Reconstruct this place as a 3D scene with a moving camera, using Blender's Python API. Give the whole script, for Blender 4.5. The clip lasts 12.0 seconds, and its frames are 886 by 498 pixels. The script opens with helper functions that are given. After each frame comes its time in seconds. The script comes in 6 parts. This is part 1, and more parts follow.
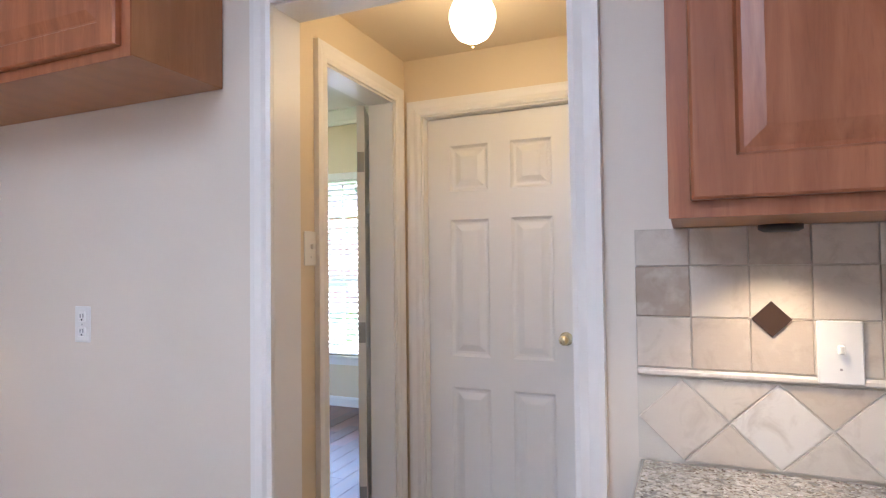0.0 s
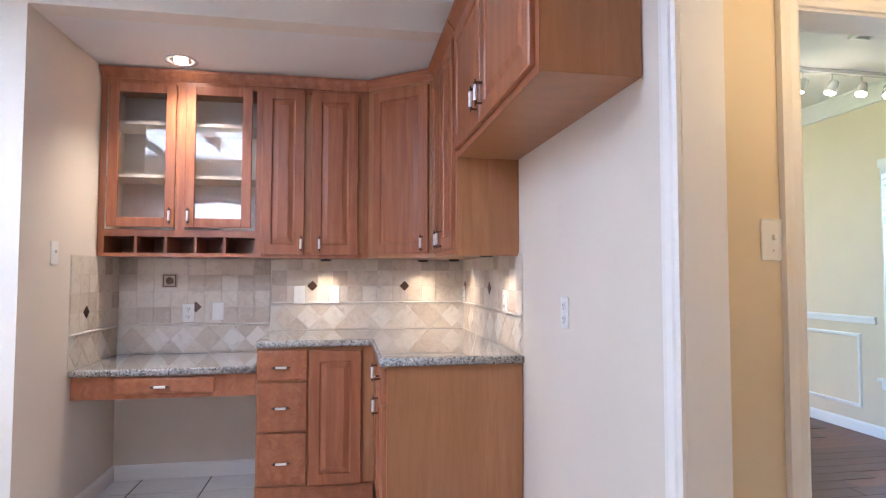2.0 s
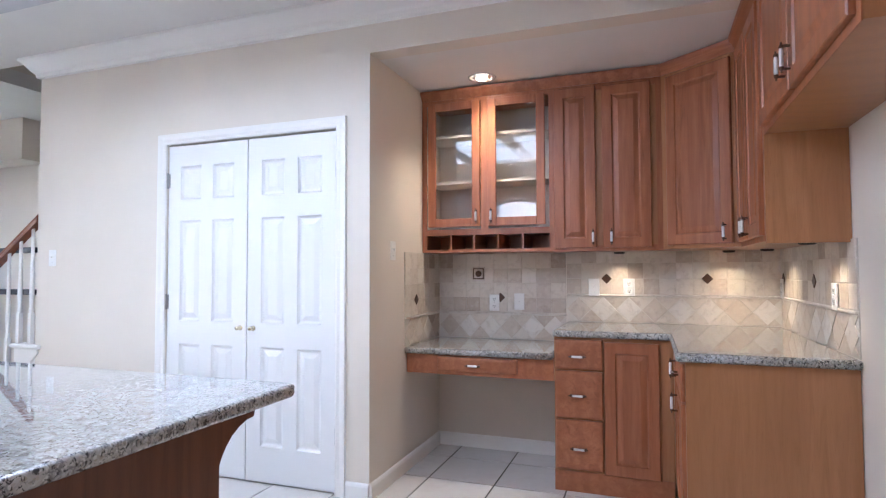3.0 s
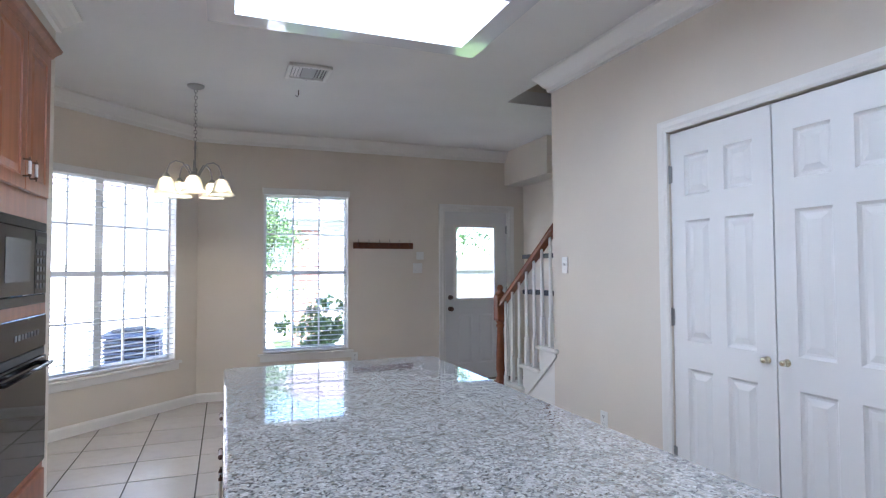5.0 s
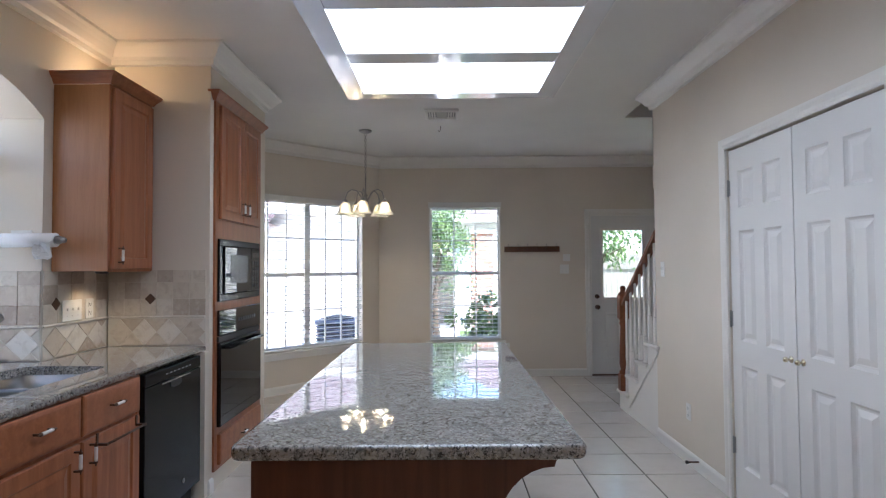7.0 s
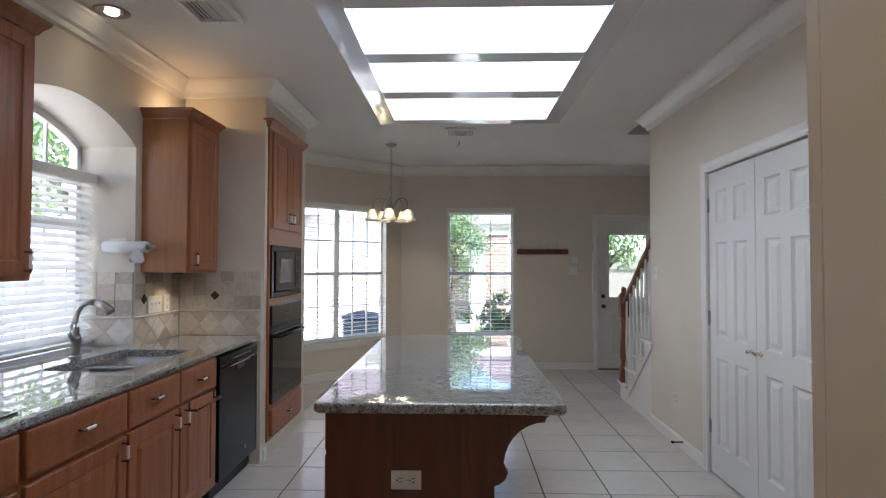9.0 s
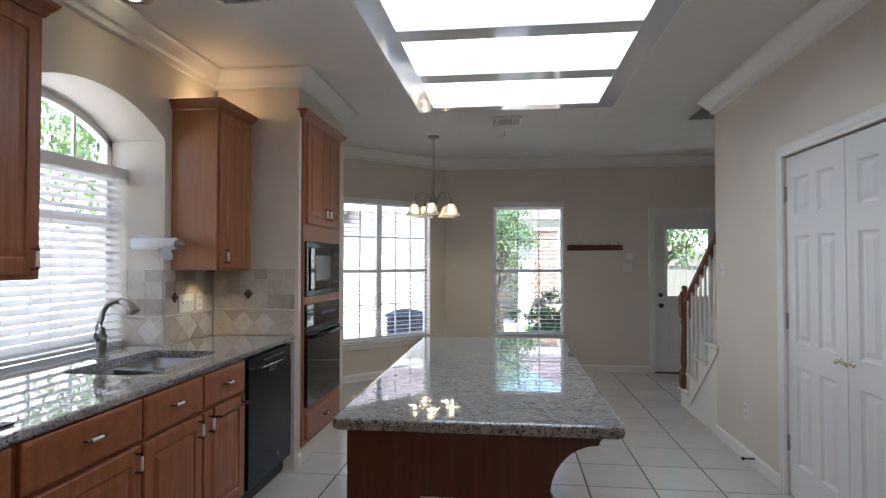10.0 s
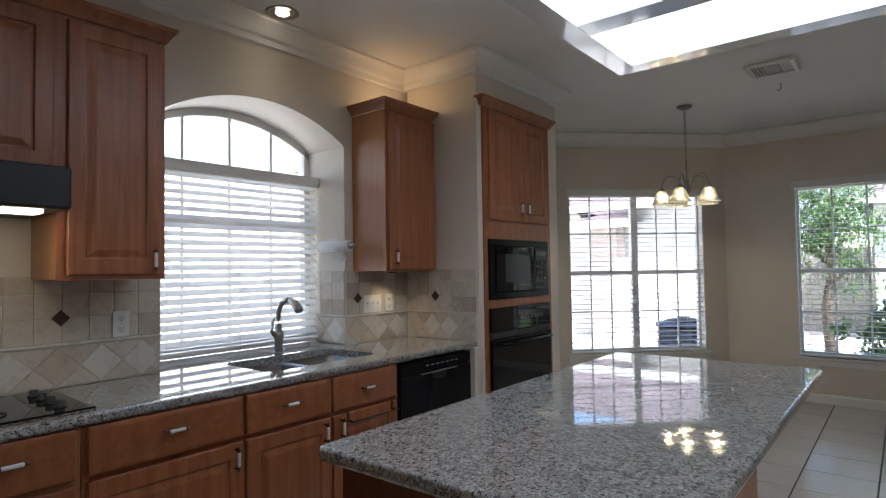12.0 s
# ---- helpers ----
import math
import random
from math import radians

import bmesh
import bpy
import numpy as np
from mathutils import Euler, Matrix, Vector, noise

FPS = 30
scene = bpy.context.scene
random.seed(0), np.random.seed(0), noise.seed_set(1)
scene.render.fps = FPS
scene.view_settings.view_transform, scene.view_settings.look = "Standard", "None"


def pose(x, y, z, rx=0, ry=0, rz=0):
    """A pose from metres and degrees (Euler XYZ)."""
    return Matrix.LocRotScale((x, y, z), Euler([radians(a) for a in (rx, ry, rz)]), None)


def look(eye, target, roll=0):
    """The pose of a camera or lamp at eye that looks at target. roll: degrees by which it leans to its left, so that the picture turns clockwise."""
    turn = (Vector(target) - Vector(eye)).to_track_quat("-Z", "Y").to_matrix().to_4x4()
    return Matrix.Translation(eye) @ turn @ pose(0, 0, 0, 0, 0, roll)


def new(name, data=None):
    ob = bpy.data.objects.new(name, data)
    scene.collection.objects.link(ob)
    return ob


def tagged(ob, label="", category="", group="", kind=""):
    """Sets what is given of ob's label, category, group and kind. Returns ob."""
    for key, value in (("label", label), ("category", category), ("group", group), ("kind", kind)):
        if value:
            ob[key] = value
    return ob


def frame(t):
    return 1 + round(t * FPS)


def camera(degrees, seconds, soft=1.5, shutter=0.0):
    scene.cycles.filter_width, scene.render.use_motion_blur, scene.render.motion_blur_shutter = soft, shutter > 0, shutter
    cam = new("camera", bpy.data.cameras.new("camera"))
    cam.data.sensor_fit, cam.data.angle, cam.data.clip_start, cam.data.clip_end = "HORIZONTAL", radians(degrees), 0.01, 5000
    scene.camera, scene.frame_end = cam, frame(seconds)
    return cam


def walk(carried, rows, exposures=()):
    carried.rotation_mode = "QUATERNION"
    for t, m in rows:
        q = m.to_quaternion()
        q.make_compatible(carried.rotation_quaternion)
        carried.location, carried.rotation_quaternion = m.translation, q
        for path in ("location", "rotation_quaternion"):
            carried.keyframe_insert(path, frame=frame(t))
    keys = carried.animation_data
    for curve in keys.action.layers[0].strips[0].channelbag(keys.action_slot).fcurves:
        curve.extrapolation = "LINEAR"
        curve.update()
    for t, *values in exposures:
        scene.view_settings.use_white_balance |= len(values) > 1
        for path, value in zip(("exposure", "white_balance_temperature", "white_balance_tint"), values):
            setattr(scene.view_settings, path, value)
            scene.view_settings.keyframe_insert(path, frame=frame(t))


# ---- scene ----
cam = camera(75.8, 12.0, soft=1.2)
PATH = [
    (0, (-0.256, -0.319, 1.306), (-1.028, 1.525, 1.363), -0.7),
    (0.5, (-0.306, -0.165, 1.242), (-1.526, 1.418, 1.324), -0.5),
    (1, (-0.241, -0.087, 1.254), (-1.846, 1.104, 1.34), -0.0),
    (1.5, (-0.149, 0.023, 1.293), (-1.994, 0.791, 1.36), -0.2),
    (2, (-0.02, 0.123, 1.269), (-1.99, 0.456, 1.361), 0.1),
    (2.5, (0.026, 0.185, 1.27), (-1.962, -0.016, 1.35), -0.3),
    (3, (0.053, 0.166, 1.252), (-1.826, -0.513, 1.329), -0.2),
    (3.2, (0.059, 0.142, 1.25), (-1.749, -0.708, 1.325), -0.3),
    (4.8, (-0.431, -0.275, 1.318), (-1.349, -2.051, 1.39), -0.3),
    (5, (-0.506, -0.29, 1.324), (-1.222, -2.156, 1.397), -0.3),
    (5.5, (-0.695, -0.129, 1.334), (-0.963, -2.11, 1.41), -0.5),
    (6, (-0.871, 0.18, 1.345), (-1.006, -1.814, 1.419), -0.5),
    (6.5, (-1.031, 0.459, 1.339), (-1.09, -1.539, 1.408), -0.5),
    (7, (-1.079, 0.658, 1.379), (-1.074, -1.341, 1.443), -0.4),
    (9, (-1.055, 1.264, 1.426), (-0.996, -0.735, 1.48), 0.1),
    (9.5, (-1.063, 1.157, 1.437), (-0.935, -0.839, 1.484), 0.1),
    (10, (-1.093, 0.977, 1.426), (-0.861, -1.009, 1.469), 0.0),
    (10.5, (-1.197, 0.661, 1.422), (-0.731, -1.283, 1.461), -0.2),
    (11, (-1.344, 0.399, 1.385), (-0.56, -1.44, 1.437), -0.5),
    (11.5, (-1.586, 0.169, 1.408), (-0.563, -1.549, 1.461), -0.8),
    (12, (-1.757, 0.123, 1.381), (-0.495, -1.427, 1.449), -0.9),
]
EXPOSURE = [(0.0, 3.58, 5350, 20), (1.0, 3.72, 5320, 20), (2.0, 3.98, 5180, 19), (2.5, 3.88, 5110, 16), (3.2, 3.56, 5180, 16), (5.0, 2.92, 5260, 15), (5.7, 2.62, 5400, 14), (7.0, 2.50, 5560, 14), (9.0, 2.28, 5730, 12), (10.5, 2.15, 5750, 12), (12.0, 1.85, 5750, 11)]
walk(cam, [(t, look(eye, target, roll)) for t, eye, target, roll in PATH], EXPOSURE)

# ---- light and sky ----
world = bpy.data.worlds.new("sky")
scene.world = world
world.use_nodes = True
_wn = world.node_tree
_sky = _wn.nodes.new("ShaderNodeTexSky")
_sky.sky_type, _sky.sun_disc = "NISHITA", False
_sky.sun_elevation, _sky.sun_rotation = radians(56), radians(308.7)
_wn.links.new(_sky.outputs[0], _wn.nodes["Background"].inputs[0])
_wn.nodes["Background"].inputs[1].default_value = 0.15


def lamp(name, kind, m, power, colour=(1, 1, 1), **more):
    data = bpy.data.lights.new(name, kind)
    data.energy, data.color = power, colour
    for key, value in more.items():
        if key == "size":
            data.size = value
        elif key == "size_y":
            data.shape, data.size_y = "RECTANGLE", value
        elif key == "radius":
            data.shadow_soft_size = value
        elif key == "angle":
            data.angle = value
        elif key == "cone":
            data.spot_size, data.spot_blend = radians(value), 0.9
    ob = new(name, data)
    ob.matrix_world = m
    return ob


lamp("sun", "SUN", look((0, 0, 30), (5.0, -4.0, 20.5)), 5.0, (1.0, 0.95, 0.87), angle=radians(0.6))

# ---- main planes of the plan, metres ----
D, P, A, S, F, C = 0.92, -2.777, -3.88, 1.003, -6.575, 2.772
TOP = 0.91
HALL_W, HALL_E, HALL_N, HALL_C = -1.41, -0.36, 2.0, 2.24
DIN_N, DIN_W = 4.26, -5.2
SOFFIT = 2.48
ALC = -1.29

# ---- materials ----


def material(name, colour, rough=0.5, metal=0.0, **more):
    m = bpy.data.materials.new(name)
    m.use_nodes = True
    b = m.node_tree.nodes["Principled BSDF"]
    b.inputs["Base Color"].default_value = (*colour, 1)
    b.inputs["Roughness"].default_value = rough
    b.inputs["Metallic"].default_value = metal
    for key, value in more.items():
        b.inputs[key.replace("_", " ")].default_value = value
    return m


def node(m, kind, **values):
    n = m.node_tree.nodes.new(kind)
    for key, value in values.items():
        n.inputs[key.replace("_", " ")].default_value = value
    return n


def link(m, a, b):
    m.node_tree.links.new(a, b)


def shader(m):
    return m.node_tree.nodes["Principled BSDF"]


def coords(m, scale=(1, 1, 1), rnd=0.0, turn=(0, 0, 0)):
    """Object coordinates, scaled, and shifted at random from object to object."""
    t = node(m, "ShaderNodeTexCoord")
    mp = node(m, "ShaderNodeMapping")
    mp.inputs["Scale"].default_value = scale
    mp.inputs["Rotation"].default_value = turn
    link(m, t.outputs["Object"], mp.inputs["Vector"])
    if rnd:
        info = node(m, "ShaderNodeObjectInfo")
        mul = m.node_tree.nodes.new("ShaderNodeMath")
        mul.operation = "MULTIPLY"
        mul.inputs[1].default_value = rnd
        link(m, info.outputs["Random"], mul.inputs[0])
        comb = node(m, "ShaderNodeCombineXYZ")
        for k in range(3):
            link(m, mul.outputs[0], comb.inputs[k])
        link(m, comb.outputs[0], mp.inputs["Location"])
    return mp.outputs[0]


def ramp(m, fac, stops):
    r = node(m, "ShaderNodeValToRGB")
    els = r.color_ramp.elements
    while len(els) < len(stops):
        els.new(0.5)
    for e, (pos, col) in zip(els, stops):
        e.position, e.color = pos, (*col, 1)
    link(m, fac, r.inputs[0])
    return r.outputs[0]


def noise_tex(m, vec, scale, detail=3.0, rough=0.5, distortion=0.0):
    n = node(m, "ShaderNodeTexNoise", Scale=scale, Detail=detail, Roughness=rough, Distortion=distortion)
    link(m, vec, n.inputs["Vector"])
    return n.outputs["Fac"]


def mixed(m, a, b, fac, mode="MIX"):
    n = m.node_tree.nodes.new("ShaderNodeMix")
    n.data_type, n.blend_type = "RGBA", mode
    for sock, v in ((n.inputs[6], a), (n.inputs[7], b)):
        if isinstance(v, tuple):
            sock.default_value = (*v, 1)
        else:
            link(m, v, sock)
    if isinstance(fac, float):
        n.inputs[0].default_value = fac
    else:
        link(m, fac, n.inputs[0])
    return n.outputs[2]


def bump(m, height, strength=0.2, distance=0.002):
    b = node(m, "ShaderNodeBump", Strength=strength, Distance=distance)
    link(m, height, b.inputs["Height"])
    link(m, b.outputs[0], shader(m).inputs["Normal"])


def rough_from(m, fac, low, high):
    r = node(m, "ShaderNodeMapRange")
    r.inputs[3].default_value, r.inputs[4].default_value = low, high
    link(m, fac, r.inputs[0])
    link(m, r.outputs[0], shader(m).inputs["Roughness"])


def painted(name, colour, rough=0.55, texture=0.12, tone=0.04):
    m = material(name, colour, rough)
    v = coords(m)
    big = noise_tex(m, v, 1.3, 2)
    dark = tuple(c * (1 - tone) for c in colour)
    light = tuple(min(1, c * (1 + tone)) for c in colour)
    link(m, ramp(m, big, [(0.3, dark), (0.7, light)]), shader(m).inputs["Base Color"])
    bump(m, noise_tex(m, v, 220, 3, 0.6), texture, 0.001)
    return m


def oak(name, colours, axis):
    """Stained oak with the grain along the axis."""
    m = material(name, colours[1], 0.36)
    stretch = {"x": (1.6, 20, 20), "y": (20, 1.6, 20), "z": (20, 20, 1.6)}[axis]
    v = coords(m, stretch, 7.0)
    grain = noise_tex(m, v, 1.6, 5, 0.62, 0.9)
    v2 = coords(m, tuple(s * 5 for s in stretch), 3.0)
    pores = noise_tex(m, v2, 2.2, 2, 0.5)
    cathedral = node(m, "ShaderNodeTexWave", Scale=0.5, Distortion=9.0, Detail=3.0)
    cathedral.inputs["Detail Scale"].default_value = 0.9
    link(m, coords(m, tuple(s * 0.32 for s in stretch), 5.0), cathedral.inputs["Vector"])
    base = ramp(m, grain, [(0.25, colours[0]), (0.5, colours[1]), (0.78, colours[2])])
    base = mixed(m, base, colours[0], ramp(m, cathedral.outputs["Fac"], [(0.45, (0, 0, 0)), (0.95, (0.4, 0.4, 0.4))]))
    base = mixed(m, base, tuple(c * 0.45 for c in colours[0]), ramp(m, pores, [(0.6, (0, 0, 0)), (0.8, (0.3, 0.3, 0.3))]))
    info = node(m, "ShaderNodeObjectInfo")
    base = mixed(m, base, tuple(c * 0.78 for c in colours[1]), ramp(m, info.outputs["Random"], [(0.2, (0, 0, 0)), (1.0, (0.35, 0.35, 0.35))]))
    link(m, base, shader(m).inputs["Base Color"])
    bump(m, pores, 0.12, 0.0006)
    rough_from(m, grain, 0.28, 0.44)
    return m


OAK = ((0.235, 0.077, 0.030), (0.355, 0.127, 0.053), (0.44, 0.177, 0.079))
oak_z = oak("oak_upright", OAK, "z")
oak_x = oak("oak_along_x", OAK, "x")
oak_y = oak("oak_along_y", OAK, "y")
VEN = ((0.32, 0.138, 0.051), (0.40, 0.18, 0.072), (0.455, 0.218, 0.091))
oak_veneer = oak("oak_veneer", VEN, "z")
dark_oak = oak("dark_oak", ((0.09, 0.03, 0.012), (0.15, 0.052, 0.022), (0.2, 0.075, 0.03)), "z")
rail_wood = oak("rail_wood", ((0.14, 0.04, 0.015), (0.22, 0.07, 0.026), (0.29, 0.1, 0.04)), "y")

wall_paint = painted("wall_paint", (0.71, 0.64, 0.54))
hall_paint = painted("hall_paint", (0.72, 0.605, 0.42))
ceiling_paint = painted("ceiling_paint", (0.74, 0.715, 0.675), 0.75, 0.35)
trim_paint = painted("trim_paint", (0.80, 0.775, 0.725), 0.35, 0.03, 0.02)
door_paint = painted("door_paint", (0.77, 0.76, 0.735), 0.36, 0.05, 0.02)
back_door_paint = painted("back_door_paint", (0.74, 0.73, 0.70), 0.4, 0.05, 0.03)
white_gloss = painted("fixture_enamel", (0.80, 0.80, 0.80), 0.10, 0.02, 0.02)
shader(white_gloss).inputs["Coat Weight"].default_value = 1.0
shader(white_gloss).inputs["Coat IOR"].default_value = 2.0
shader(white_gloss).inputs["Coat Roughness"].default_value = 0.06
plastic = material("white_plastic", (0.80, 0.79, 0.75), 0.35)
vent_grey = material("vent_throat_shade", (0.30, 0.29, 0.28), 0.7)
vent_plate = painted("vent_plate", (0.52, 0.505, 0.47), 0.6, 0.05)
dark_plastic = material("slot_black", (0.02, 0.02, 0.02), 0.5)
porcelain = material("porcelain", (0.82, 0.81, 0.80), 0.12)
bronze = material("aged_bronze", (0.11, 0.065, 0.045), 0.42, 0.8)
brass = material("polished_brass", (0.74, 0.68, 0.50), 0.22, 1.0)
laminate = painted("cabinet_laminate", (0.60, 0.55, 0.48), 0.45, 0.05)
nickel = material("brushed_nickel", (0.36, 0.345, 0.325), 0.3, 1.0)
hinge_metal = material("hinge_steel", (0.38, 0.38, 0.37), 0.35, 1.0)
black_gloss = material("black_enamel", (0.008, 0.008, 0.009), 0.16)
shader(black_gloss).inputs["Specular IOR Level"].default_value = 0.16
black_matt = material("black_plastic", (0.018, 0.018, 0.02), 0.45)
black_glass = material("black_glass", (0.006, 0.006, 0.008), 0.03)
paper = painted("paper_towel", (0.84, 0.84, 0.84), 0.9, 0.4)
rubber = material("black_rubber", (0.02, 0.02, 0.02), 0.8)

steel = material("stainless_steel", (0.27, 0.27, 0.28), 0.34, 1.0)
bump(steel, noise_tex(steel, coords(steel, (3, 300, 300)), 4, 2), 0.05, 0.0005)


def granite(name):
    """Polished granite: a pale crystalline ground, dark mica flecks in loose drifts and a few white crystals."""
    m = material(name, (0.3, 0.29, 0.26), 0.05)
    v = coords(m)
    ground = noise_tex(m, v, 26, 4, 0.6, 0.4)
    base = ramp(m, ground, [(0.28, (0.21, 0.205, 0.195)), (0.48, (0.36, 0.355, 0.335)), (0.70, (0.45, 0.44, 0.415))])
    cell = node(m, "ShaderNodeTexVoronoi", Scale=170.0, Randomness=1.0)
    link(m, v, cell.inputs["Vector"])
    sep = m.node_tree.nodes.new("ShaderNodeSeparateColor")
    link(m, cell.outputs["Color"], sep.inputs[0])
    base = mixed(m, base, (0.54, 0.535, 0.51), ramp(m, sep.outputs[0], [(0.78, (0, 0, 0)), (0.84, (0.75, 0.75, 0.75))]))
    base = mixed(m, base, (0.25, 0.205, 0.145), ramp(m, sep.outputs[1], [(0.80, (0, 0, 0)), (0.86, (0.5, 0.5, 0.5))]))
    base = mixed(m, base, (0.11, 0.11, 0.115), ramp(m, noise_tex(m, v, 58, 4, 0.7, 0.8), [(0.53, (0, 0, 0)), (0.60, (0.7, 0.7, 0.7))]))
    flecks = noise_tex(m, v, 100, 2.5, 0.6, 1.0)
    base = mixed(m, base, (0.026, 0.026, 0.03), ramp(m, flecks, [(0.56, (0, 0, 0)), (0.60, (0.9, 0.9, 0.9))]))
    link(m, base, shader(m).inputs["Base Color"])
    rough_from(m, flecks, 0.02, 0.05)
    shader(m).inputs["Coat Weight"].default_value = 0.6
    shader(m).inputs["Coat Roughness"].default_value = 0.02
    return m


stone_top = granite("granite")


def tile_stone(name, tones, rough=0.45, pits=True):
    """Tumbled stone, its tone picked at random from tile to tile."""
    m = material(name, tones[0], rough)
    info = node(m, "ShaderNodeObjectInfo")
    n = len(tones)
    base = ramp(m, info.outputs["Random"], [(i / n, t) for i, t in enumerate(tones)])
    v = coords(m, (1, 1, 1), 9.0)
    cloud = noise_tex(m, v, 16, 4, 0.65, 0.8)
    base = mixed(m, base, (0.28, 0.20, 0.13), ramp(m, cloud, [(0.5, (0, 0, 0)), (0.8, (0.5, 0.5, 0.5))]))
    base = mixed(m, base, (0.66, 0.60, 0.50), ramp(m, noise_tex(m, v, 30, 3), [(0.5, (0, 0, 0)), (0.75, (0.45, 0.45, 0.45))]))
    link(m, base, shader(m).inputs["Base Color"])
    if pits:
        bump(m, noise_tex(m, v, 90, 4, 0.7), 0.35, 0.0015)
    return m


travertine = tile_stone("travertine", [(0.64, 0.575, 0.48), (0.60, 0.53, 0.43), (0.68, 0.62, 0.53), (0.46, 0.375, 0.285), (0.65, 0.585, 0.49), (0.38, 0.30, 0.225), (0.62, 0.55, 0.45)])
travertine_light = tile_stone("travertine_light", [(0.68, 0.63, 0.55), (0.65, 0.59, 0.50), (0.70, 0.655, 0.58)])
travertine_dark = tile_stone("travertine_dark", [(0.60, 0.52, 0.42), (0.53, 0.445, 0.345), (0.63, 0.56, 0.465)])
grout = painted("grout", (0.64, 0.59, 0.50), 0.85, 0.5)
floor_tile = material("floor_tile", (0.62, 0.57, 0.51), 0.16)
_info = node(floor_tile, "ShaderNodeObjectInfo")
_v = coords(floor_tile, (1, 1, 1), 20.0)
_base = ramp(floor_tile, _info.outputs["Random"], [(0.0, (0.60, 0.555, 0.50)), (1.0, (0.66, 0.615, 0.555))])
_base = mixed(floor_tile, _base, (0.52, 0.47, 0.41), ramp(floor_tile, noise_tex(floor_tile, _v, 9, 5, 0.6), [(0.45, (0, 0, 0)), (0.8, (0.4, 0.4, 0.4))]))
link(floor_tile, _base, shader(floor_tile).inputs["Base Color"])
bump(floor_tile, noise_tex(floor_tile, _v, 14, 3), 0.12, 0.002)
rough_from(floor_tile, noise_tex(floor_tile, _v, 22, 3), 0.12, 0.26)
floor_grout = painted("floor_grout", (0.085, 0.072, 0.06), 0.9, 0.5)
plank_wood = oak("floor_plank", ((0.045, 0.016, 0.008), (0.085, 0.031, 0.014), (0.13, 0.05, 0.022)), "y")
shader(plank_wood).inputs["Roughness"].default_value = 0.2

clear_glass = bpy.data.materials.new("window_glass")
clear_glass.use_nodes = True
_t = clear_glass.node_tree
_t.nodes.remove(_t.nodes["Principled BSDF"])
_tr, _gl, _mx, _fr, _pw, _ad = (_t.nodes.new(k) for k in ("ShaderNodeBsdfTransparent", "ShaderNodeBsdfGlossy", "ShaderNodeMixShader", "ShaderNodeLayerWeight", "ShaderNodeMath", "ShaderNodeMath"))
_gl.inputs["Roughness"].default_value = 0.0
_fr.inputs["Blend"].default_value = 0.5
_pw.operation, _pw.inputs[1].default_value = "POWER", 4.0
_ad.operation, _ad.inputs[1].default_value, _ad.inputs[2].default_value = "MULTIPLY_ADD", 0.6, 0.045
_t.links.new(_fr.outputs["Facing"], _pw.inputs[0])
_t.links.new(_pw.outputs[0], _ad.inputs[0])
_t.links.new(_ad.outputs[0], _mx.inputs[0])
_t.links.new(_tr.outputs[0], _mx.inputs[1])
_t.links.new(_gl.outputs[0], _mx.inputs[2])
_t.links.new(_mx.outputs[0], _t.nodes["Material Output"].inputs[0])


def glowing(name, colour, strength):
    m = material(name, (0.9, 0.9, 0.9), 0.5)
    shader(m).inputs["Emission Color"].default_value = (*colour, 1)
    shader(m).inputs["Emission Strength"].default_value = strength
    return m


diffuser_glow = glowing("lit_diffuser", (0.90, 0.96, 1.0), 0.76)
bulb_glow = glowing("lit_bulb", (1.0, 0.80, 0.50), 4.5)
globe_glow = glowing("lit_globe", (1.0, 0.80, 0.46), 0.55)
frosted = material("frosted_shade", (0.86, 0.82, 0.72), 0.4, Transmission_Weight=0.5)
slat_white = material("blind_slat", (0.86, 0.86, 0.85), 0.45)
_t = slat_white.node_tree
_tl, _mx = _t.nodes.new("ShaderNodeBsdfTranslucent"), _t.nodes.new("ShaderNodeMixShader")
_tl.inputs["Color"].default_value = (0.88, 0.88, 0.87, 1)
_mx.inputs[0].default_value = 0.55
_t.links.new(shader(slat_white).outputs[0], _mx.inputs[1])
_t.links.new(_tl.outputs[0], _mx.inputs[2])
_t.links.new(_mx.outputs[0], _t.nodes["Material Output"].inputs[0])

# ---- mesh helpers ----


def box(bm, x0, x1, y0, y1, z0, z1, bevel=0.0, segs=2):
    made = bmesh.ops.create_cube(bm, size=1.0, matrix=Matrix.LocRotScale(((x0 + x1) / 2, (y0 + y1) / 2, (z0 + z1) / 2), None, (abs(x1 - x0), abs(y1 - y0), abs(z1 - z0))))
    if bevel:
        edges = {e for v in made["verts"] for e in v.link_edges}
        bmesh.ops.bevel(bm, geom=list(edges), offset=bevel, segments=segs, profile=0.5, affect="EDGES")
    return bm


def boxes(*specs, bevel=0.0, segs=1):
    bm = bmesh.new()
    for s in specs:
        box(bm, *s, bevel=bevel, segs=segs)
    return bm


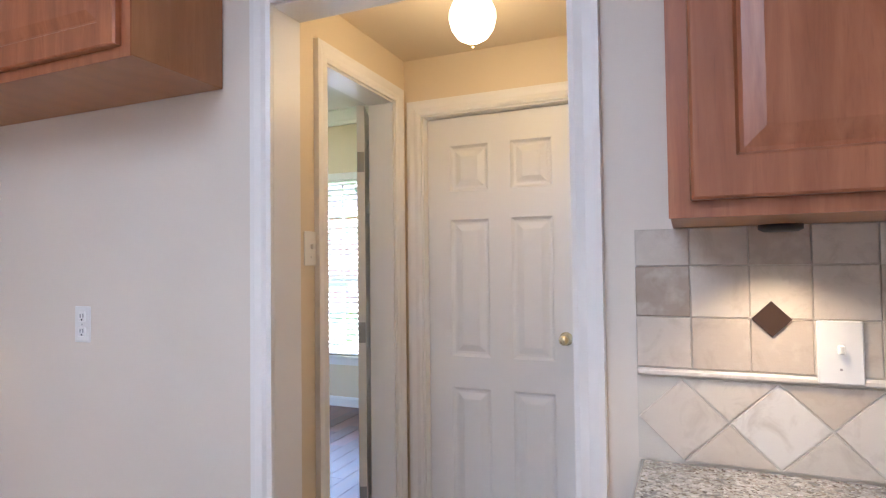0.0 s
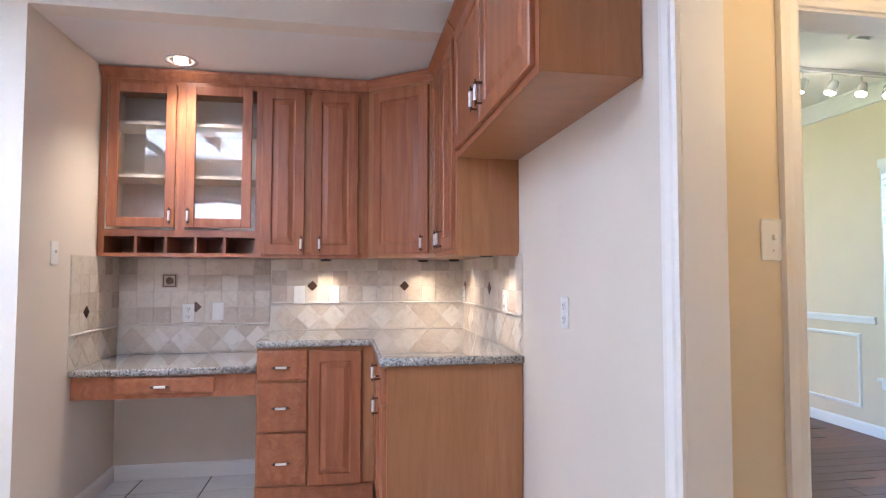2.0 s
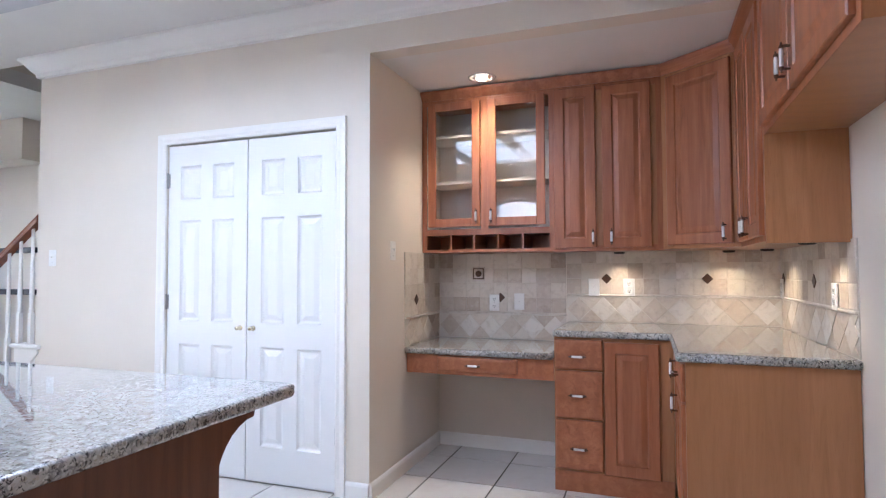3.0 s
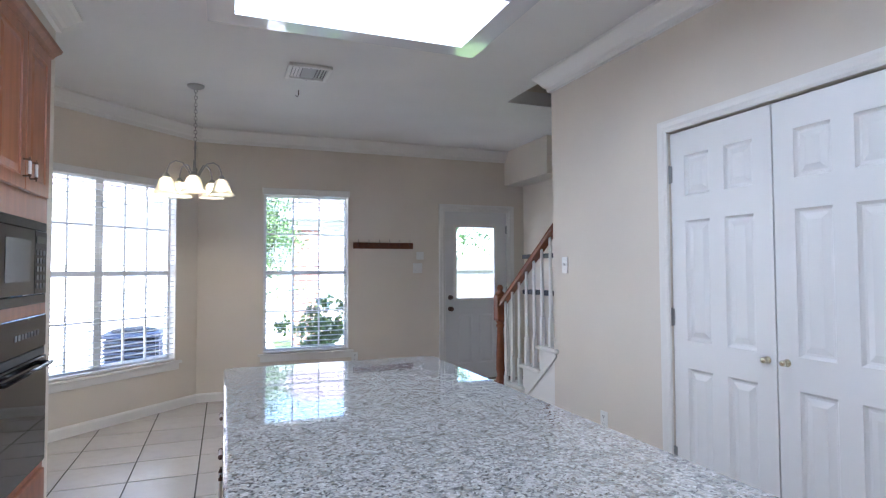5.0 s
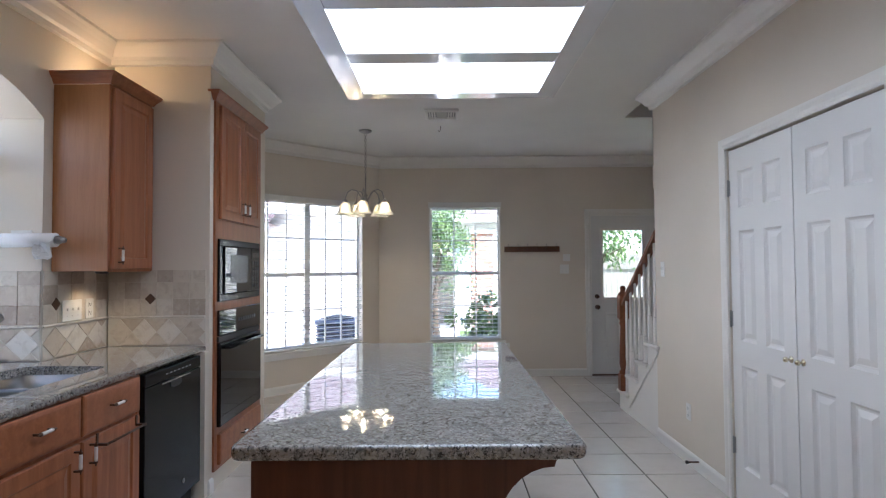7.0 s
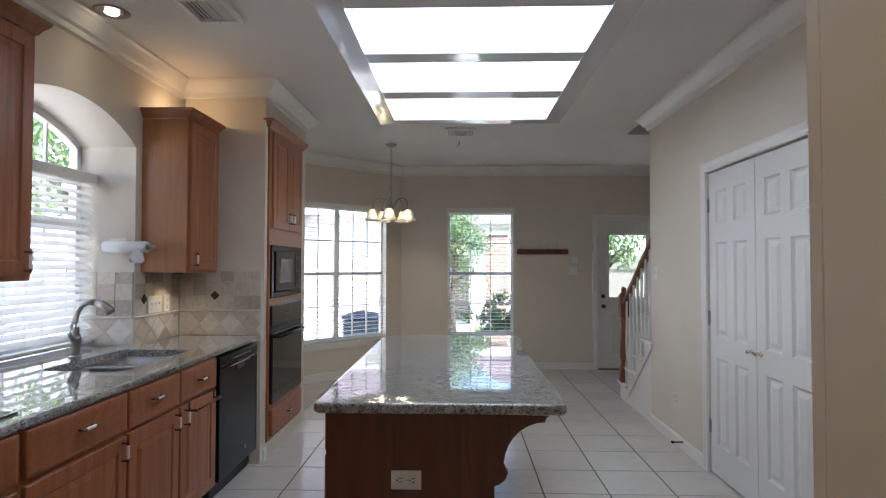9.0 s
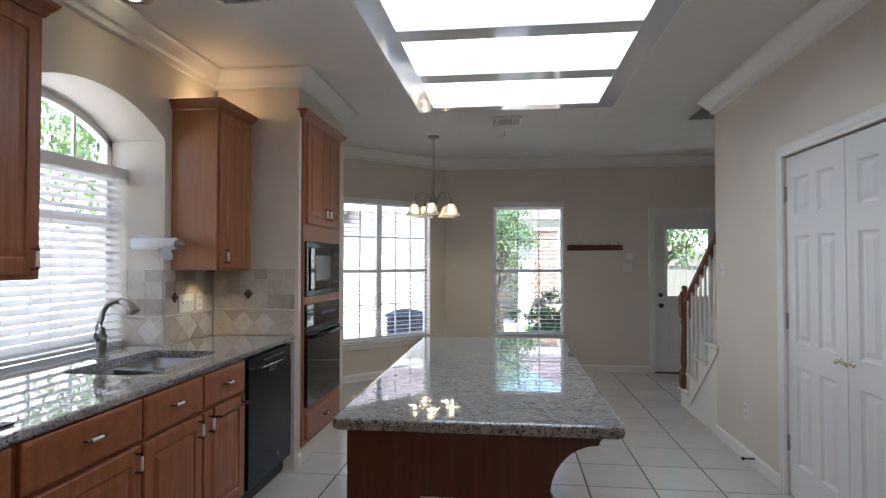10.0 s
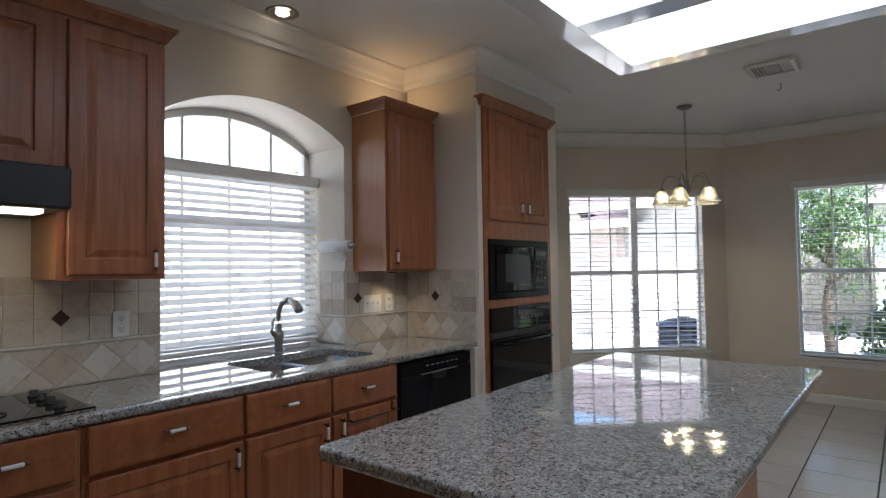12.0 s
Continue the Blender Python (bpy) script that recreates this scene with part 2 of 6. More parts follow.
def lathe(profile, segs=24, m=None):
    """A solid of revolution about z from (radius, height) pairs."""
    bm = bmesh.new()
    rings = []
    for r, z in profile:
        rings.append([bm.verts.new((r * math.cos(2 * math.pi * k / segs), r * math.sin(2 * math.pi * k / segs), z)) for k in range(segs)] if r > 1e-5 else [bm.verts.new((0, 0, z))])
    for a, b in zip(rings, rings[1:]):
        for k in range(segs):
            j = (k + 1) % segs
            if len(a) == 1 and len(b) > 1:
                bm.faces.new((a[0], b[k], b[j]))
            elif len(b) == 1 and len(a) > 1:
                bm.faces.new((a[k], a[j], b[0]))
            elif len(a) > 1:
                bm.faces.new((a[k], a[j], b[j], b[k]))
    for f in bm.faces:
        f.smooth = True
    if m is not None:
        bm.transform(m)
    bmesh.ops.recalc_face_normals(bm, faces=bm.faces)
    return bm


def tube(points, radius, segs=10, closed=False):
    bm = bmesh.new()
    pts = [Vector(p) for p in points]
    rings = []
    up = Vector((0, 0, 1))
    for i, p in enumerate(pts):
        d = (pts[min(i + 1, len(pts) - 1)] - pts[max(i - 1, 0)]).normalized()
        side = d.cross(up)
        if side.length < 1e-3:
            side = d.cross(Vector((0, 1, 0)))
        side.normalize()
        other = side.cross(d).normalized()
        r = radius[i] if isinstance(radius, (list, tuple)) else radius
        rings.append([bm.verts.new(p + r * (math.cos(a) * side + math.sin(a) * other)) for a in (2 * math.pi * k / segs for k in range(segs))])
    for a, b in zip(rings, rings[1:]):
        for k in range(segs):
            f = bm.faces.new((a[k], a[(k + 1) % segs], b[(k + 1) % segs], b[k]))
            f.smooth = True
    bm.faces.new(rings[0])
    bm.faces.new(rings[-1])
    bmesh.ops.recalc_face_normals(bm, faces=bm.faces)
    return bm


def sweep(path, profile, closed=False):
    """Runs a profile of (sideways, upward) pairs along a flat path; sideways is to the left of the way. In the plane z = 0."""
    bm = bmesh.new()
    n = len(path)
    rings = []
    for i in range(n):
        p = Vector(path[i])
        dirs = []
        if i > 0 or closed:
            dirs.append((p - Vector(path[i - 1])).normalized())
        if i < n - 1 or closed:
            dirs.append((Vector(path[(i + 1) % n]) - p).normalized())
        norms = [Vector((-d.y, d.x)) for d in dirs]
        mit = sum(norms, Vector((0, 0)))
        mit.normalize()
        mit = mit / max(0.2, mit.dot(norms[0]))
        rings.append([bm.verts.new((p.x + mit.x * s, p.y + mit.y * s, h)) for s, h in profile])
    pairs = list(zip(rings, rings[1:])) + ([(rings[-1], rings[0])] if closed else [])
    m = len(profile)
    for a, b in pairs:
        for k in range(m):
            bm.faces.new((a[k], a[(k + 1) % m], b[(k + 1) % m], b[k]))
    if not closed:
        bm.faces.new(rings[0])
        bm.faces.new(rings[-1])
    bmesh.ops.recalc_face_normals(bm, faces=bm.faces)
    return bm


def basis(origin, ux, uy):
    """A pose with its x along ux and its y along uy."""
    ux, uy = Vector(ux), Vector(uy)
    uz = ux.cross(uy)
    m = Matrix((ux, uy, uz)).transposed().to_4x4()
    m.translation = origin
    return m


def mesh_of(bm, mat, name):
    me = bpy.data.meshes.new(name)
    bm.to_mesh(me)
    bm.free()
    for x in mat if isinstance(mat, (list, tuple)) else (mat,):
        me.materials.append(x)
    return me


def solid(name, bm, mat, label="", category="", group="", kind=""):
    return tagged(new(name, mesh_of(bm, mat, name)), label, category, group, kind)


def thing(name, at, label, category, group="", kind=""):
    ob = new(name)
    ob.location = at
    ob.empty_display_size = 0.05
    return tagged(ob, label, category, group, kind)


def rest(ob):
    """Where a thing or a part stands, from its own place and its parents'."""
    m = ob.matrix_basis.copy()
    if ob.parent:
        m = rest(ob.parent) @ ob.matrix_parent_inverse @ m
    return m


def under(ob, parent):
    ob.parent = parent
    ob.matrix_parent_inverse = rest(parent).inverted()
    return ob


def part(name, bm, mat, parent, label="", m=None):
    """Links a bmesh, given in the room's place, as one part of a thing. m: the pose of the part, where the bmesh is given in its own place."""
    ob = new(name, mesh_of(bm, mat, name))
    if m is not None:
        ob.matrix_basis = m
    under(ob, parent)
    return tagged(ob, label)


def piece(name, mesh, parent, m):
    ob = new(name, mesh)
    ob.matrix_basis = m
    return under(ob, parent)


# ---- setting ----


def wall_mesh(length, height, thick, holes, m, base=0.0, arch=0.0):
    """A wall in its own place: x along it, y away from the room, z up; holes go through it. arch: the rise of an arched head on each hole."""
    bm = bmesh.new()
    xs = sorted({0, length, *[h[0] for h in holes], *[h[1] for h in holes]})
    zs = sorted({base, height, *[h[2] for h in holes], *[h[3] + arch for h in holes]})
    verts = {}

    def v(x, y, z):
        key = (round(x, 5), round(y, 5), round(z, 5))
        if key not in verts:
            verts[key] = bm.verts.new((x, y, z))
        return verts[key]

    def hollow(i, k):
        if not (0 <= i < len(xs) - 1 and 0 <= k < len(zs) - 1):
            return True
        cx, cz = (xs[i] + xs[i + 1]) / 2, (zs[k] + zs[k + 1]) / 2
        return any(h[0] < cx < h[1] and h[2] < cz < h[3] + arch for h in holes)

    for i in range(len(xs) - 1):
        for k in range(len(zs) - 1):
            if hollow(i, k):
                continue
            x0, x1, z0, z1 = xs[i], xs[i + 1], zs[k], zs[k + 1]
            bm.faces.new((v(x0, 0, z0), v(x1, 0, z0), v(x1, 0, z1), v(x0, 0, z1)))
            bm.faces.new((v(x0, thick, z0), v(x0, thick, z1), v(x1, thick, z1), v(x1, thick, z0)))
            for (di, dk), (a, b) in (((-1, 0), ((x0, z0), (x0, z1))), ((1, 0), ((x1, z1), (x1, z0))), ((0, -1), ((x1, z0), (x0, z0))), ((0, 1), ((x0, z1), (x1, z1)))):
                if hollow(i + di, k + dk):
                    bm.faces.new((v(a[0], 0, a[1]), v(b[0], 0, b[1]), v(b[0], thick, b[1]), v(a[0], thick, a[1])))
    if arch:
        for x0, x1, z0, z1 in holes:
            half = (x1 - x0) / 2
            r = (half * half + arch * arch) / (2 * arch)
            n = 24
            curve = []
            for k in range(n + 1):
                x = x0 + (x1 - x0) * k / n
                curve.append((x, z1 + arch - r + math.sqrt(r * r - (x - x0 - half) ** 2)))
            for (xa, za), (xb, zb) in zip(curve, curve[1:]):
                for y, flip in ((0, False), (thick, True)):
                    q = [bm.verts.new((xa, y, za)), bm.verts.new((xb, y, zb)), bm.verts.new((xb, y, z1 + arch)), bm.verts.new((xa, y, z1 + arch))]
                    bm.faces.new(q[::-1] if flip else q)
                bm.faces.new([bm.verts.new(c) for c in ((xa, 0, za), (xa, thick, za), (xb, thick, zb), (xb, 0, zb))])
    bmesh.ops.remove_doubles(bm, verts=bm.verts, dist=1e-5)
    bm.transform(m)
    bmesh.ops.recalc_face_normals(bm, faces=bm.faces)
    return bm


WEST, EAST, NORTH, SOUTH = (-1, 0, 0), (1, 0, 0), (0, 1, 0), (0, -1, 0)
W_SINK = basis((S, D, 0), SOUTH, EAST)
W_DOOR = basis((A - 0.12, D, 0), EAST, NORTH)
W_PANTRY = basis((P, -3.93, 0), NORTH, WEST)
W_FAR = basis((-0.247, F, 0), WEST, SOUTH)
_h = math.sqrt(0.5)
W_BAY = basis((1.5, -4.828, 0), (-_h, -_h, 0), (_h, -_h, 0))
W_DIN = basis((DIN_W, DIN_N, 0), EAST, NORTH)
SINK_HOLE = (D + 1.13, D + 2.28, TOP - 0.045, 2.167)
ARCH = 0.175

solid("wall_sink", wall_mesh(D + 3.80, C, 0.42, [SINK_HOLE], W_SINK, 0, ARCH), wall_paint, kind="structure")
solid("wall_doorway", wall_mesh(S - A + 0.54, C, 0.12, [(-1.288 - A + 0.12, -0.458 - A + 0.12, 0, 2.037)], W_DOOR), wall_paint, kind="structure")
solid("wall_pantry", wall_mesh(2.64, C, 0.12, [(3.93 - 2.745, 3.93 - 1.50, 0, 2.07)], W_PANTRY), wall_paint, kind="structure")
solid("wall_alcove_side", wall_mesh(P - 0.12 - A + 0.12, C, 0.12, [], basis((P - 0.12, ALC, 0), WEST, SOUTH)), wall_paint, kind="structure")
solid("wall_alcove_back", wall_mesh(D - ALC, C, 0.12, [], basis((A, ALC, 0), NORTH, WEST)), wall_paint, kind="structure")
solid("wall_alcove_header", boxes((P - 0.12, P, ALC, D, SOFFIT, C)), wall_paint, kind="structure")
solid("wall_far", wall_mesh(3.9, 4.2, 0.16, [(0.640, 1.548, 0.45, 2.15), (2.683, 3.543, 0, 2.04)], W_FAR), wall_paint, kind="structure")
BAY_HOLE = (0.73, 2.22, 0.46, 2.15)
solid("wall_bay", wall_mesh(2.47, C, 0.16, [BAY_HOLE], W_BAY), wall_paint, kind="structure")
solid("wall_bay_corner", boxes((-0.40, -0.10, F - 0.15, F - 0.003, 0, C)), wall_paint, kind="structure")
solid("wall_nook_side", boxes((1.5, 1.66, -4.83, -3.80, 0, C), (S, 1.5, -3.92, -3.80, 0, C)), wall_paint, kind="structure")
solid("wall_stair", boxes((-4.12, -4.0, F, -1.38, 0, 4.2)), wall_paint, kind="structure")
solid("wall_stairwell_upper", boxes((P - 0.12, P, -4.65, -1.38, C + 0.12, 4.2), (-4.0, P, -4.77, -4.65, C + 0.12, 4.2), (-4.0, P - 0.12, -1.50, -1.38, 0, 4.2)), wall_paint, kind="structure")
solid("wall_hall_west", wall_mesh(HALL_N - D - 0.12, HALL_C, 0.12, [(1.36 - D - 0.12, 1.90 - D - 0.12, 0, 2.04)], basis((HALL_W, D + 0.12, 0), NORTH, WEST)), hall_paint, kind="structure")
solid("wall_hall_end", wall_mesh(HALL_E - HALL_W + 0.12, HALL_C, 0.12, [(0.075, 0.79, 0, 1.99)], basis((HALL_W, HALL_N, 0), EAST, NORTH)), hall_paint, kind="structure")
solid("wall_hall_east", boxes((HALL_E, HALL_E + 0.12, D + 0.12, HALL_N, 0, HALL_C)), hall_paint, kind="structure")
solid("wall_hall_closet", boxes((HALL_W, HALL_E + 0.12, HALL_N + 0.7, HALL_N + 0.8, 0, HALL_C)), hall_paint, kind="structure")
DIN_HOLE = (-3.84 - DIN_W, -2.94 - DIN_W, 0.47, 2.15)
solid("wall_dining_north", wall_mesh(-1.41 - DIN_W, C, 0.16, [DIN_HOLE], W_DIN), hall_paint, kind="structure")
solid("wall_dining_west", boxes((DIN_W - 0.12, DIN_W, D + 0.12, DIN_N + 0.16, 0, C)), hall_paint, kind="structure")
solid("wall_dining_east", boxes((HALL_W - 0.12, HALL_W, HALL_N, DIN_N, 0, C), (HALL_W - 0.12, HALL_W, D + 0.12, HALL_N, HALL_C, C)), hall_paint, kind="structure")
solid("ceiling", boxes((P, 1.66, F - 0.16, D + 0.12, C, C + 0.12), (-4.12, P, F - 0.16, -4.65, C, C + 0.12)), ceiling_paint, kind="structure")
solid("ceiling_alcove", boxes((A, P - 0.12, ALC, D, SOFFIT, C)), ceiling_paint, kind="structure")
solid("ceiling_stairwell", boxes((-4.12, P, -4.77, -1.26, 4.2, 4.3)), ceiling_paint, kind="structure")
solid("ceiling_hall", boxes((HALL_W - 0.12, HALL_E + 0.12, D + 0.12, HALL_N + 0.8, HALL_C, HALL_C + 0.1)), hall_paint, kind="structure")
solid("ceiling_dining", boxes((DIN_W, HALL_W - 0.12, D + 0.12, DIN_N + 0.16, C, C + 0.1)), ceiling_paint, kind="structure")
floor = solid("floor", boxes((A - 0.12, 1.9, F - 0.16, HALL_N + 0.8, -0.12, -0.005)), floor_grout, kind="structure")
dining_floor = solid("floor_dining", boxes((DIN_W - 0.12, HALL_W - 0.06, D + 0.12, DIN_N + 0.16, -0.12, -0.004 + 0.001)), dark_oak, kind="structure")

# ---- trim ----
CROWN = [(0, 0), (0.105, 0), (0.105, -0.018), (0.088, -0.03), (0.07, -0.05), (0.045, -0.085), (0.028, -0.097), (0.022, -0.125), (0, -0.13)]


def crown(name, path, z, mat=None, scale=1.0):
    bm = sweep(path, [(s * scale, h * scale) for s, h in CROWN])
    bm.transform(Matrix.Translation((0, 0, z)))
    return solid(name, bm, mat or trim_paint, kind="structure")


crown("trim_crown_sink", [(1.5, -4.828), (1.5, -3.92), (0.37, -3.92), (0.37, -2.85), (S, -2.85), (S, D)], C)
crown("trim_crown_nook", [(-3.74, F), (-0.247, F), (1.5, -4.828)], C)
crown("trim_crown_pantry", [(P, D), (P, -3.93), (P - 0.12, -3.93)], C)
crown("trim_crown_dining", [(-1.53, DIN_N), (DIN_W, DIN_N), (DIN_W, 1.04)], C)

BASE = [(0, 0), (0.014, 0), (0.014, 0.07), (0.01, 0.082), (0.004, 0.09), (0, 0.09)]


def baseboard(name, path):
    return solid(name, sweep(path, BASE), trim_paint, kind="structure")


baseboard("baseboard_pantry", [(P, -2.81), (P, -3.93)])
baseboard("baseboard_pantry_end", [(P, ALC), (P, -1.435)])
baseboard("baseboard_alcove", [(A, -0.34), (A, ALC), (P, ALC)])
baseboard("baseboard_far", [(-2.87, F), (-0.247, F), (1.5, -4.828), (1.5, -3.92)])
baseboard("baseboard_tower", [(0.37, -2.90), (0.37, -2.85), (0.42, -2.85)])
baseboard("baseboard_dining", [(-1.53, DIN_N), (DIN_W, DIN_N), (DIN_W, 1.04)])

CASING = [(0, 0), (0, 0.012), (0.012, 0.017), (0.03, 0.014), (0.05, 0.019), (0.064, 0.019), (0.066, 0)]


def casing(name, u0, u1, z1, m, z0=0.0, mat=None):
    """Mitred moulding round three sides of an opening; m is the wall's pose."""
    bm = sweep([(u0, z0), (u0, z1), (u1, z1), (u1, z0)], CASING)
    bm.transform(m @ Matrix(((1, 0, 0, 0), (0, 0, -1, 0), (0, 1, 0, 0), (0, 0, 0, 1))))
    return solid(name, bm, mat or trim_paint, kind="structure")


def jamb(name, u0, u1, z1, m, deep, stop=None):
    bm = boxes((u0, u0 + 0.018, 0.001, deep - 0.001, 0, z1), (u1 - 0.018, u1, 0.001, deep - 0.001, 0, z1), (u0 + 0.018, u1 - 0.018, 0.001, deep - 0.001, z1 - 0.018, z1))
    bm.transform(m)
    return solid(name, bm, trim_paint, kind="structure")


UD = lambda x: x - A + 0.12
jamb("trim_jamb_hall", UD(-1.288), UD(-0.458), 2.037, W_DOOR, 0.12)
casing("trim_casing_hall", UD(-1.270), UD(-0.472), 2.024, W_DOOR)
UP = lambda y: y + 3.93
casing("trim_casing_pantry", UP(-2.745), UP(-1.50), 2.07, W_PANTRY)
UF = lambda x: -0.247 - x
jamb("trim_jamb_back_door", UF(-2.93), UF(-3.79), 2.04, W_FAR, 0.16)
solid("trim_stop_back_door", boxes((-2.972, -2.948, F - 0.09, F - 0.072, 0.012, 2.022), (-3.772, -3.748, F - 0.09, F - 0.072, 0.012, 2.022), (-3.748, -2.972, F - 0.09, F - 0.072, 1.99, 2.022)), trim_paint, kind="structure")
casing("trim_casing_back_door", UF(-2.93), UF(-3.79), 2.04, W_FAR)
W_HW = basis((HALL_W, D + 0.12, 0), NORTH, WEST)
jamb("trim_jamb_dining", 1.36 - D - 0.12, 1.90 - D - 0.12, 2.04, W_HW, 0.12)
casing("trim_casing_dining", 1.368 - D - 0.12, 1.892 - D - 0.12, 2.03, W_HW)
W_HE = basis((HALL_W, HALL_N, 0), EAST, NORTH)
casing("trim_casing_hall_end", 0.085, 0.78, 1.98, W_HE)
jamb("trim_jamb_hall_end", 0.075, 0.79, 1.99, W_HE, 0.12)

# ---- panelled fronts ----
RAISED = [(0, 0.0), (0.055, 0.0), (0.060, -0.007), (0.066, -0.008), (0.094, -0.001)]
SUNK = [(0, 0.0), (0.004, -0.006), (0.012, -0.013), (0.022, -0.014), (0.05, -0.004)]


def panel_face(bm, x0, x1, z0, z1, rings, y=0.0):
    """Nested rings in the plane y, inset and raised by pairs; the way out of the face is -y."""
    prev = None
    for inset, up in rings:
        ring = [bm.verts.new(c) for c in ((x0 + inset, y - up, z0 + inset), (x1 - inset, y - up, z0 + inset), (x1 - inset, y - up, z1 - inset), (x0 + inset, y - up, z1 - inset))]
        if prev:
            for k in range(4):
                bm.faces.new((prev[k], prev[(k + 1) % 4], ring[(k + 1) % 4], ring[k]))
        prev = ring
    bm.faces.new(prev)


def slab_sides(bm, w, h, t, edge=0.004):
    """The back and the eased sides of a slab whose face is drawn by others, from y = 0 back to y = t."""
    a = [bm.verts.new(c) for c in ((0, 0, 0), (w, 0, 0), (w, 0, h), (0, 0, h))]
    e = edge
    b = [bm.verts.new(c) for c in ((-e, e, -e), (w + e, e, -e), (w + e, e, h + e), (-e, e, h + e))]
    c = [bm.verts.new(p) for p in ((-e, t, -e), (w + e, t, -e), (w + e, t, h + e), (-e, t, h + e))]
    for p, q in ((a, b), (b, c)):
        for k in range(4):
            bm.faces.new((p[(k + 1) % 4], p[k], q[k], q[(k + 1) % 4]))
    bm.faces.new(c[::-1])


def raised_front(w, h, rings=None, t=0.02, e=0.004):
    bm = bmesh.new()
    rings = rings or RAISED
    if w < 0.2 or h < 0.2:
        rings = [(0, 0.0), (0.012, 0.002), (0.016, 0.002)]
    panel_face(bm, 0, w, 0, h, rings)
    slab_sides(bm, w, h, t, e)
    bmesh.ops.remove_doubles(bm, verts=bm.verts, dist=1e-5)
    bmesh.ops.recalc_face_normals(bm, faces=bm.faces)
    return bm


def grid_front(w, h, xs, zs, t=0.035):
    """A slab with sunk, raised panels at the given spans."""
    bm = bmesh.new()
    cx = [0, *[v for s in xs for v in s], w]
    cz = [0, *[v for s in zs for v in s], h]
    for i in range(len(cx) - 1):
        for k in range(len(cz) - 1):
            if i % 2 and k % 2:
                panel_face(bm, cx[i], cx[i + 1], cz[k], cz[k + 1], SUNK)
            else:
                bm.faces.new([bm.verts.new(c) for c in ((cx[i], 0, cz[k]), (cx[i + 1], 0, cz[k]), (cx[i + 1], 0, cz[k + 1]), (cx[i], 0, cz[k + 1]))])
    slab_sides(bm, w, h, t, 0.001)
    bmesh.ops.remove_doubles(bm, verts=bm.verts, dist=1e-5)
    bmesh.ops.recalc_face_normals(bm, faces=bm.faces)
    return bm


def six_panel(w, h):
    s, mid = 0.16 * w, 0.15 * w
    pw = (w - 2 * s - mid) / 2
    return grid_front(w, h, [(s, s + pw), (s + pw + mid, w - s)], [(0.1 * h, 0.385 * h), (0.455 * h, 0.765 * h), (0.83 * h, 0.935 * h)])


def pull_mesh():
    """A porcelain pull with bronze ends, along x, its back at y = 0 and its front at y = -0.03."""
    bm = bmesh.new()
    spin = Matrix.Rotation(radians(90), 4, "Y")
    for prof, k in (([(0, -0.03), (0.0062, -0.03), (0.0075, -0.02), (0.0068, 0), (0.0075, 0.02), (0.0062, 0.03), (0, 0.03)], 0),
                    ([(0, -0.05), (0.0035, -0.049), (0.0025, -0.044), (0.007, -0.037), (0.0075, -0.030), (0, -0.030)], 1),
                    ([(0, 0.030), (0.0075, 0.030), (0.007, 0.037), (0.0025, 0.044), (0.0035, 0.049), (0, 0.05)], 1)):
        b = lathe(prof, 10, Matrix.Translation((0, -0.026, 0)) @ spin)
        for f in b.faces:
            f.material_index = k
        me = bpy.data.meshes.new("t")
        b.to_mesh(me)
        b.free()
        bm.from_mesh(me)
        bpy.data.meshes.remove(me)
    n = len(bm.faces)
    box(bm, -0.041, -0.034, -0.026, 0.0, -0.004, 0.004)
    box(bm, 0.034, 0.041, -0.026, 0.0, -0.004, 0.004)
    bm.faces.ensure_lookup_table()
    for f in bm.faces[n:]:
        f.material_index = 1
    return mesh_of(bm, [porcelain, bronze], "handle")


PULL = pull_mesh()
UPRIGHT = Matrix.Rotation(radians(90), 4, "Y")


def front(parent, m, x0, x1, z0, z1, name="door", pull=None, mat=None, rings=None):
    """A cabinet front on the face whose pose is m (x along, y inwards, z up). pull: (x, z, upright) or None."""
    d = part(name, raised_front(x1 - x0, z1 - z0, rings), mat or (oak_z if z1 - z0 > 0.25 else (oak_x if abs(m.col[0].x) > 0.6 else oak_y)), parent, m=m @ Matrix.Translation((x0, -0.02, z0)))
    if pull:
        px, pz, up = pull
        tagged(piece("handle", PULL, d, m @ Matrix.Translation((px, -0.02, pz)) @ (UPRIGHT if up else Matrix.Identity(4))), "white porcelain pull with bronze ends")
    return d


# ---- doors ----


def knob(parent, m, mat, r=0.027, name="knob", scale=1.0):
    bm = lathe([(0, 0), (0.028, 0), (0.028, 0.006), (0.011, 0.01), (0.010, 0.028), (r, 0.040), (r * 1.02, 0.052), (r * 0.8, 0.064), (0, 0.068)], 20, Matrix.Rotation(radians(90), 4, "X") @ Matrix.Scale(scale, 4))
    return part(name, bm, mat, parent, m=m)


def hinges(parent, m, x, zs, y=-0.004):
    for z in zs:
        part("hinge", boxes((x - 0.016, x + 0.016, y, 0.004, z - 0.045, z + 0.045), (x - 0.006, x + 0.006, y - 0.008, y, z - 0.05, z + 0.05)), hinge_metal, parent, m=m)


def door_leaf(name, m, w, h, label, knob_x=None, knob_mat=brass, hinge_x=None, knob_z=0.90):
    t = thing(name, m.translation, label, "door", kind="structure")
    part("slab", six_panel(w, h), door_paint, t, m=m)
    if knob_x is not None:
        knob(t, m @ Matrix.Translation((knob_x, 0, knob_z)), knob_mat, 0.022, scale=0.6 if knob_z < 0.95 else 1.0)
    if hinge_x is not None:
        hinges(t, m, hinge_x, (0.31, 1.05, 1.825))
    return t


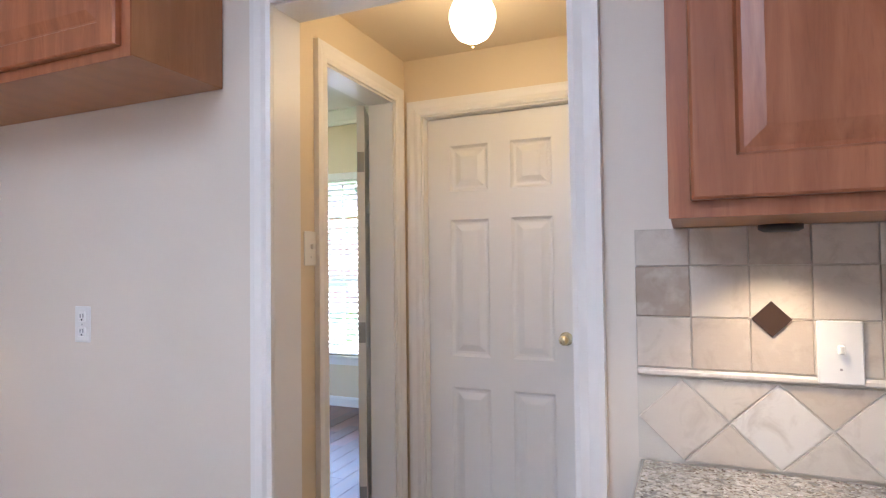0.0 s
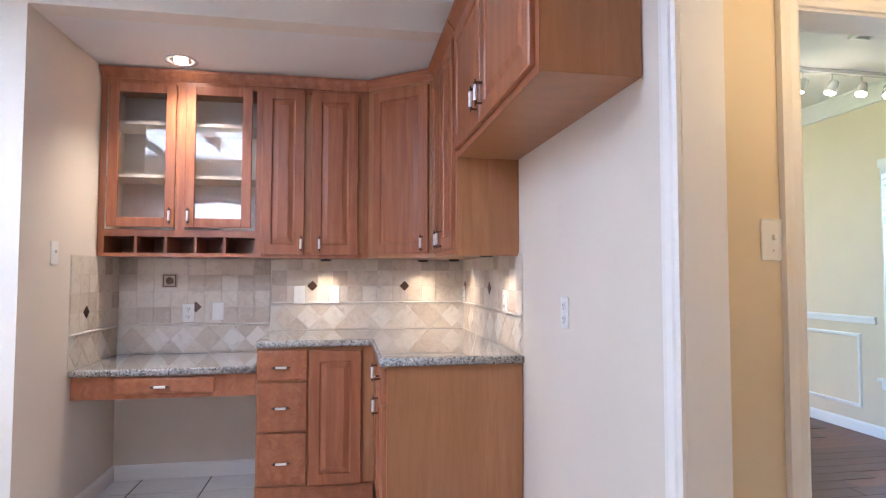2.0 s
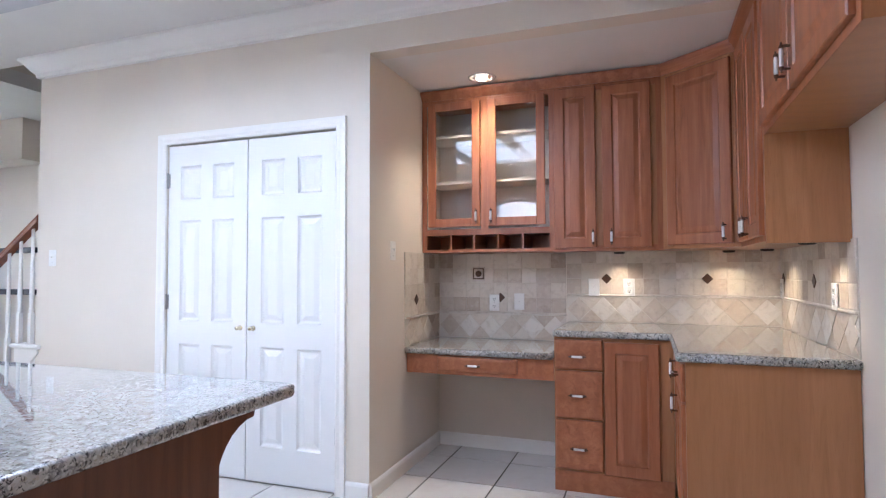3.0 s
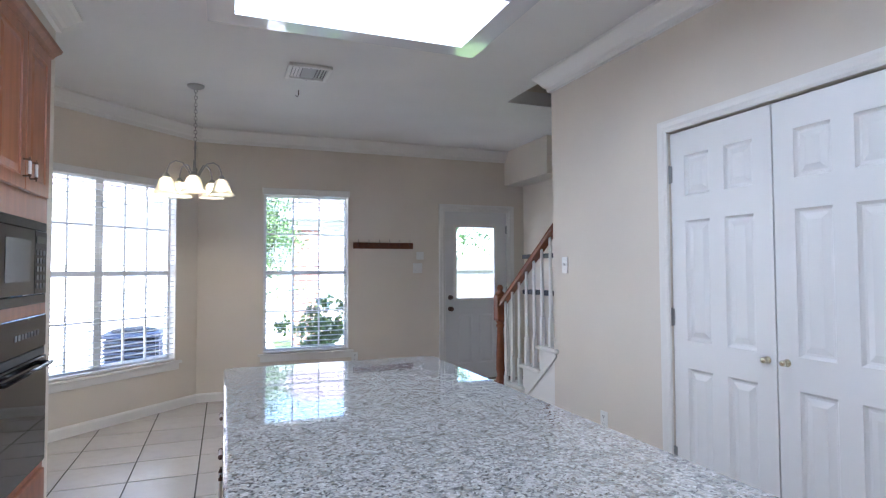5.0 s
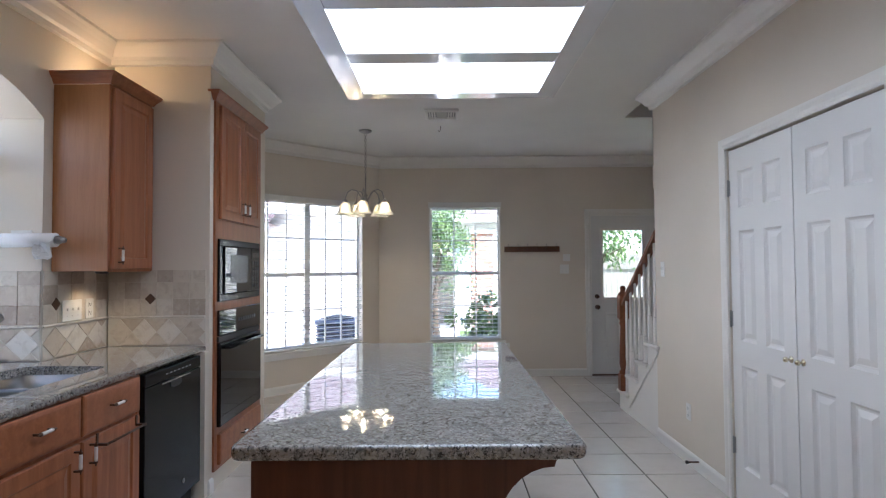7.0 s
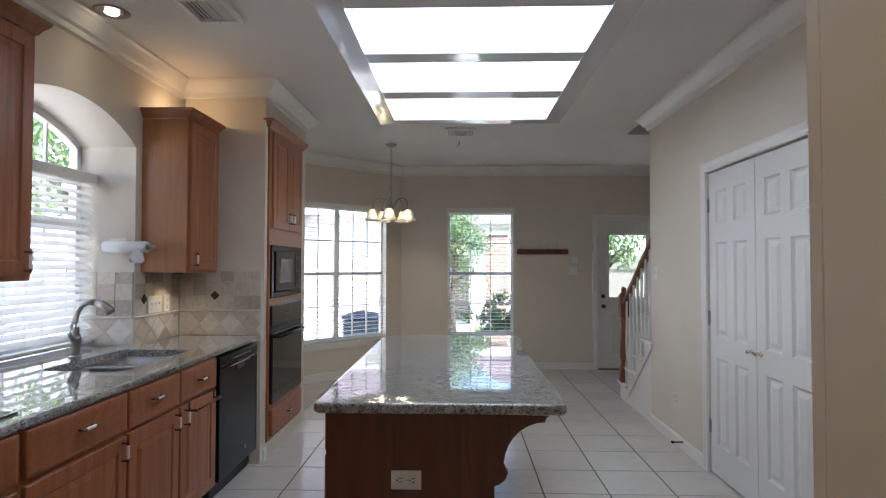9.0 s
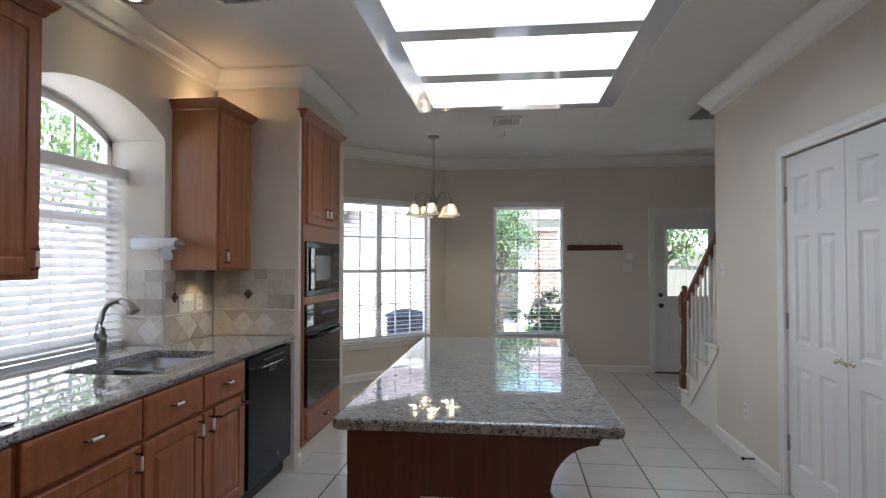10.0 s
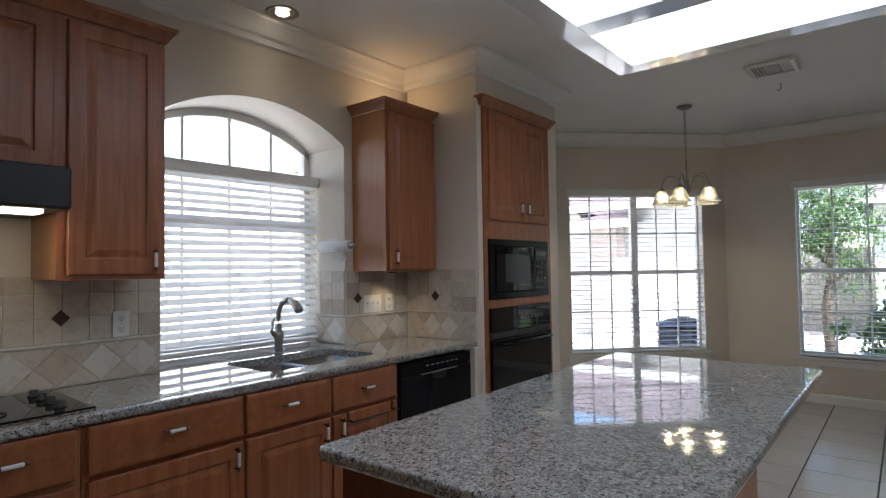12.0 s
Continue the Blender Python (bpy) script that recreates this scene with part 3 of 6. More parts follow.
half = (2.745 - 1.50) / 2
door_leaf("door_1", W_PANTRY @ Matrix.Translation((UP(-2.745) + 0.004, 0.010, 0.012)), half - 0.009, 2.046, "white painted six-panel pantry door with brass knob", half - 0.05, brass, -0.004)
door_leaf("door_2", W_PANTRY @ Matrix.Translation((UP(-2.745) + half + 0.004, 0.010, 0.012)), half - 0.009, 2.046, "white painted six-panel pantry door, closed beside its pair", 0.045, brass, half)
# black sheet close behind the doors, standing in for pantry shade in their gaps
solid("pantry_gap_shade", boxes((P - 0.125, P - 0.121, -2.75, -1.49, 0, 2.08)), dark_plastic, kind="structure")
door_leaf("door_3", W_HE @ Matrix.Translation((0.095, 0.045, 0.012)), 0.675, 1.955, "white six-panel closet door with brass knob, closed", 0.615, brass, None, 0.985)
open_leaf = basis((HALL_W - 0.143, 1.885, 0.012), (-0.40, 0.9165, 0), (-0.9165, -0.40, 0))
d4 = door_leaf("door_4", open_leaf, 0.52, 2.015, "white six-panel door standing open to the dining room", 0.48, brass)
for _z in (0.28, 1.0, 1.76):
    part("hinge", boxes((-0.003, 0.0, 0.002, 0.034, _z - 0.045, _z + 0.045)), hinge_metal, d4, m=open_leaf)

# back door with a half-height window
bd = thing("door_5", (-3.36, F, 0), "white back door with window and dark knobs, closed", "door", kind="structure")
_m = W_FAR @ Matrix.Translation((UF(-2.951), 0.03, 0.014))
_w = 0.818
bm = bmesh.new()
gx0, gx1, gz0, gz1 = 0.135, 0.66, 0.955, 1.83
for x0, x1, z0, z1 in ((0, gx0, 0, 2.02), (gx1, _w, 0, 2.02), (gx0, gx1, gz1, 2.02), (gx0, gx1, 0.80, gz0), (gx0, gx1, 0, 0.16)):
    box(bm, x0, x1, 0, 0.04, z0, z1)
for x0, x1 in ((gx0, 0.38), (0.415, gx1)):
    panel_face(bm, x0, x1, 0.16, 0.80, [(0, 0), (0.03, 0), (0.036, -0.006), (0.045, -0.008), (0.07, -0.002)])
box(bm, 0.38, 0.415, 0, 0.04, 0.16, 0.80)
part("slab", bm, back_door_paint, bd, m=_m)
part("glazing_frame", boxes((gx0 - 0.02, gx0 + 0.012, -0.012, 0.0, gz0 - 0.02, gz1 + 0.02), (gx1 - 0.012, gx1 + 0.02, -0.012, 0.0, gz0 - 0.02, gz1 + 0.02), (gx0, gx1, -0.012, 0, gz1 - 0.012, gz1 + 0.02), (gx0, gx1, -0.012, 0, gz0 - 0.02, gz0 + 0.012)), trim_paint, bd, m=_m)
_p = part("pane", boxes((gx0, gx1, 0.018, 0.022, gz0, gz1)), clear_glass, bd, m=_m)
_p.visible_shadow = False
knob(bd, _m @ Matrix.Translation((0.065, 0, 0.98)), bronze, 0.02, "deadbolt")
knob(bd, _m @ Matrix.Translation((0.065, 0, 0.845)), bronze, 0.028)
hinges(bd, _m, _w + 0.004, (0.3, 1.05, 1.8))
solid("door_threshold", boxes((-3.79, -2.93, F - 0.12, F + 0.005, -0.004, 0.014)), bronze, kind="structure")

# ---- windows ----
SLAT = {}


def slat_mesh(w, deep=0.05, tilt=8):
    key = (round(w, 3), tilt)
    if key not in SLAT:
        bm = bmesh.new()
        n = 4
        rows = []
        for k in range(n + 1):
            y = -deep / 2 + deep * k / n
            z = 0.0025 * (1 - (2 * k / n - 1) ** 2)
            rows.append([(y, z + 0.001), (y, z - 0.001)])
        vs = [[[bm.verts.new((x, y, z)) for y, z in r] for r in rows] for x in (-w / 2, w / 2)]
        for k in range(n):
            bm.faces.new((vs[0][k][0], vs[1][k][0], vs[1][k + 1][0], vs[0][k + 1][0]))
            bm.faces.new((vs[0][k][1], vs[0][k + 1][1], vs[1][k + 1][1], vs[1][k][1]))
        for k in (0, n):
            bm.faces.new((vs[0][k][0], vs[0][k][1], vs[1][k][1], vs[1][k][0]))
        bm.transform(Matrix.Rotation(radians(tilt), 4, "X"))
        bmesh.ops.recalc_face_normals(bm, faces=bm.faces)
        SLAT[key] = mesh_of(bm, slat_white, "slat")
    return SLAT[key]


def blinds(m, w, z0, z1, y, pitch, label, tilt=8, valance=0.07):
    """Slatted blinds in a window's own place: x from 0 to w, y away from the room."""
    t = thing("window_blinds", (m @ Matrix.Translation((w / 2, y, z0))).translation, label, "blinds")
    part("valance", boxes((-0.012, w + 0.012, y - 0.04, y - 0.028, z1 - valance, z1), (-0.012, 0.0, y - 0.028, y + 0.03, z1 - valance, z1), (w, w + 0.012, y - 0.028, y + 0.03, z1 - valance, z1), bevel=0.004), trim_paint, t, m=m)
    part("head_rail", boxes((0.004, w - 0.004, y - 0.026, y + 0.026, z1 - 0.05, z1 - 0.004)), trim_paint, t, m=m)
    part("bottom_rail", boxes((0.004, w - 0.004, y - 0.026, y + 0.026, z0, z0 + 0.018), bevel=0.003), trim_paint, t, m=m)
    me = slat_mesh(w - 0.012, 0.05, tilt)
    n = int((z1 - 0.06 - z0 - 0.03) / pitch)
    for k in range(n):
        piece("slat", me, t, m @ Matrix.Translation((w / 2, y, z0 + 0.035 + pitch * (k + 0.5))))
    for f in (0.12, 0.5, 0.88):
        part("cord", boxes((w * f - 0.001, w * f + 0.001, y - 0.027, y - 0.025, z0 + 0.01, z1 - 0.05), (w * f - 0.001, w * f + 0.001, y + 0.025, y + 0.027, z0 + 0.01, z1 - 0.05)), plastic, t, m=m)
    return t


def window(name, m, w, z0, z1, deep, label, units=1, cols=3, rows=2, frame_y=0.08):
    """A sash window in its own place: x from 0 to w; divided panes, a sill and an apron."""
    t = thing(name, (m @ Matrix.Translation((w / 2, 0, z0))).translation, label, "window", kind="structure")
    y0, y1 = frame_y, frame_y + 0.05
    bm = bmesh.new()
    box(bm, 0, 0.035, y0, y1, z0, z1)
    box(bm, w - 0.035, w, y0, y1, z0, z1)
    box(bm, 0.035, w - 0.035, y0, y1, z1 - 0.035, z1)
    box(bm, 0.035, w - 0.035, y0, y1, z0, z0 + 0.04)
    uw = (w - 0.07) / units
    for u in range(1, units):
        box(bm, 0.035 + uw * u - 0.035, 0.035 + uw * u + 0.035, y0 - 0.01, y1, z0 + 0.04, z1 - 0.035)
    part("window_frame", bm, trim_paint, t, m=m)
    zm = (z0 + z1) / 2
    for u in range(units):
        a = 0.035 + uw * u + (0.035 if u else 0)
        b = 0.035 + uw * (u + 1) - (0.035 if u < units - 1 else 0)
        part("meeting_rail", boxes((a, b, y0 - 0.005, y1 - 0.005, zm - 0.022, zm + 0.022), bevel=0.003), trim_paint, t, m=m)
        for (c, d) in ((z0 + 0.04, zm - 0.022), (zm + 0.022, z1 - 0.035)):
            bars = bmesh.new()
            for k in range(1, cols):
                x = a + (b - a) * k / cols
                box(bars, x - 0.008, x + 0.008, y0 + 0.012, y0 + 0.03, c, d)
            for k in range(1, rows):
                z = c + (d - c) * k / rows
                box(bars, a, b, y0 + 0.014, y0 + 0.028, z - 0.008, z + 0.008)
            part("glazing_bars", bars, trim_paint, t, m=m)
            p = part("pane", boxes((a, b, y0 + 0.019, y0 + 0.023, c, d)), clear_glass, t, m=m)
            p.visible_shadow = False
    part("window_sill", boxes((-0.05, w + 0.05, -0.035, frame_y, z0 - 0.025, z0 + 0.0), bevel=0.006, segs=2), trim_paint, t, m=m)
    part("apron", boxes((-0.03, w + 0.03, -0.014, -0.001, z0 - 0.085, z0 - 0.026), bevel=0.003), trim_paint, t, m=m)
    part("reveal", boxes((0.001, 0.012, 0.0, frame_y, z0, z1), (w - 0.012, w - 0.001, 0.0, frame_y, z0, z1), (0.012, w - 0.012, 0.0, frame_y, z1 - 0.012, z1 - 0.001)), trim_paint, t, m=m)
    return t


wm = W_FAR @ Matrix.Translation((0.640, 0, 0))
window("window_1", wm, 0.908, 0.45, 2.15, 0.16, "white double-hung window with divided panes", 1, 3, 2)
blinds(wm, 0.908, 0.455, 2.205, 0.03, 0.050, "white slatted blinds lowered over a double-hung window", 2)
bmx = W_BAY @ Matrix.Translation((BAY_HOLE[0], 0, 0))
bw = BAY_HOLE[1] - BAY_HOLE[0]
window("window_2", bmx, bw, 0.46, 2.15, 0.16, "white twin window with divided panes in the bay", 2, 3, 2)
blinds(bmx, bw, 0.465, 2.19, 0.03, 0.050, "white slatted blinds lowered over the twin bay window", 2)
dm = W_DIN @ Matrix.Translation((DIN_HOLE[0], 0, 0))
window("window_3", dm, 0.90, 0.47, 2.15, 0.16, "white dining room window with divided panes", 1, 3, 2)
blinds(dm, 0.90, 0.475, 2.19, 0.03, 0.050, "white slatted blinds in the dining room window", 34)

# arched window over the sink
aw = SINK_HOLE[1] - SINK_HOLE[0]
am = W_SINK @ Matrix.Translation((SINK_HOLE[0], 0, 0))
aw_t = thing("window_4", (S + 0.38, -1.73, TOP), "white arched window over the sink", "window", kind="structure")


def arch_z(x, drop=0.0):
    h2 = aw / 2
    r = (h2 * h2 + ARCH * ARCH) / (2 * ARCH)
    return SINK_HOLE[3] + ARCH - r + math.sqrt(max(0, (r - drop) ** 2 - (x - h2) ** 2)) if drop < r else SINK_HOLE[3]


Y0, Y1, SPRING = 0.355, 0.405, 1.955
bm = boxes((0, 0.04, Y0, Y1, TOP, SINK_HOLE[3]), (aw - 0.04, aw, Y0, Y1, TOP, SINK_HOLE[3]), (0.04, aw - 0.04, Y0, Y1, TOP, 0.96), (0.04, aw - 0.04, Y0, Y1, SPRING - 0.03, SPRING + 0.03))
n = 24
for k in range(n):
    xa, xb = aw * k / n, aw * (k + 1) / n
    q = [[bm.verts.new((x, y, z)) for x, z in ((xa, arch_z(xa) - 0.045), (xb, arch_z(xb) - 0.045), (xb, arch_z(xb) + 0.01), (xa, arch_z(xa) + 0.01))] for y in (Y0, Y1)]
    for f in ((q[0][0], q[0][1], q[0][2], q[0][3]), (q[1][3], q[1][2], q[1][1], q[1][0]), (q[0][1], q[0][0], q[1][0], q[1][1])):
        bm.faces.new(f)
part("window_frame", bm, trim_paint, aw_t, m=am)
part("meeting_rail", boxes((0.04, aw - 0.04, Y0 - 0.01, Y1 - 0.01, 1.63, 1.685), bevel=0.004), trim_paint, aw_t, m=am)
bm = bmesh.new()
for k in range(1, 4):
    x = aw * k / 4
    box(bm, x - 0.008, x + 0.008, Y0 + 0.012, Y0 + 0.03, SPRING + 0.03, arch_z(x) - 0.03)
    box(bm, x - 0.006, x + 0.006, Y0 + 0.012, Y0 + 0.03, 1.685, SPRING - 0.03)
    box(bm, x - 0.006, x + 0.006, Y0 + 0.012, Y0 + 0.03, 0.96, 1.63)
part("glazing_bars", bm, trim_paint, aw_t, m=am)
for z0, z1 in ((0.96, 1.63), (1.685, SPRING - 0.03), (SPRING + 0.03, 2.17)):
    p = part("pane", boxes((0.04, aw - 0.04, Y0 + 0.019, Y0 + 0.023, z0, z1)), clear_glass, aw_t, m=am)
    p.visible_shadow = False
bm = bmesh.new()
for k in range(n):
    xa, xb = 0.03 + (aw - 0.06) * k / n, 0.03 + (aw - 0.06) * (k + 1) / n
    bm.faces.new([bm.verts.new((x, Y0 + 0.021, z)) for x, z in ((xa, 2.171), (xb, 2.171), (xb, arch_z(xb) - 0.03), (xa, arch_z(xa) - 0.03))])
p = part("pane", bm, clear_glass, aw_t, m=am)
p.visible_shadow = False
blinds(am @ Matrix.Translation((0.012, 0, 0)), aw - 0.024, 0.935, 1.992, 0.28, 0.046, "white wide-slat blinds over the sink window, half open", 36, 0.065)

# ---- kitchen run by the sink ----
FX = 0.41          # face of the base cabinets
FACE_S = basis((FX, D, 0), SOUTH, EAST)      # u = D - y
US = lambda y: D - y


def base_unit(name, face, u0, u1, deep, label, fronts, group="base cabinets", z1=0.87, hollow=False):
    """A base cabinet: carcass, face frame, toe board and its fronts."""
    t = thing(name, (face @ Matrix.Translation(((u0 + u1) / 2, deep / 2, 0))).translation, label, "cabinet", group)
    part("body", boxes((u0 + 0.001, u1 - 0.001, 0.002, deep, 0.10, 0.66 if hollow else z1)), oak_veneer, t, m=face)
    if hollow:
        part("face_frame", boxes((u0 + 0.001, u1 - 0.001, 0.002, 0.022, 0.66, z1)), oak_z, t, m=face)
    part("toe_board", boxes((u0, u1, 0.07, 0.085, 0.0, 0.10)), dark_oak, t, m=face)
    for f in fronts:
        front(t, face, *f)
    return t


def wide_pull(u, z):
    return (u, z, False)


base_unit("sink_cabinet", FACE_S, US(-0.60), US(-1.20), 0.59, "oak base cabinet with raised-panel door and drawer", [
    (US(-0.62), US(-1.187), 0.705, 0.862, "drawer_front", (US(-0.905), 0.795, False)),
    (US(-0.62), US(-1.187), 0.125, 0.675, "door", (US(-1.155), 0.62, True))], hollow=True)
base_unit("sink_cabinet", FACE_S, US(-1.20), US(-1.662), 0.59, "oak sink base cabinet with raised-panel door", [
    (US(-1.213), US(-1.65), 0.705, 0.862, "drawer_front", (US(-1.42), 0.792, False)),
    (US(-1.213), US(-1.65), 0.125, 0.675, "door", (US(-1.613), 0.62, True))], hollow=True)
towel_unit = base_unit("sink_cabinet", FACE_S, US(-1.662), US(-2.105), 0.59, "oak base cabinet with a dark towel bar", [
    (US(-1.673), US(-2.094), 0.705, 0.862, "drawer_front", (US(-1.887), 0.787, False)),
    (US(-1.673), US(-2.094), 0.125, 0.675, "door", (US(-1.712), 0.62, True))], hollow=True)
base_unit("range_cabinet", FACE_S, US(0.28), US(-0.60), 0.59, "oak base cabinet under the cooktop", [
    (US(0.02), US(-0.577), 0.705, 0.862, "drawer_front", (US(-0.40), 0.80, False)),
    (US(0.02), US(-0.285), 0.125, 0.675, "door", (US(-0.26), 0.60, True)),
    (US(-0.295), US(-0.577), 0.125, 0.675, "door", (US(-0.32), 0.60, True))])
part("filler", boxes((US(-2.105), US(-2.125), 0.0, 0.03, 0.10, 0.87)), oak_z, towel_unit, m=FACE_S)
# towel bar over the door beside the dishwasher
tb = thing("towel_bar", (FX - 0.03, -1.89, 0.66), "dark bronze towel bar hooked over a cabinet door", "towel bar")
part("bar", tube([(FX - 0.065, -1.755, 0.645), (FX - 0.065, -2.06, 0.645)], 0.005), bronze, tb)
for y in (-1.755, -2.06):
    part("hook", boxes((FX - 0.07, FX - 0.021, y - 0.006, y + 0.006, 0.64, 0.65), (FX - 0.026, FX - 0.021, y - 0.006, y + 0.006, 0.64, 0.69)), bronze, tb)

# dishwasher
dw = thing("dishwasher", (FX + 0.28, -2.48, 0), "black built-in dishwasher with pocket handle", "dishwasher")
part("body", boxes((US(-2.127), US(-2.77), 0.03, 0.58, 0.02, 0.865)), black_matt, dw, m=FACE_S)
part("door", boxes((US(-2.13), US(-2.765), -0.025, 0.03, 0.12, 0.795), bevel=0.004, segs=2), black_gloss, dw, m=FACE_S)
cp = part("control_panel", boxes((US(-2.13), US(-2.765), -0.025, 0.03, 0.797, 0.862), bevel=0.006, segs=2), black_gloss, dw, m=FACE_S)
part("handle", boxes((US(-2.29), US(-2.62), -0.031, -0.025, 0.781, 0.789), bevel=0.002), material("grey_trim", (0.42, 0.42, 0.43), 0.25, 0.9), dw, m=FACE_S)
part("pocket", boxes((US(-2.39), US(-2.52), -0.029, -0.024, 0.752, 0.779), (US(-2.41), US(-2.50), -0.029, -0.024, 0.744, 0.752), bevel=0.003), dark_plastic, dw, m=FACE_S)
for k in range(7):
    part("button", boxes((US(-2.34 - 0.045 * k), US(-2.362 - 0.045 * k), -0.0265, -0.024, 0.826, 0.832)), hinge_metal, cp, m=FACE_S)
part("toe_panel", boxes((US(-2.13), US(-2.765), 0.04, 0.055, 0.0, 0.115)), black_matt, dw, m=FACE_S)
part("badge", lathe([(0, 0), (0.014, 0), (0.014, 0.002), (0, 0.002)], 20, Matrix.Rotation(radians(90), 4, "X")), nickel, dw, m=FACE_S @ Matrix.Translation((US(-2.55), -0.025, 0.2)))
solid("wall_dishwasher_end", boxes((FX - 0.04, S, -2.86, -2.79, 0, TOP - 0.035)), wall_paint, kind="structure")

# worktop with two undermounted basins


def slab_top(name, outline, label, z=TOP, thick=0.04, holes=()):
    """A stone worktop with a rounded edge; outline anticlockwise; holes are boxes (x0, x1, y0, y1) with rounded corners."""
    bm = bmesh.new()
    prof = [(0.012, 0), (0.004, -0.003), (0.0, -0.010), (0.001, -0.018), (0.0, -0.026), (0.004, -0.036), (0.014, -thick)]
    n = len(outline)
    pts = [Vector(p) for p in outline]
    rings = []
    for inset, dz in prof:
        ring = []
        for i in range(n):
            a, b, c = pts[i - 1], pts[i], pts[(i + 1) % n]
            d0, d1 = (b - a).normalized(), (c - b).normalized()
            n0, n1 = Vector((-d0.y, d0.x)), Vector((-d1.y, d1.x))
            mit = (n0 + n1).normalized()
            mit = mit / max(0.3, mit.dot(n0))
            q = b + mit * inset
            ring.append(bm.verts.new((q.x, q.y, z + dz)))
        rings.append(ring)
    for a, b in zip(rings, rings[1:]):
        for k in range(n):
            f = bm.faces.new((a[k], b[k], b[(k + 1) % n], a[(k + 1) % n]))
            f.smooth = True
    top, low = rings[0], rings[-1]
    cut = []
    for x0, x1, y0, y1 in holes:
        r, loop = 0.06, []
        for cx, cy, a0 in ((x1 - r, y1 - r, 0), (x0 + r, y1 - r, 90), (x0 + r, y0 + r, 180), (x1 - r, y0 + r, 270)):
            for k in range(7):
                a = radians(a0 + 15 * k)
                loop.append((cx + r * math.cos(a), cy + r * math.sin(a)))
        cut.append([[bm.verts.new((x, y, z + dz)) for x, y in loop] for dz in (0, -thick)])
    for ring, level in ((top, 0), (low, 1)):
        edges = [bm.edges.get((ring[k], ring[(k + 1) % n])) for k in range(n)]
        for c in cut:
            lp = c[level]
            edges += [bm.edges.new((lp[k], lp[(k + 1) % len(lp)])) for k in range(len(lp))]
        bmesh.ops.triangle_fill(bm, use_beauty=True, use_dissolve=False, edges=edges)
    for c in cut:
        m = len(c[0])
        for k in range(m):
            bm.faces.new((c[0][k], c[0][(k + 1) % m], c[1][(k + 1) % m], c[1][k]))
    bmesh.ops.recalc_face_normals(bm, faces=bm.faces)
    return solid(name, bm, stone_top, label, "worktop")


def arc_corner(x, y, r, a0, n=5):
    return [(x + r * math.cos(radians(a0 + 90 * k / n)), y + r * math.sin(radians(a0 + 90 * k / n))) for k in range(n + 1)]


BASINS = [(0.555, 0.975, -1.755, -1.425), (0.555, 0.975, -2.125, -1.79)]
CX = 0.388
slab_top("worktop", [(CX, 0.275), (CX, -2.845), (S - 0.002, -2.845), (S - 0.002, -2.275), (S + 0.352, -2.275), (S + 0.352, -1.135), (S - 0.002, -1.135), (S - 0.002, D - 0.003), (-0.345, D - 0.003), (-0.345, 0.275)],
         "speckled beige granite worktop running past the sink", holes=[(0.555, 0.975, -2.125, -1.425)])
sink = thing("kitchen_sink", (0.7, -1.69, TOP - 0.04), "stainless steel double-bowl undermount sink", "sink")
for x0, x1, y0, y1 in BASINS:
    bm = bmesh.new()
    loops = []
    for inset, z, r in ((-0.012, TOP - 0.041, 0.07), (0.003, TOP - 0.042, 0.06), (0.008, TOP - 0.16, 0.06), (0.03, TOP - 0.20, 0.05), (0.17, TOP - 0.205, 0.01)):
        pts = []
        for cx, cy, a0 in ((x1 - inset - r, y1 - inset - r, 0), (x0 + inset + r, y1 - inset - r, 90), (x0 + inset + r, y0 + inset + r, 180), (x1 - inset - r, y0 + inset + r, 270)):
            pts += [(cx + r * math.cos(radians(a0 + 15 * k)), cy + r * math.sin(radians(a0 + 15 * k)), z) for k in range(7)]
        loops.append([bm.verts.new(p) for p in pts])
    for a, b in zip(loops, loops[1:]):
        for k in range(len(a)):
            f = bm.faces.new((a[k], a[(k + 1) % len(a)], b[(k + 1) % len(a)], b[k]))
            f.smooth = True
    bm.faces.new(loops[-1])
    bmesh.ops.recalc_face_normals(bm, faces=bm.faces)
    bowl = part("bowl", bm, steel, sink)
    part("drain", lathe([(0, 0.001), (0.04, 0.001), (0.045, 0.004), (0.045, 0)], 20), nickel, bowl, m=Matrix.Translation(((x0 + x1) / 2, (y0 + y1) / 2, TOP - 0.204)))

TX1, TY1 = 1.065, -1.83
tap = thing("tap", (TX1, TY1, TOP), "brushed nickel pull-out kitchen tap with arched spout", "tap")
part("base_ring", lathe([(0, 0), (0.031, 0), (0.031, 0.006), (0.026, 0.010), (0, 0.010)], 20), nickel, tap, m=Matrix.Translation((TX1, TY1, TOP)))
part("body", lathe([(0, 0.008), (0.024, 0.010), (0.023, 0.03), (0.026, 0.07), (0.028, 0.10), (0.025, 0.125), (0.020, 0.123), (0.017, 0.165), (0, 0.165)], 20), nickel, tap, m=Matrix.Translation((TX1, TY1, TOP)))
arc = [(0.0, 0.15), (0.004, 0.20), (-0.004, 0.245), (-0.03, 0.285), (-0.07, 0.305), (-0.115, 0.302)]
part("spout", tube([(TX1 + a, TY1, TOP + b) for a, b in arc], [0.0155, 0.0155, 0.015, 0.0155, 0.017, 0.018], 14), nickel, tap)
part("spray_head", tube([(TX1 - 0.112, TY1, TOP + 0.303), (TX1 - 0.15, TY1, TOP + 0.288), (TX1 - 0.185, TY1, TOP + 0.258), (TX1 - 0.195, TY1, TOP + 0.245)], [0.018, 0.022, 0.026, 0.024], 14), nickel, tap)
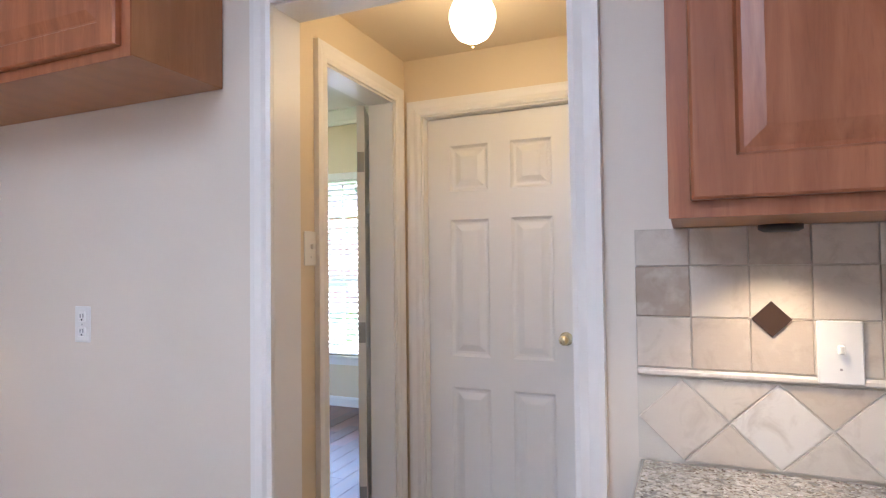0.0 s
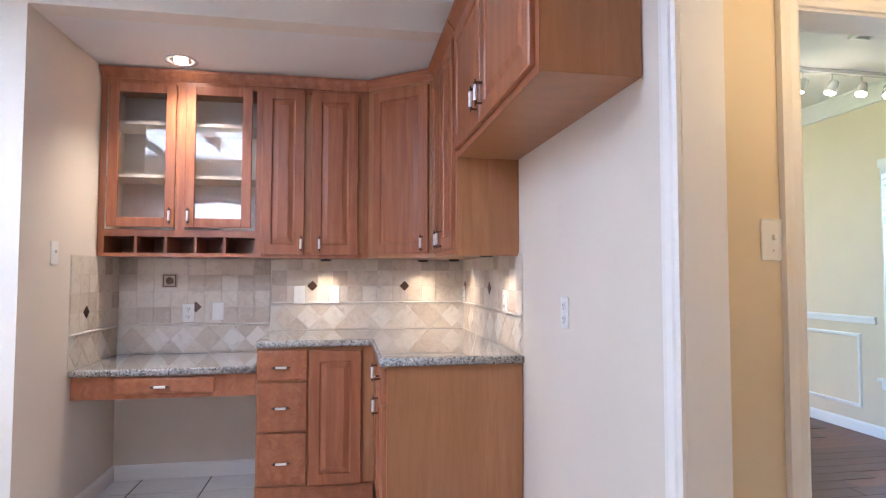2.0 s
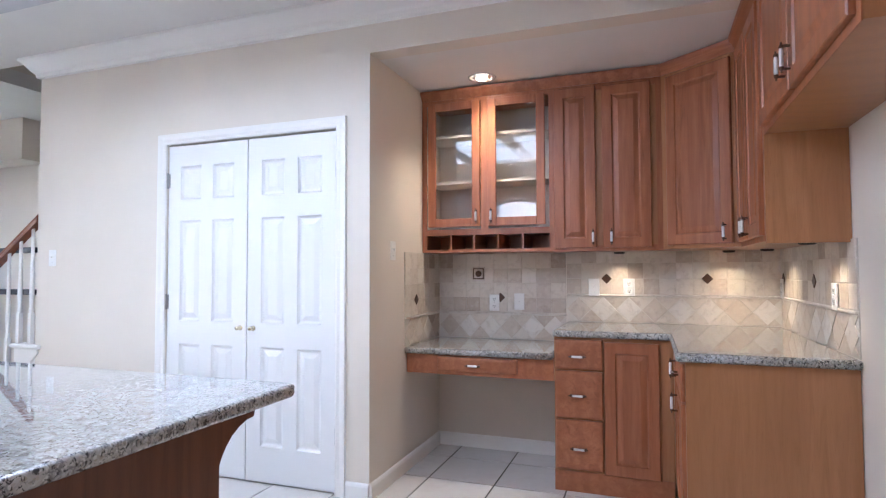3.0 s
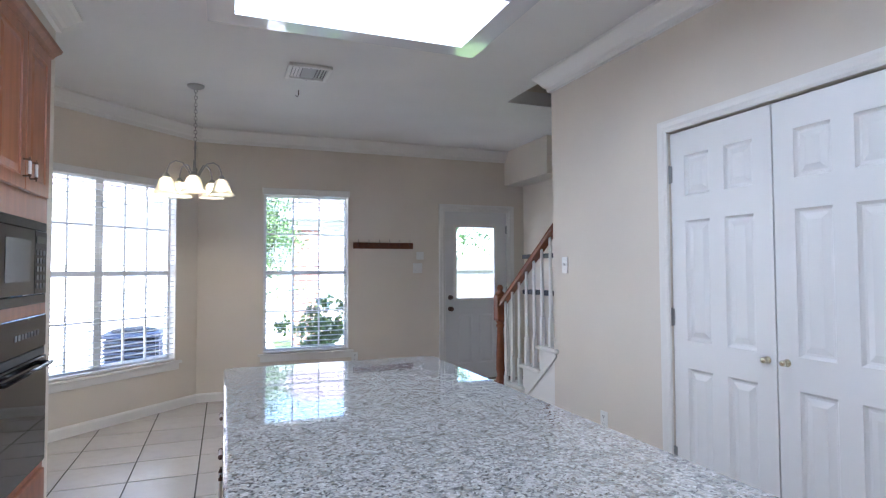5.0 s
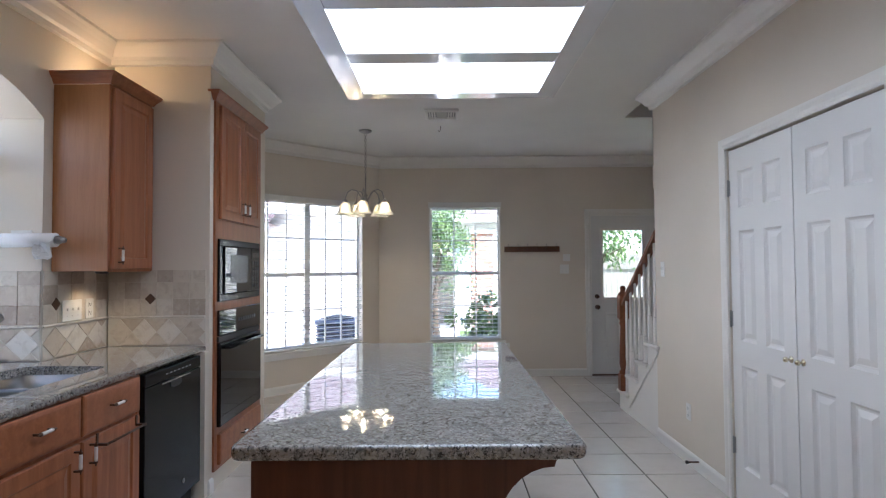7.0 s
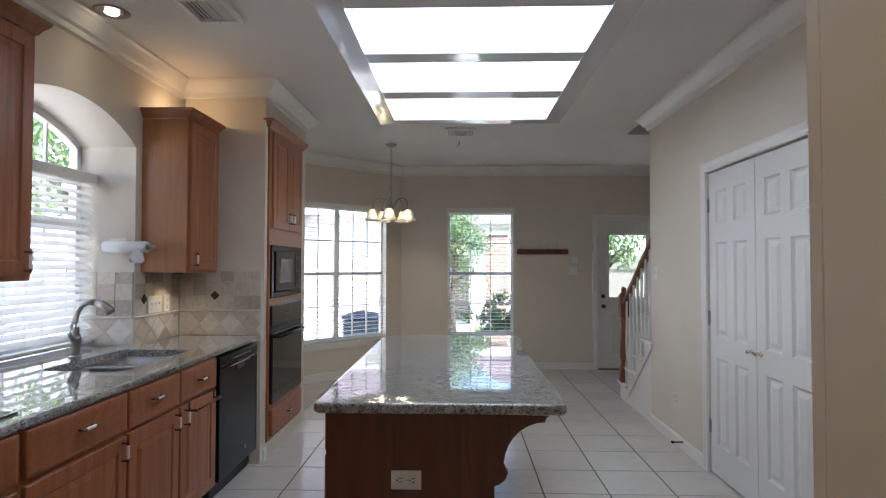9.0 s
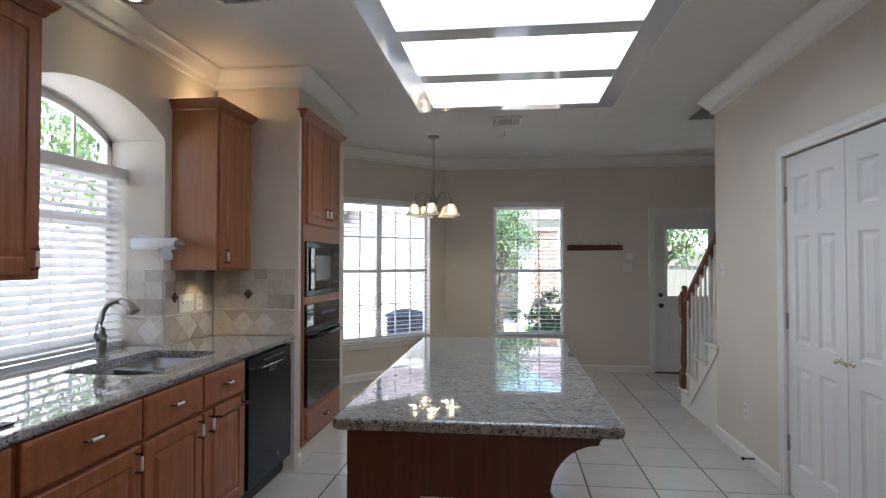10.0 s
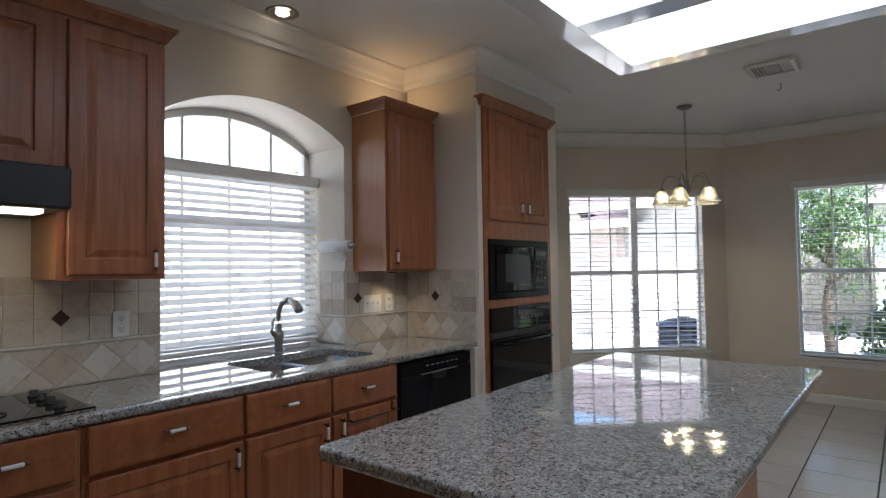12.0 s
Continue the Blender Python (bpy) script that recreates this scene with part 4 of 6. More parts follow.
part("lever", tube([(TX1, TY1 + 0.022, TOP + 0.10), (TX1, TY1 + 0.045, TOP + 0.125), (TX1 - 0.002, TY1 + 0.042, TOP + 0.165), (TX1 - 0.005, TY1 + 0.034, TOP + 0.20)], [0.014, 0.013, 0.008, 0.006], 10), nickel, tap)

part("divider", boxes((0.557, 0.973, -1.797, -1.748, TOP - 0.10, TOP - 0.036), bevel=0.012, segs=3), steel, sink)

# cooktop and hood
ct = thing("cooktop", (0.72, -0.3, TOP), "black glass electric cooktop set in the granite", "cooktop")
part("glass", boxes((0.46, 0.95, -0.665, 0.12, TOP + 0.001, TOP + 0.008), bevel=0.003), black_glass, ct)
for i, (x, y, r) in enumerate(((0.60, -0.12, 0.10), (0.82, -0.12, 0.08), (0.60, -0.36, 0.08), (0.82, -0.36, 0.10))):
    part("coil", lathe([(r - 0.012, 0.009), (r, 0.009), (r, 0.011), (r - 0.012, 0.011), (r - 0.012, 0.009)], 28), black_matt, ct, m=Matrix.Translation((x, y, TOP)))
for k in range(4):
    part("dial", lathe([(0, 0), (0.021, 0), (0.021, 0.004), (0.016, 0.006), (0.015, 0.024), (0, 0.026)], 16), black_matt, ct, m=Matrix.Translation((0.55 + 0.095 * k, -0.58, TOP + 0.008)))

# wall cabinets


def crown_strip(parent, m, u0, u1, z, deep, ends=(True, True), mat=None):
    """A small cornice along a cabinet's face and round its ends."""
    prof = [(0, 0), (0.008, 0), (0.02, 0.022), (0.04, 0.045), (0.045, 0.06), (0, 0.06)]
    path = ([(u0, deep)] if ends[0] else []) + [(u0, 0), (u1, 0)] + ([(u1, deep)] if ends[1] else [])
    bm = sweep(path, [(-s, h) for s, h in prof])
    bm.transform(Matrix.Translation((0, 0, z)))
    part("cornice", bm, mat or oak_x, parent, m=m)


def wall_unit(name, face, u0, u1, z0, z1, deep, label, doors, cornice=(True, True), group="wall cabinets"):
    t = thing(name, (face @ Matrix.Translation(((u0 + u1) / 2, deep / 2, z0))).translation, label, "cabinet", group)
    part("body", boxes((u0 + 0.001, u1 - 0.001, 0.0, deep, z0, z1), bevel=0.002), oak_veneer, t, m=face)
    part("face_frame", boxes((u0, u0 + 0.03, -0.004, 0.0, z0 - 0.004, z1), (u1 - 0.03, u1, -0.004, 0, z0 - 0.004, z1), (u0 + 0.03, u1 - 0.03, -0.004, 0, z0 - 0.004, z0 + 0.03), (u0 + 0.03, u1 - 0.03, -0.004, 0, z1 - 0.04, z1)), oak_z, t, m=face)
    fm = face @ Matrix.Translation((0, -0.004, 0))
    for d in doors:
        front(t, fm, *d)
    if cornice:
        crown_strip(t, fm, u0, u1, z1, deep, cornice, oak_y if abs(face.col[0].y) > 0.6 else oak_x)
    return t


FACE_U = basis((S - 0.30, D, 0), SOUTH, EAST)
wall_unit("wall_cabinet", FACE_U, US(-2.345), US(-2.78), 1.37, 2.37, 0.298, "oak wall cabinet with one raised-panel door, beside the window", [(US(-2.365), US(-2.76), 1.385, 2.35, "door", (US(-2.405), 1.455, True))], (True, True))
part("filler", boxes((US(-2.78), US(-2.845), 0.02, 0.05, 1.37, 2.37)), oak_z, bpy.data.objects["wall_cabinet"], m=FACE_U)
wall_unit("wall_cabinet", FACE_U, US(-0.61), US(-1.01), 1.36, 2.37, 0.298, "oak wall cabinet with one raised-panel door, beside the hood", [(US(-0.645), US(-0.985), 1.38, 2.35, "door", (US(-0.955), 1.435, True))], (False, True))
wall_unit("wall_cabinet", FACE_U, US(0.16), US(-0.61), 1.76, 2.37, 0.298, "short oak wall cabinet above the range hood", [(US(0.14), US(-0.22), 1.775, 2.35, "door", (US(-0.18), 1.83, True)), (US(-0.23), US(-0.59), 1.775, 2.35, "door", (US(-0.27), 1.83, True))], (False, False))
wall_unit("wall_cabinet", FACE_U, US(0.60), US(0.16), 1.36, 2.37, 0.298, "oak wall cabinet in the corner", [(US(0.58), US(0.18), 1.375, 2.35, "door", (US(0.22), 1.455, True))], (False, False))
hood = thing("range_hood", (S - 0.25, -0.225, 1.60), "black range hood with a lit lens, under a cabinet", "range hood")
part("body", boxes((S - 0.50, S - 0.003, -0.60, 0.155, 1.607, 1.757), bevel=0.01, segs=2), black_matt, hood)
part("light_lens", boxes((S - 0.44, S - 0.34, -0.53, -0.30, 1.595, 1.607)), glowing("hood_lens", (1.0, 0.85, 0.6), 3.0), hood)

# oven tower: plastered end with cabinet front
solid("wall_tower", wall_mesh(0.95 + 0.12, C, 0.60, [(0.055, 0.915, 0.12, 2.50)], basis((0.37, -2.85, 0), SOUTH, EAST)), wall_paint, kind="structure")
FT = basis((0.362, -2.85, 0), SOUTH, EAST)
UT = lambda y: -2.85 - y
tower = thing("oven_cabinet", (0.6, -3.33, 0.12), "tall oak cabinet built round the oven and microwave", "cabinet")
part("body", boxes((0.058, 0.072, 0.0, 0.59, 0.122, 2.498), (0.898, 0.912, 0.0, 0.59, 0.122, 2.498), (0.072, 0.898, 0.3, 0.31, 0.122, 2.498)), oak_veneer, tower, m=FT)
part("face_frame", boxes((0.05, 0.125, -0.006, 0.02, 0.12, 2.44), (0.86, 0.92, -0.006, 0.02, 0.12, 2.44), (0.125, 0.86, -0.006, 0.02, 1.568, 1.72), (0.125, 0.86, -0.006, 0.02, 2.40, 2.44), (0.125, 0.86, -0.006, 0.02, 0.12, 0.375), (0.125, 0.86, -0.006, 0.02, 1.115, 1.168)), oak_z, tower, m=FT)
fm = FT @ Matrix.Translation((0, -0.006, 0))
front(tower, fm, 0.105, 0.49, 1.70, 2.42, "door", (0.46, 1.79, True))
front(tower, fm, 0.505, 0.86, 1.70, 2.42, "door", (0.555, 1.79, True))
front(tower, fm, 0.10, 0.88, 0.155, 0.335, "drawer_front", (0.49, 0.25, False))
crown_strip(tower, fm, 0.04, 0.93, 2.44, 0.03, (True, True), oak_y)
mw = thing("microwave", (0.5, -3.34, 1.165), "black built-in microwave with glass door", "microwave")
part("body", boxes((0.128, 0.857, 0.0, 0.28, 1.168, 1.566)), black_matt, mw, m=FT)
part("trim_frame", boxes((0.085, 0.865, -0.02, 0.0, 1.170, 1.215), (0.085, 0.865, -0.02, 0.0, 1.525, 1.570), (0.085, 0.15, -0.02, 0.0, 1.215, 1.525), (0.835, 0.865, -0.02, 0.0, 1.215, 1.525), bevel=0.003), black_gloss, mw, m=FT)
part("door", boxes((0.152, 0.64, -0.03, 0.0, 1.217, 1.523), bevel=0.004), black_glass, mw, m=FT)
part("window_mesh", boxes((0.25, 0.58, -0.0315, -0.0301, 1.28, 1.47)), material("oven_mesh", (0.02, 0.02, 0.022), 0.2), mw, m=FT)
kp = part("control_panel", boxes((0.645, 0.833, -0.03, 0.0, 1.217, 1.523), bevel=0.004), black_gloss, mw, m=FT)
for r in range(5):
    for c in range(3):
        part("button", boxes((0.668 + 0.05 * c, 0.70 + 0.05 * c, -0.0318, -0.0301, 1.245 + 0.04 * r, 1.27 + 0.04 * r)), black_matt, kp, m=FT)
part("display", boxes((0.665, 0.81, -0.0318, -0.0301, 1.46, 1.495)), material("display", (0.02, 0.05, 0.05), 0.1), kp, m=FT)
ov = thing("wall_oven", (0.5, -3.34, 0.375), "black built-in wall oven with towel-rail handle", "oven")
part("body", boxes((0.128, 0.857, 0.0, 0.28, 0.378, 1.113)), black_matt, ov, m=FT)
oc = part("control_panel", boxes((0.085, 0.865, -0.025, 0.0, 0.955, 1.115), bevel=0.004), black_glass, ov, m=FT)
for k in range(8):
    part("button", boxes((0.40 + 0.045 * k, 0.43 + 0.045 * k, -0.027, -0.0251, 1.02, 1.045)), material("button_grey", (0.10, 0.10, 0.11), 0.4) if k == 0 else bpy.data.materials["button_grey"], oc, m=FT)
part("vent_strip", boxes((0.085, 0.865, -0.02, 0.0, 0.915, 0.95)), black_matt, ov, m=FT)
od = part("door", boxes((0.085, 0.865, -0.03, 0.0, 0.385, 0.91), bevel=0.005), black_glass, ov, m=FT)
part("handle", tube([(0.17, -0.03, 0.875), (0.17, -0.062, 0.875), (0.81, -0.062, 0.875), (0.81, -0.03, 0.875)], 0.011, 10), black_gloss, od, m=FT)

# right-hand counter by the doorway
FACE_R = basis((-0.32, 0.31, 0), EAST, NORTH)
base_unit("corner_cabinet", FACE_R, 0.0, 0.68, 0.59, "oak base cabinet beside the doorway", [
    (0.02, 0.66, 0.70, 0.845, "drawer_front", (0.34, 0.775, False)), (0.02, 0.335, 0.125, 0.675, "door", (0.31, 0.60, True)), (0.345, 0.66, 0.125, 0.675, "door", (0.37, 0.60, True))])
FACE_RU = basis((-0.272, D - 0.325, 0), EAST, NORTH)
wall_unit("wall_cabinet", FACE_RU, 0.0, 0.95, 1.375, 2.39, 0.323, "oak wall cabinet beside the doorway", [(0.035, 0.465, 1.40, 2.37, "door", (0.43, 1.46, True)), (0.485, 0.93, 1.40, 2.37, "door", (0.52, 1.46, True))], (True, False))

# ---- alcove ----
AX = A + 0.60                                  # face of its base cabinets
FACE_A = basis((AX, -1.26, 0), NORTH, WEST)    # u = y + 1.26
UA = lambda y: y + 1.26
base_unit("drawer_cabinet", FACE_A, UA(-0.358), UA(-0.083), 0.59, "oak base cabinet with three drawers", [
    (UA(-0.344), UA(-0.091), 0.697, 0.854, "drawer_front", (UA(-0.223), 0.765, False)),
    (UA(-0.344), UA(-0.091), 0.421, 0.677, "drawer_front", (UA(-0.223), 0.546, False), oak_y, [(0, 0.0), (0.012, 0.002), (0.02, 0.002)]),
    (UA(-0.344), UA(-0.091), 0.134, 0.401, "drawer_front", (UA(-0.217), 0.25, False), oak_y, [(0, 0.0), (0.012, 0.002), (0.02, 0.002)])])
cab = base_unit("base_cabinet", FACE_A, UA(-0.083), UA(0.285), 0.59, "oak corner base cabinet with raised-panel door", [
    (UA(-0.074), UA(0.207), 0.12, 0.845, "door", None)])
part("plinth", boxes((UA(-0.358), UA(0.28), -0.002, 0.02, 0.0, 0.115)), oak_y, cab, m=FACE_A)
PY = 0.305
FACE_P = basis((A + 0.60, PY, 0), EAST, NORTH)
pen = base_unit("peninsula_cabinet", FACE_P, 0.02, 0.735, D - PY - 0.004, "oak base cabinet closing the counter run, with veneered end", [
    (0.03, 0.27, 0.125, 0.85, "door", (0.235, 0.76, True)), (0.30, 0.70, 0.70, 0.85, "drawer_front", (0.5, 0.78, False)), (0.30, 0.70, 0.125, 0.68, "door", (0.335, 0.61, True))])
part("end_panel", boxes((0.736, 0.75, -0.004, D - PY - 0.004, 0.0, 0.868), (0.75, 0.755, -0.004, 0.03, 0.0, 0.868)), oak_veneer, pen, m=FACE_P)
CE = -2.505
slab_top("worktop", [(A + 0.004, -0.36), (-3.25, -0.36), (-3.25, 0.265), (CE, 0.265), (CE, D - 0.003), (A + 0.004, D - 0.003)][::1], "speckled granite worktop turning the corner of the alcove")
desk = thing("desk_apron", (A + 0.3, -0.8, 0.6), "oak desk apron with one shallow drawer", "desk")
part("apron", boxes((UA(ALC + 0.005), UA(-0.36), 0.0, 0.02, 0.615, 0.735)), oak_y, desk, m=FACE_A)
part("apron_back", boxes((UA(ALC + 0.005), UA(-0.36), 0.56, 0.58, 0.615, 0.735)), oak_y, desk, m=FACE_A)
front(desk, FACE_A, UA(-1.066), UA(-0.578), 0.643, 0.722, "drawer_front", (UA(-0.838), 0.68, False))
slab_top("desk_worktop", [(A + 0.004, ALC + 0.004), (-3.245, ALC + 0.004), (-3.245, -0.365), (A + 0.004, -0.365)], "speckled granite desk top set lower than the worktop", z=0.775)

FACE_AU = basis((A + 0.325, -1.26, 0), NORTH, WEST)
hutch = thing("display_cabinet", (A + 0.16, -0.83, 1.38), "oak wall cabinet with two glazed doors and cubbyholes", "cabinet", "wall cabinets")
u0, u1 = UA(ALC + 0.005), UA(-0.39)
for nm, spec in (("side_panel", (u0, u0 + 0.018, 0, 0.323, 1.375, 2.41)), ("side_panel", (u1 - 0.018, u1, 0, 0.323, 1.375, 2.41)), ("top_panel", (u0 + 0.018, u1 - 0.018, 0, 0.323, 2.39, 2.41)), ("shelf", (u0 + 0.018, u1 - 0.018, 0, 0.323, 1.495, 1.513)), ("bottom_panel", (u0 + 0.018, u1 - 0.018, 0.0, 0.323, 1.375, 1.392)), ("back_panel", (u0 + 0.018, u1 - 0.018, 0.31, 0.323, 1.392, 2.39))):
    part(nm, boxes(spec), oak_veneer, hutch, m=FACE_AU)
part("face_frame", boxes((u0, u0 + 0.035, -0.004, 0, 1.375, 2.41), (u1 - 0.03, u1, -0.004, 0, 1.375, 2.41), (u0 + 0.035, u1 - 0.03, -0.004, 0, 2.375, 2.41), (u0 + 0.035, u1 - 0.03, -0.004, 0, 1.49, 1.53), (u0 + 0.035, u1 - 0.03, -0.004, 0, 1.375, 1.395)), oak_z, hutch, m=FACE_AU)
part("lining", boxes((u0 + 0.019, u1 - 0.019, 0.300, 0.309, 1.514, 2.389), (u0 + 0.0185, u0 + 0.022, 0.03, 0.299, 1.514, 2.389), (u1 - 0.022, u1 - 0.0185, 0.03, 0.299, 1.514, 2.389)), laminate, hutch, m=FACE_AU)
for z in (1.84, 2.155):
    part("shelf", boxes((u0 + 0.02, u1 - 0.02, 0.03, 0.298, z, z + 0.018)), laminate, hutch, m=FACE_AU)
for k in range(1, 5):
    x = UA(-1.245) + 0.815 * k / 5
    part("divider", boxes((x - 0.007, x + 0.007, 0.0, 0.3, 1.392, 1.494)), oak_z, hutch, m=FACE_AU)
for a, b, px in ((UA(-1.236), UA(-0.871), UA(-0.893)), (UA(-0.817), UA(-0.443), UA(-0.792))):
    bm = boxes((a, a + 0.055, -0.024, -0.004, 1.545, 2.385), (b - 0.055, b, -0.024, -0.004, 1.545, 2.385), (a + 0.055, b - 0.055, -0.024, -0.004, 1.545, 1.60), (a + 0.055, b - 0.055, -0.024, -0.004, 2.33, 2.385), bevel=0.003)
    gd = part("door", bm, oak_z, hutch, m=FACE_AU)
    g = part("glass", boxes((a + 0.05, b - 0.05, -0.015, -0.012, 1.595, 2.335)), clear_glass, gd, m=FACE_AU)
    g.visible_shadow = False
    tagged(piece("handle", PULL, gd, FACE_AU @ Matrix.Translation((px, -0.024, 1.61)) @ UPRIGHT), "white porcelain pull with bronze ends")
part("centre_stile", boxes((UA(-0.871) + 0.002, UA(-0.817) - 0.002, -0.004, 0.0, 1.53, 2.375)), oak_z, hutch, m=FACE_AU)
crown_strip(hutch, FACE_AU, u0, u1, 2.41, 0.3, (False, False), oak_y)
wall_unit("wall_cabinet", FACE_AU, UA(-0.39), UA(0.25), 1.375, 2.41, 0.323, "oak wall cabinet with two raised-panel doors", [
    (UA(-0.382), UA(-0.136), 1.395, 2.39, "door", (UA(-0.150), 1.455, True)), (UA(-0.09), UA(0.185), 1.395, 2.385, "door", (UA(-0.042), 1.455, True))], (False, False))
# diagonal corner cabinet
pa, pb = Vector((A + 0.325, 0.25, 0)), Vector((A + 0.62, 0.625, 0))
du = (pb - pa).normalized()
dl = (pb - pa).length
FACE_DG = basis(pa, du, (-du.y, du.x, 0))
corner = thing("corner_cabinet", (A + 0.2, 0.7, 1.375), "oak corner wall cabinet with a diagonal door", "cabinet", "wall cabinets")
bm = bmesh.new()
out = [(A + 0.003, 0.25), (A + 0.325, 0.25), (A + 0.62, 0.625), (A + 0.62, D - 0.003), (A + 0.003, D - 0.003)]
lo, hi = [bm.verts.new((x, y, 1.375)) for x, y in out], [bm.verts.new((x, y, 2.41)) for x, y in out]
bm.faces.new(lo[::-1]), bm.faces.new(hi)
for k in range(5):
    bm.faces.new((lo[k], lo[(k + 1) % 5], hi[(k + 1) % 5], hi[k]))
part("body", bm, oak_veneer, corner)
front(corner, FACE_DG, 0.045, dl - 0.045, 1.40, 2.385, "door", (dl - 0.075, 1.455, True))
crown_strip(corner, FACE_DG, 0.0, dl, 2.41, 0.3, (False, False), oak_x)
FACE_FU = basis((A + 0.62, 0.625, 0), EAST, NORTH)
UFU = lambda x: x - (A + 0.62)
wall_unit("wall_cabinet", FACE_FU, 0, UFU(-2.60), 1.375, 2.41, 0.292, "oak wall cabinet with two narrow raised-panel doors", [
    (0.03, 0.32, 1.40, 2.385, "door", (0.29, 1.455, True)), (0.335, 0.635, 1.40, 2.385, "door", (0.365, 1.455, True))], (False, False))
part("end_panel", boxes((UFU(-2.60), UFU(-2.585), -0.004, 0.292, 1.36, 2.41)), oak_veneer, bpy.data.objects["wall_cabinet.006"] if "wall_cabinet.006" in bpy.data.objects else corner, m=FACE_FU)
fc = wall_unit("fridge_cabinet", FACE_FU, UFU(-2.585), UFU(-1.442), 1.812, 2.41, 0.292, "oak wall cabinet above the empty fridge space", [
    (UFU(-2.555), UFU(-2.055), 1.84, 2.385, "door", (UFU(-2.085), 1.93, True)), (UFU(-2.035), UFU(-1.475), 1.84, 2.385, "door", (UFU(-2.005), 1.93, True))], (False, True))

# ---- island ----
isl = thing("kitchen_island", (-1.0, -1.93, 0), "oak kitchen island with panelled side and scrolled brackets", "kitchen island")
IX0, IX1, IY0, IY1 = -1.185, -0.525, -2.86, -0.925
part("body", boxes((IX0, IX1 - 0.02, IY0, IY1, 0.0, TOP - 0.04)), oak_veneer, isl)
# this end, like the brackets, is coloured darker than the rest of the island
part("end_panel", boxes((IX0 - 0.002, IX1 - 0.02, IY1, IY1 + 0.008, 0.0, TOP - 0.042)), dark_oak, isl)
part("skirting", boxes((IX0 - 0.012, IX1 - 0.02, IY1 + 0.008, IY1 + 0.02, 0.0, 0.09), (IX0 - 0.014, IX0, IY0, IY1 + 0.008, 0, 0.09)), oak_x, isl)
FACE_I = basis((IX1 - 0.02, IY0, 0), NORTH, WEST)
for k in range(4):
    a = 0.02 + 0.47 * k
    front(isl, FACE_I, a, a + 0.45, 0.70, 0.845, "drawer_front", (a + 0.225, 0.775, False))
    front(isl, FACE_I, a, a + 0.45, 0.125, 0.675, "door", (a + 0.03 if k % 2 else a + 0.42, 0.60, True))
for y in (IY1 - 0.06, -1.94, IY0 + 0.06):
    pts = [(0, 0.0), (-0.22, 0.0), (-0.225, -0.022), (-0.205, -0.036), (-0.20, -0.052)]
    pts += [(-0.20 + 0.16 * math.sin(radians(a)), -0.225 + 0.173 * math.cos(radians(a))) for a in range(12, 85, 12)]
    pts += [(-0.046, -0.225), (-0.058, -0.245), (-0.048, -0.272), (-0.025, -0.292), (0, -0.30)]
    bm = bmesh.new()
    fr = [bm.verts.new((IX0 + x, y + 0.022, TOP - 0.042 + z)) for x, z in pts]
    bk = [bm.verts.new((IX0 + x, y - 0.022, TOP - 0.042 + z)) for x, z in pts]
    bm.faces.new(fr), bm.faces.new(bk[::-1])
    for k in range(len(pts)):
        bm.faces.new((fr[k], bk[k], bk[(k + 1) % len(pts)], fr[(k + 1) % len(pts)]))
    bmesh.ops.recalc_face_normals(bm, faces=bm.faces)
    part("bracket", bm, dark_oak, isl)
tx0, tx1, ty0, ty1, tr = -1.455, -0.505, -2.905, -0.852, 0.03
slab_top("island_top", arc_corner(tx1 - tr, ty1 - tr, tr, 0) + arc_corner(tx0 + tr, ty1 - tr, tr, 90) + arc_corner(tx0 + tr, ty0 + tr, tr, 180) + arc_corner(tx1 - tr, ty0 + tr, tr, 270),
         "polished speckled granite island top with rounded corners", thick=0.042)

# ---- outlets and switches ----


def plate(m, kind, label, w=0.072, h=0.115, n=1):
    """A cover plate on the wall whose pose is m, centred on its origin."""
    name = {"outlet": "wall_outlet", "switch": "light_switch", "jack": "wall_jack"}[kind]
    t = thing(name, m.translation, label, "outlet" if kind == "outlet" else "switch", "wall plates")
    part("plate", boxes((-w / 2, w / 2, -0.006, -0.0005, -h / 2, h / 2), bevel=0.0025), plastic, t, m=m)
    for i in range(n):
        x = (i - (n - 1) / 2) * 0.046
        if kind == "outlet":
            for z in (-0.024, 0.024):
                s = part("socket", boxes((x - 0.016, x + 0.016, -0.008, -0.006, z - 0.016, z + 0.016), bevel=0.003), plastic, t, m=m)
                part("slots", boxes((x - 0.008, x - 0.005, -0.0085, -0.0079, z - 0.003, z + 0.009), (x + 0.005, x + 0.008, -0.0085, -0.0079, z - 0.003, z + 0.009), (x - 0.003, x + 0.003, -0.0085, -0.0079, z - 0.012, z - 0.006)), dark_plastic, s, m=m)
        elif kind == "switch":
            part("toggle", boxes((x - 0.005, x + 0.005, -0.018, -0.006, -0.002, 0.014), bevel=0.002), plastic, t, m=m)
        part("screw", boxes((x - 0.002, x + 0.002, -0.0068, -0.0059, -0.032, -0.028) if kind == "switch" else (x - 0.002, x + 0.002, -0.0068, -0.0059, -0.002, 0.002)), nickel, t, m=m)
    return t


def on_wall(face, u, z, off=0.0):
    return face @ Matrix.Translation((u, off, z))


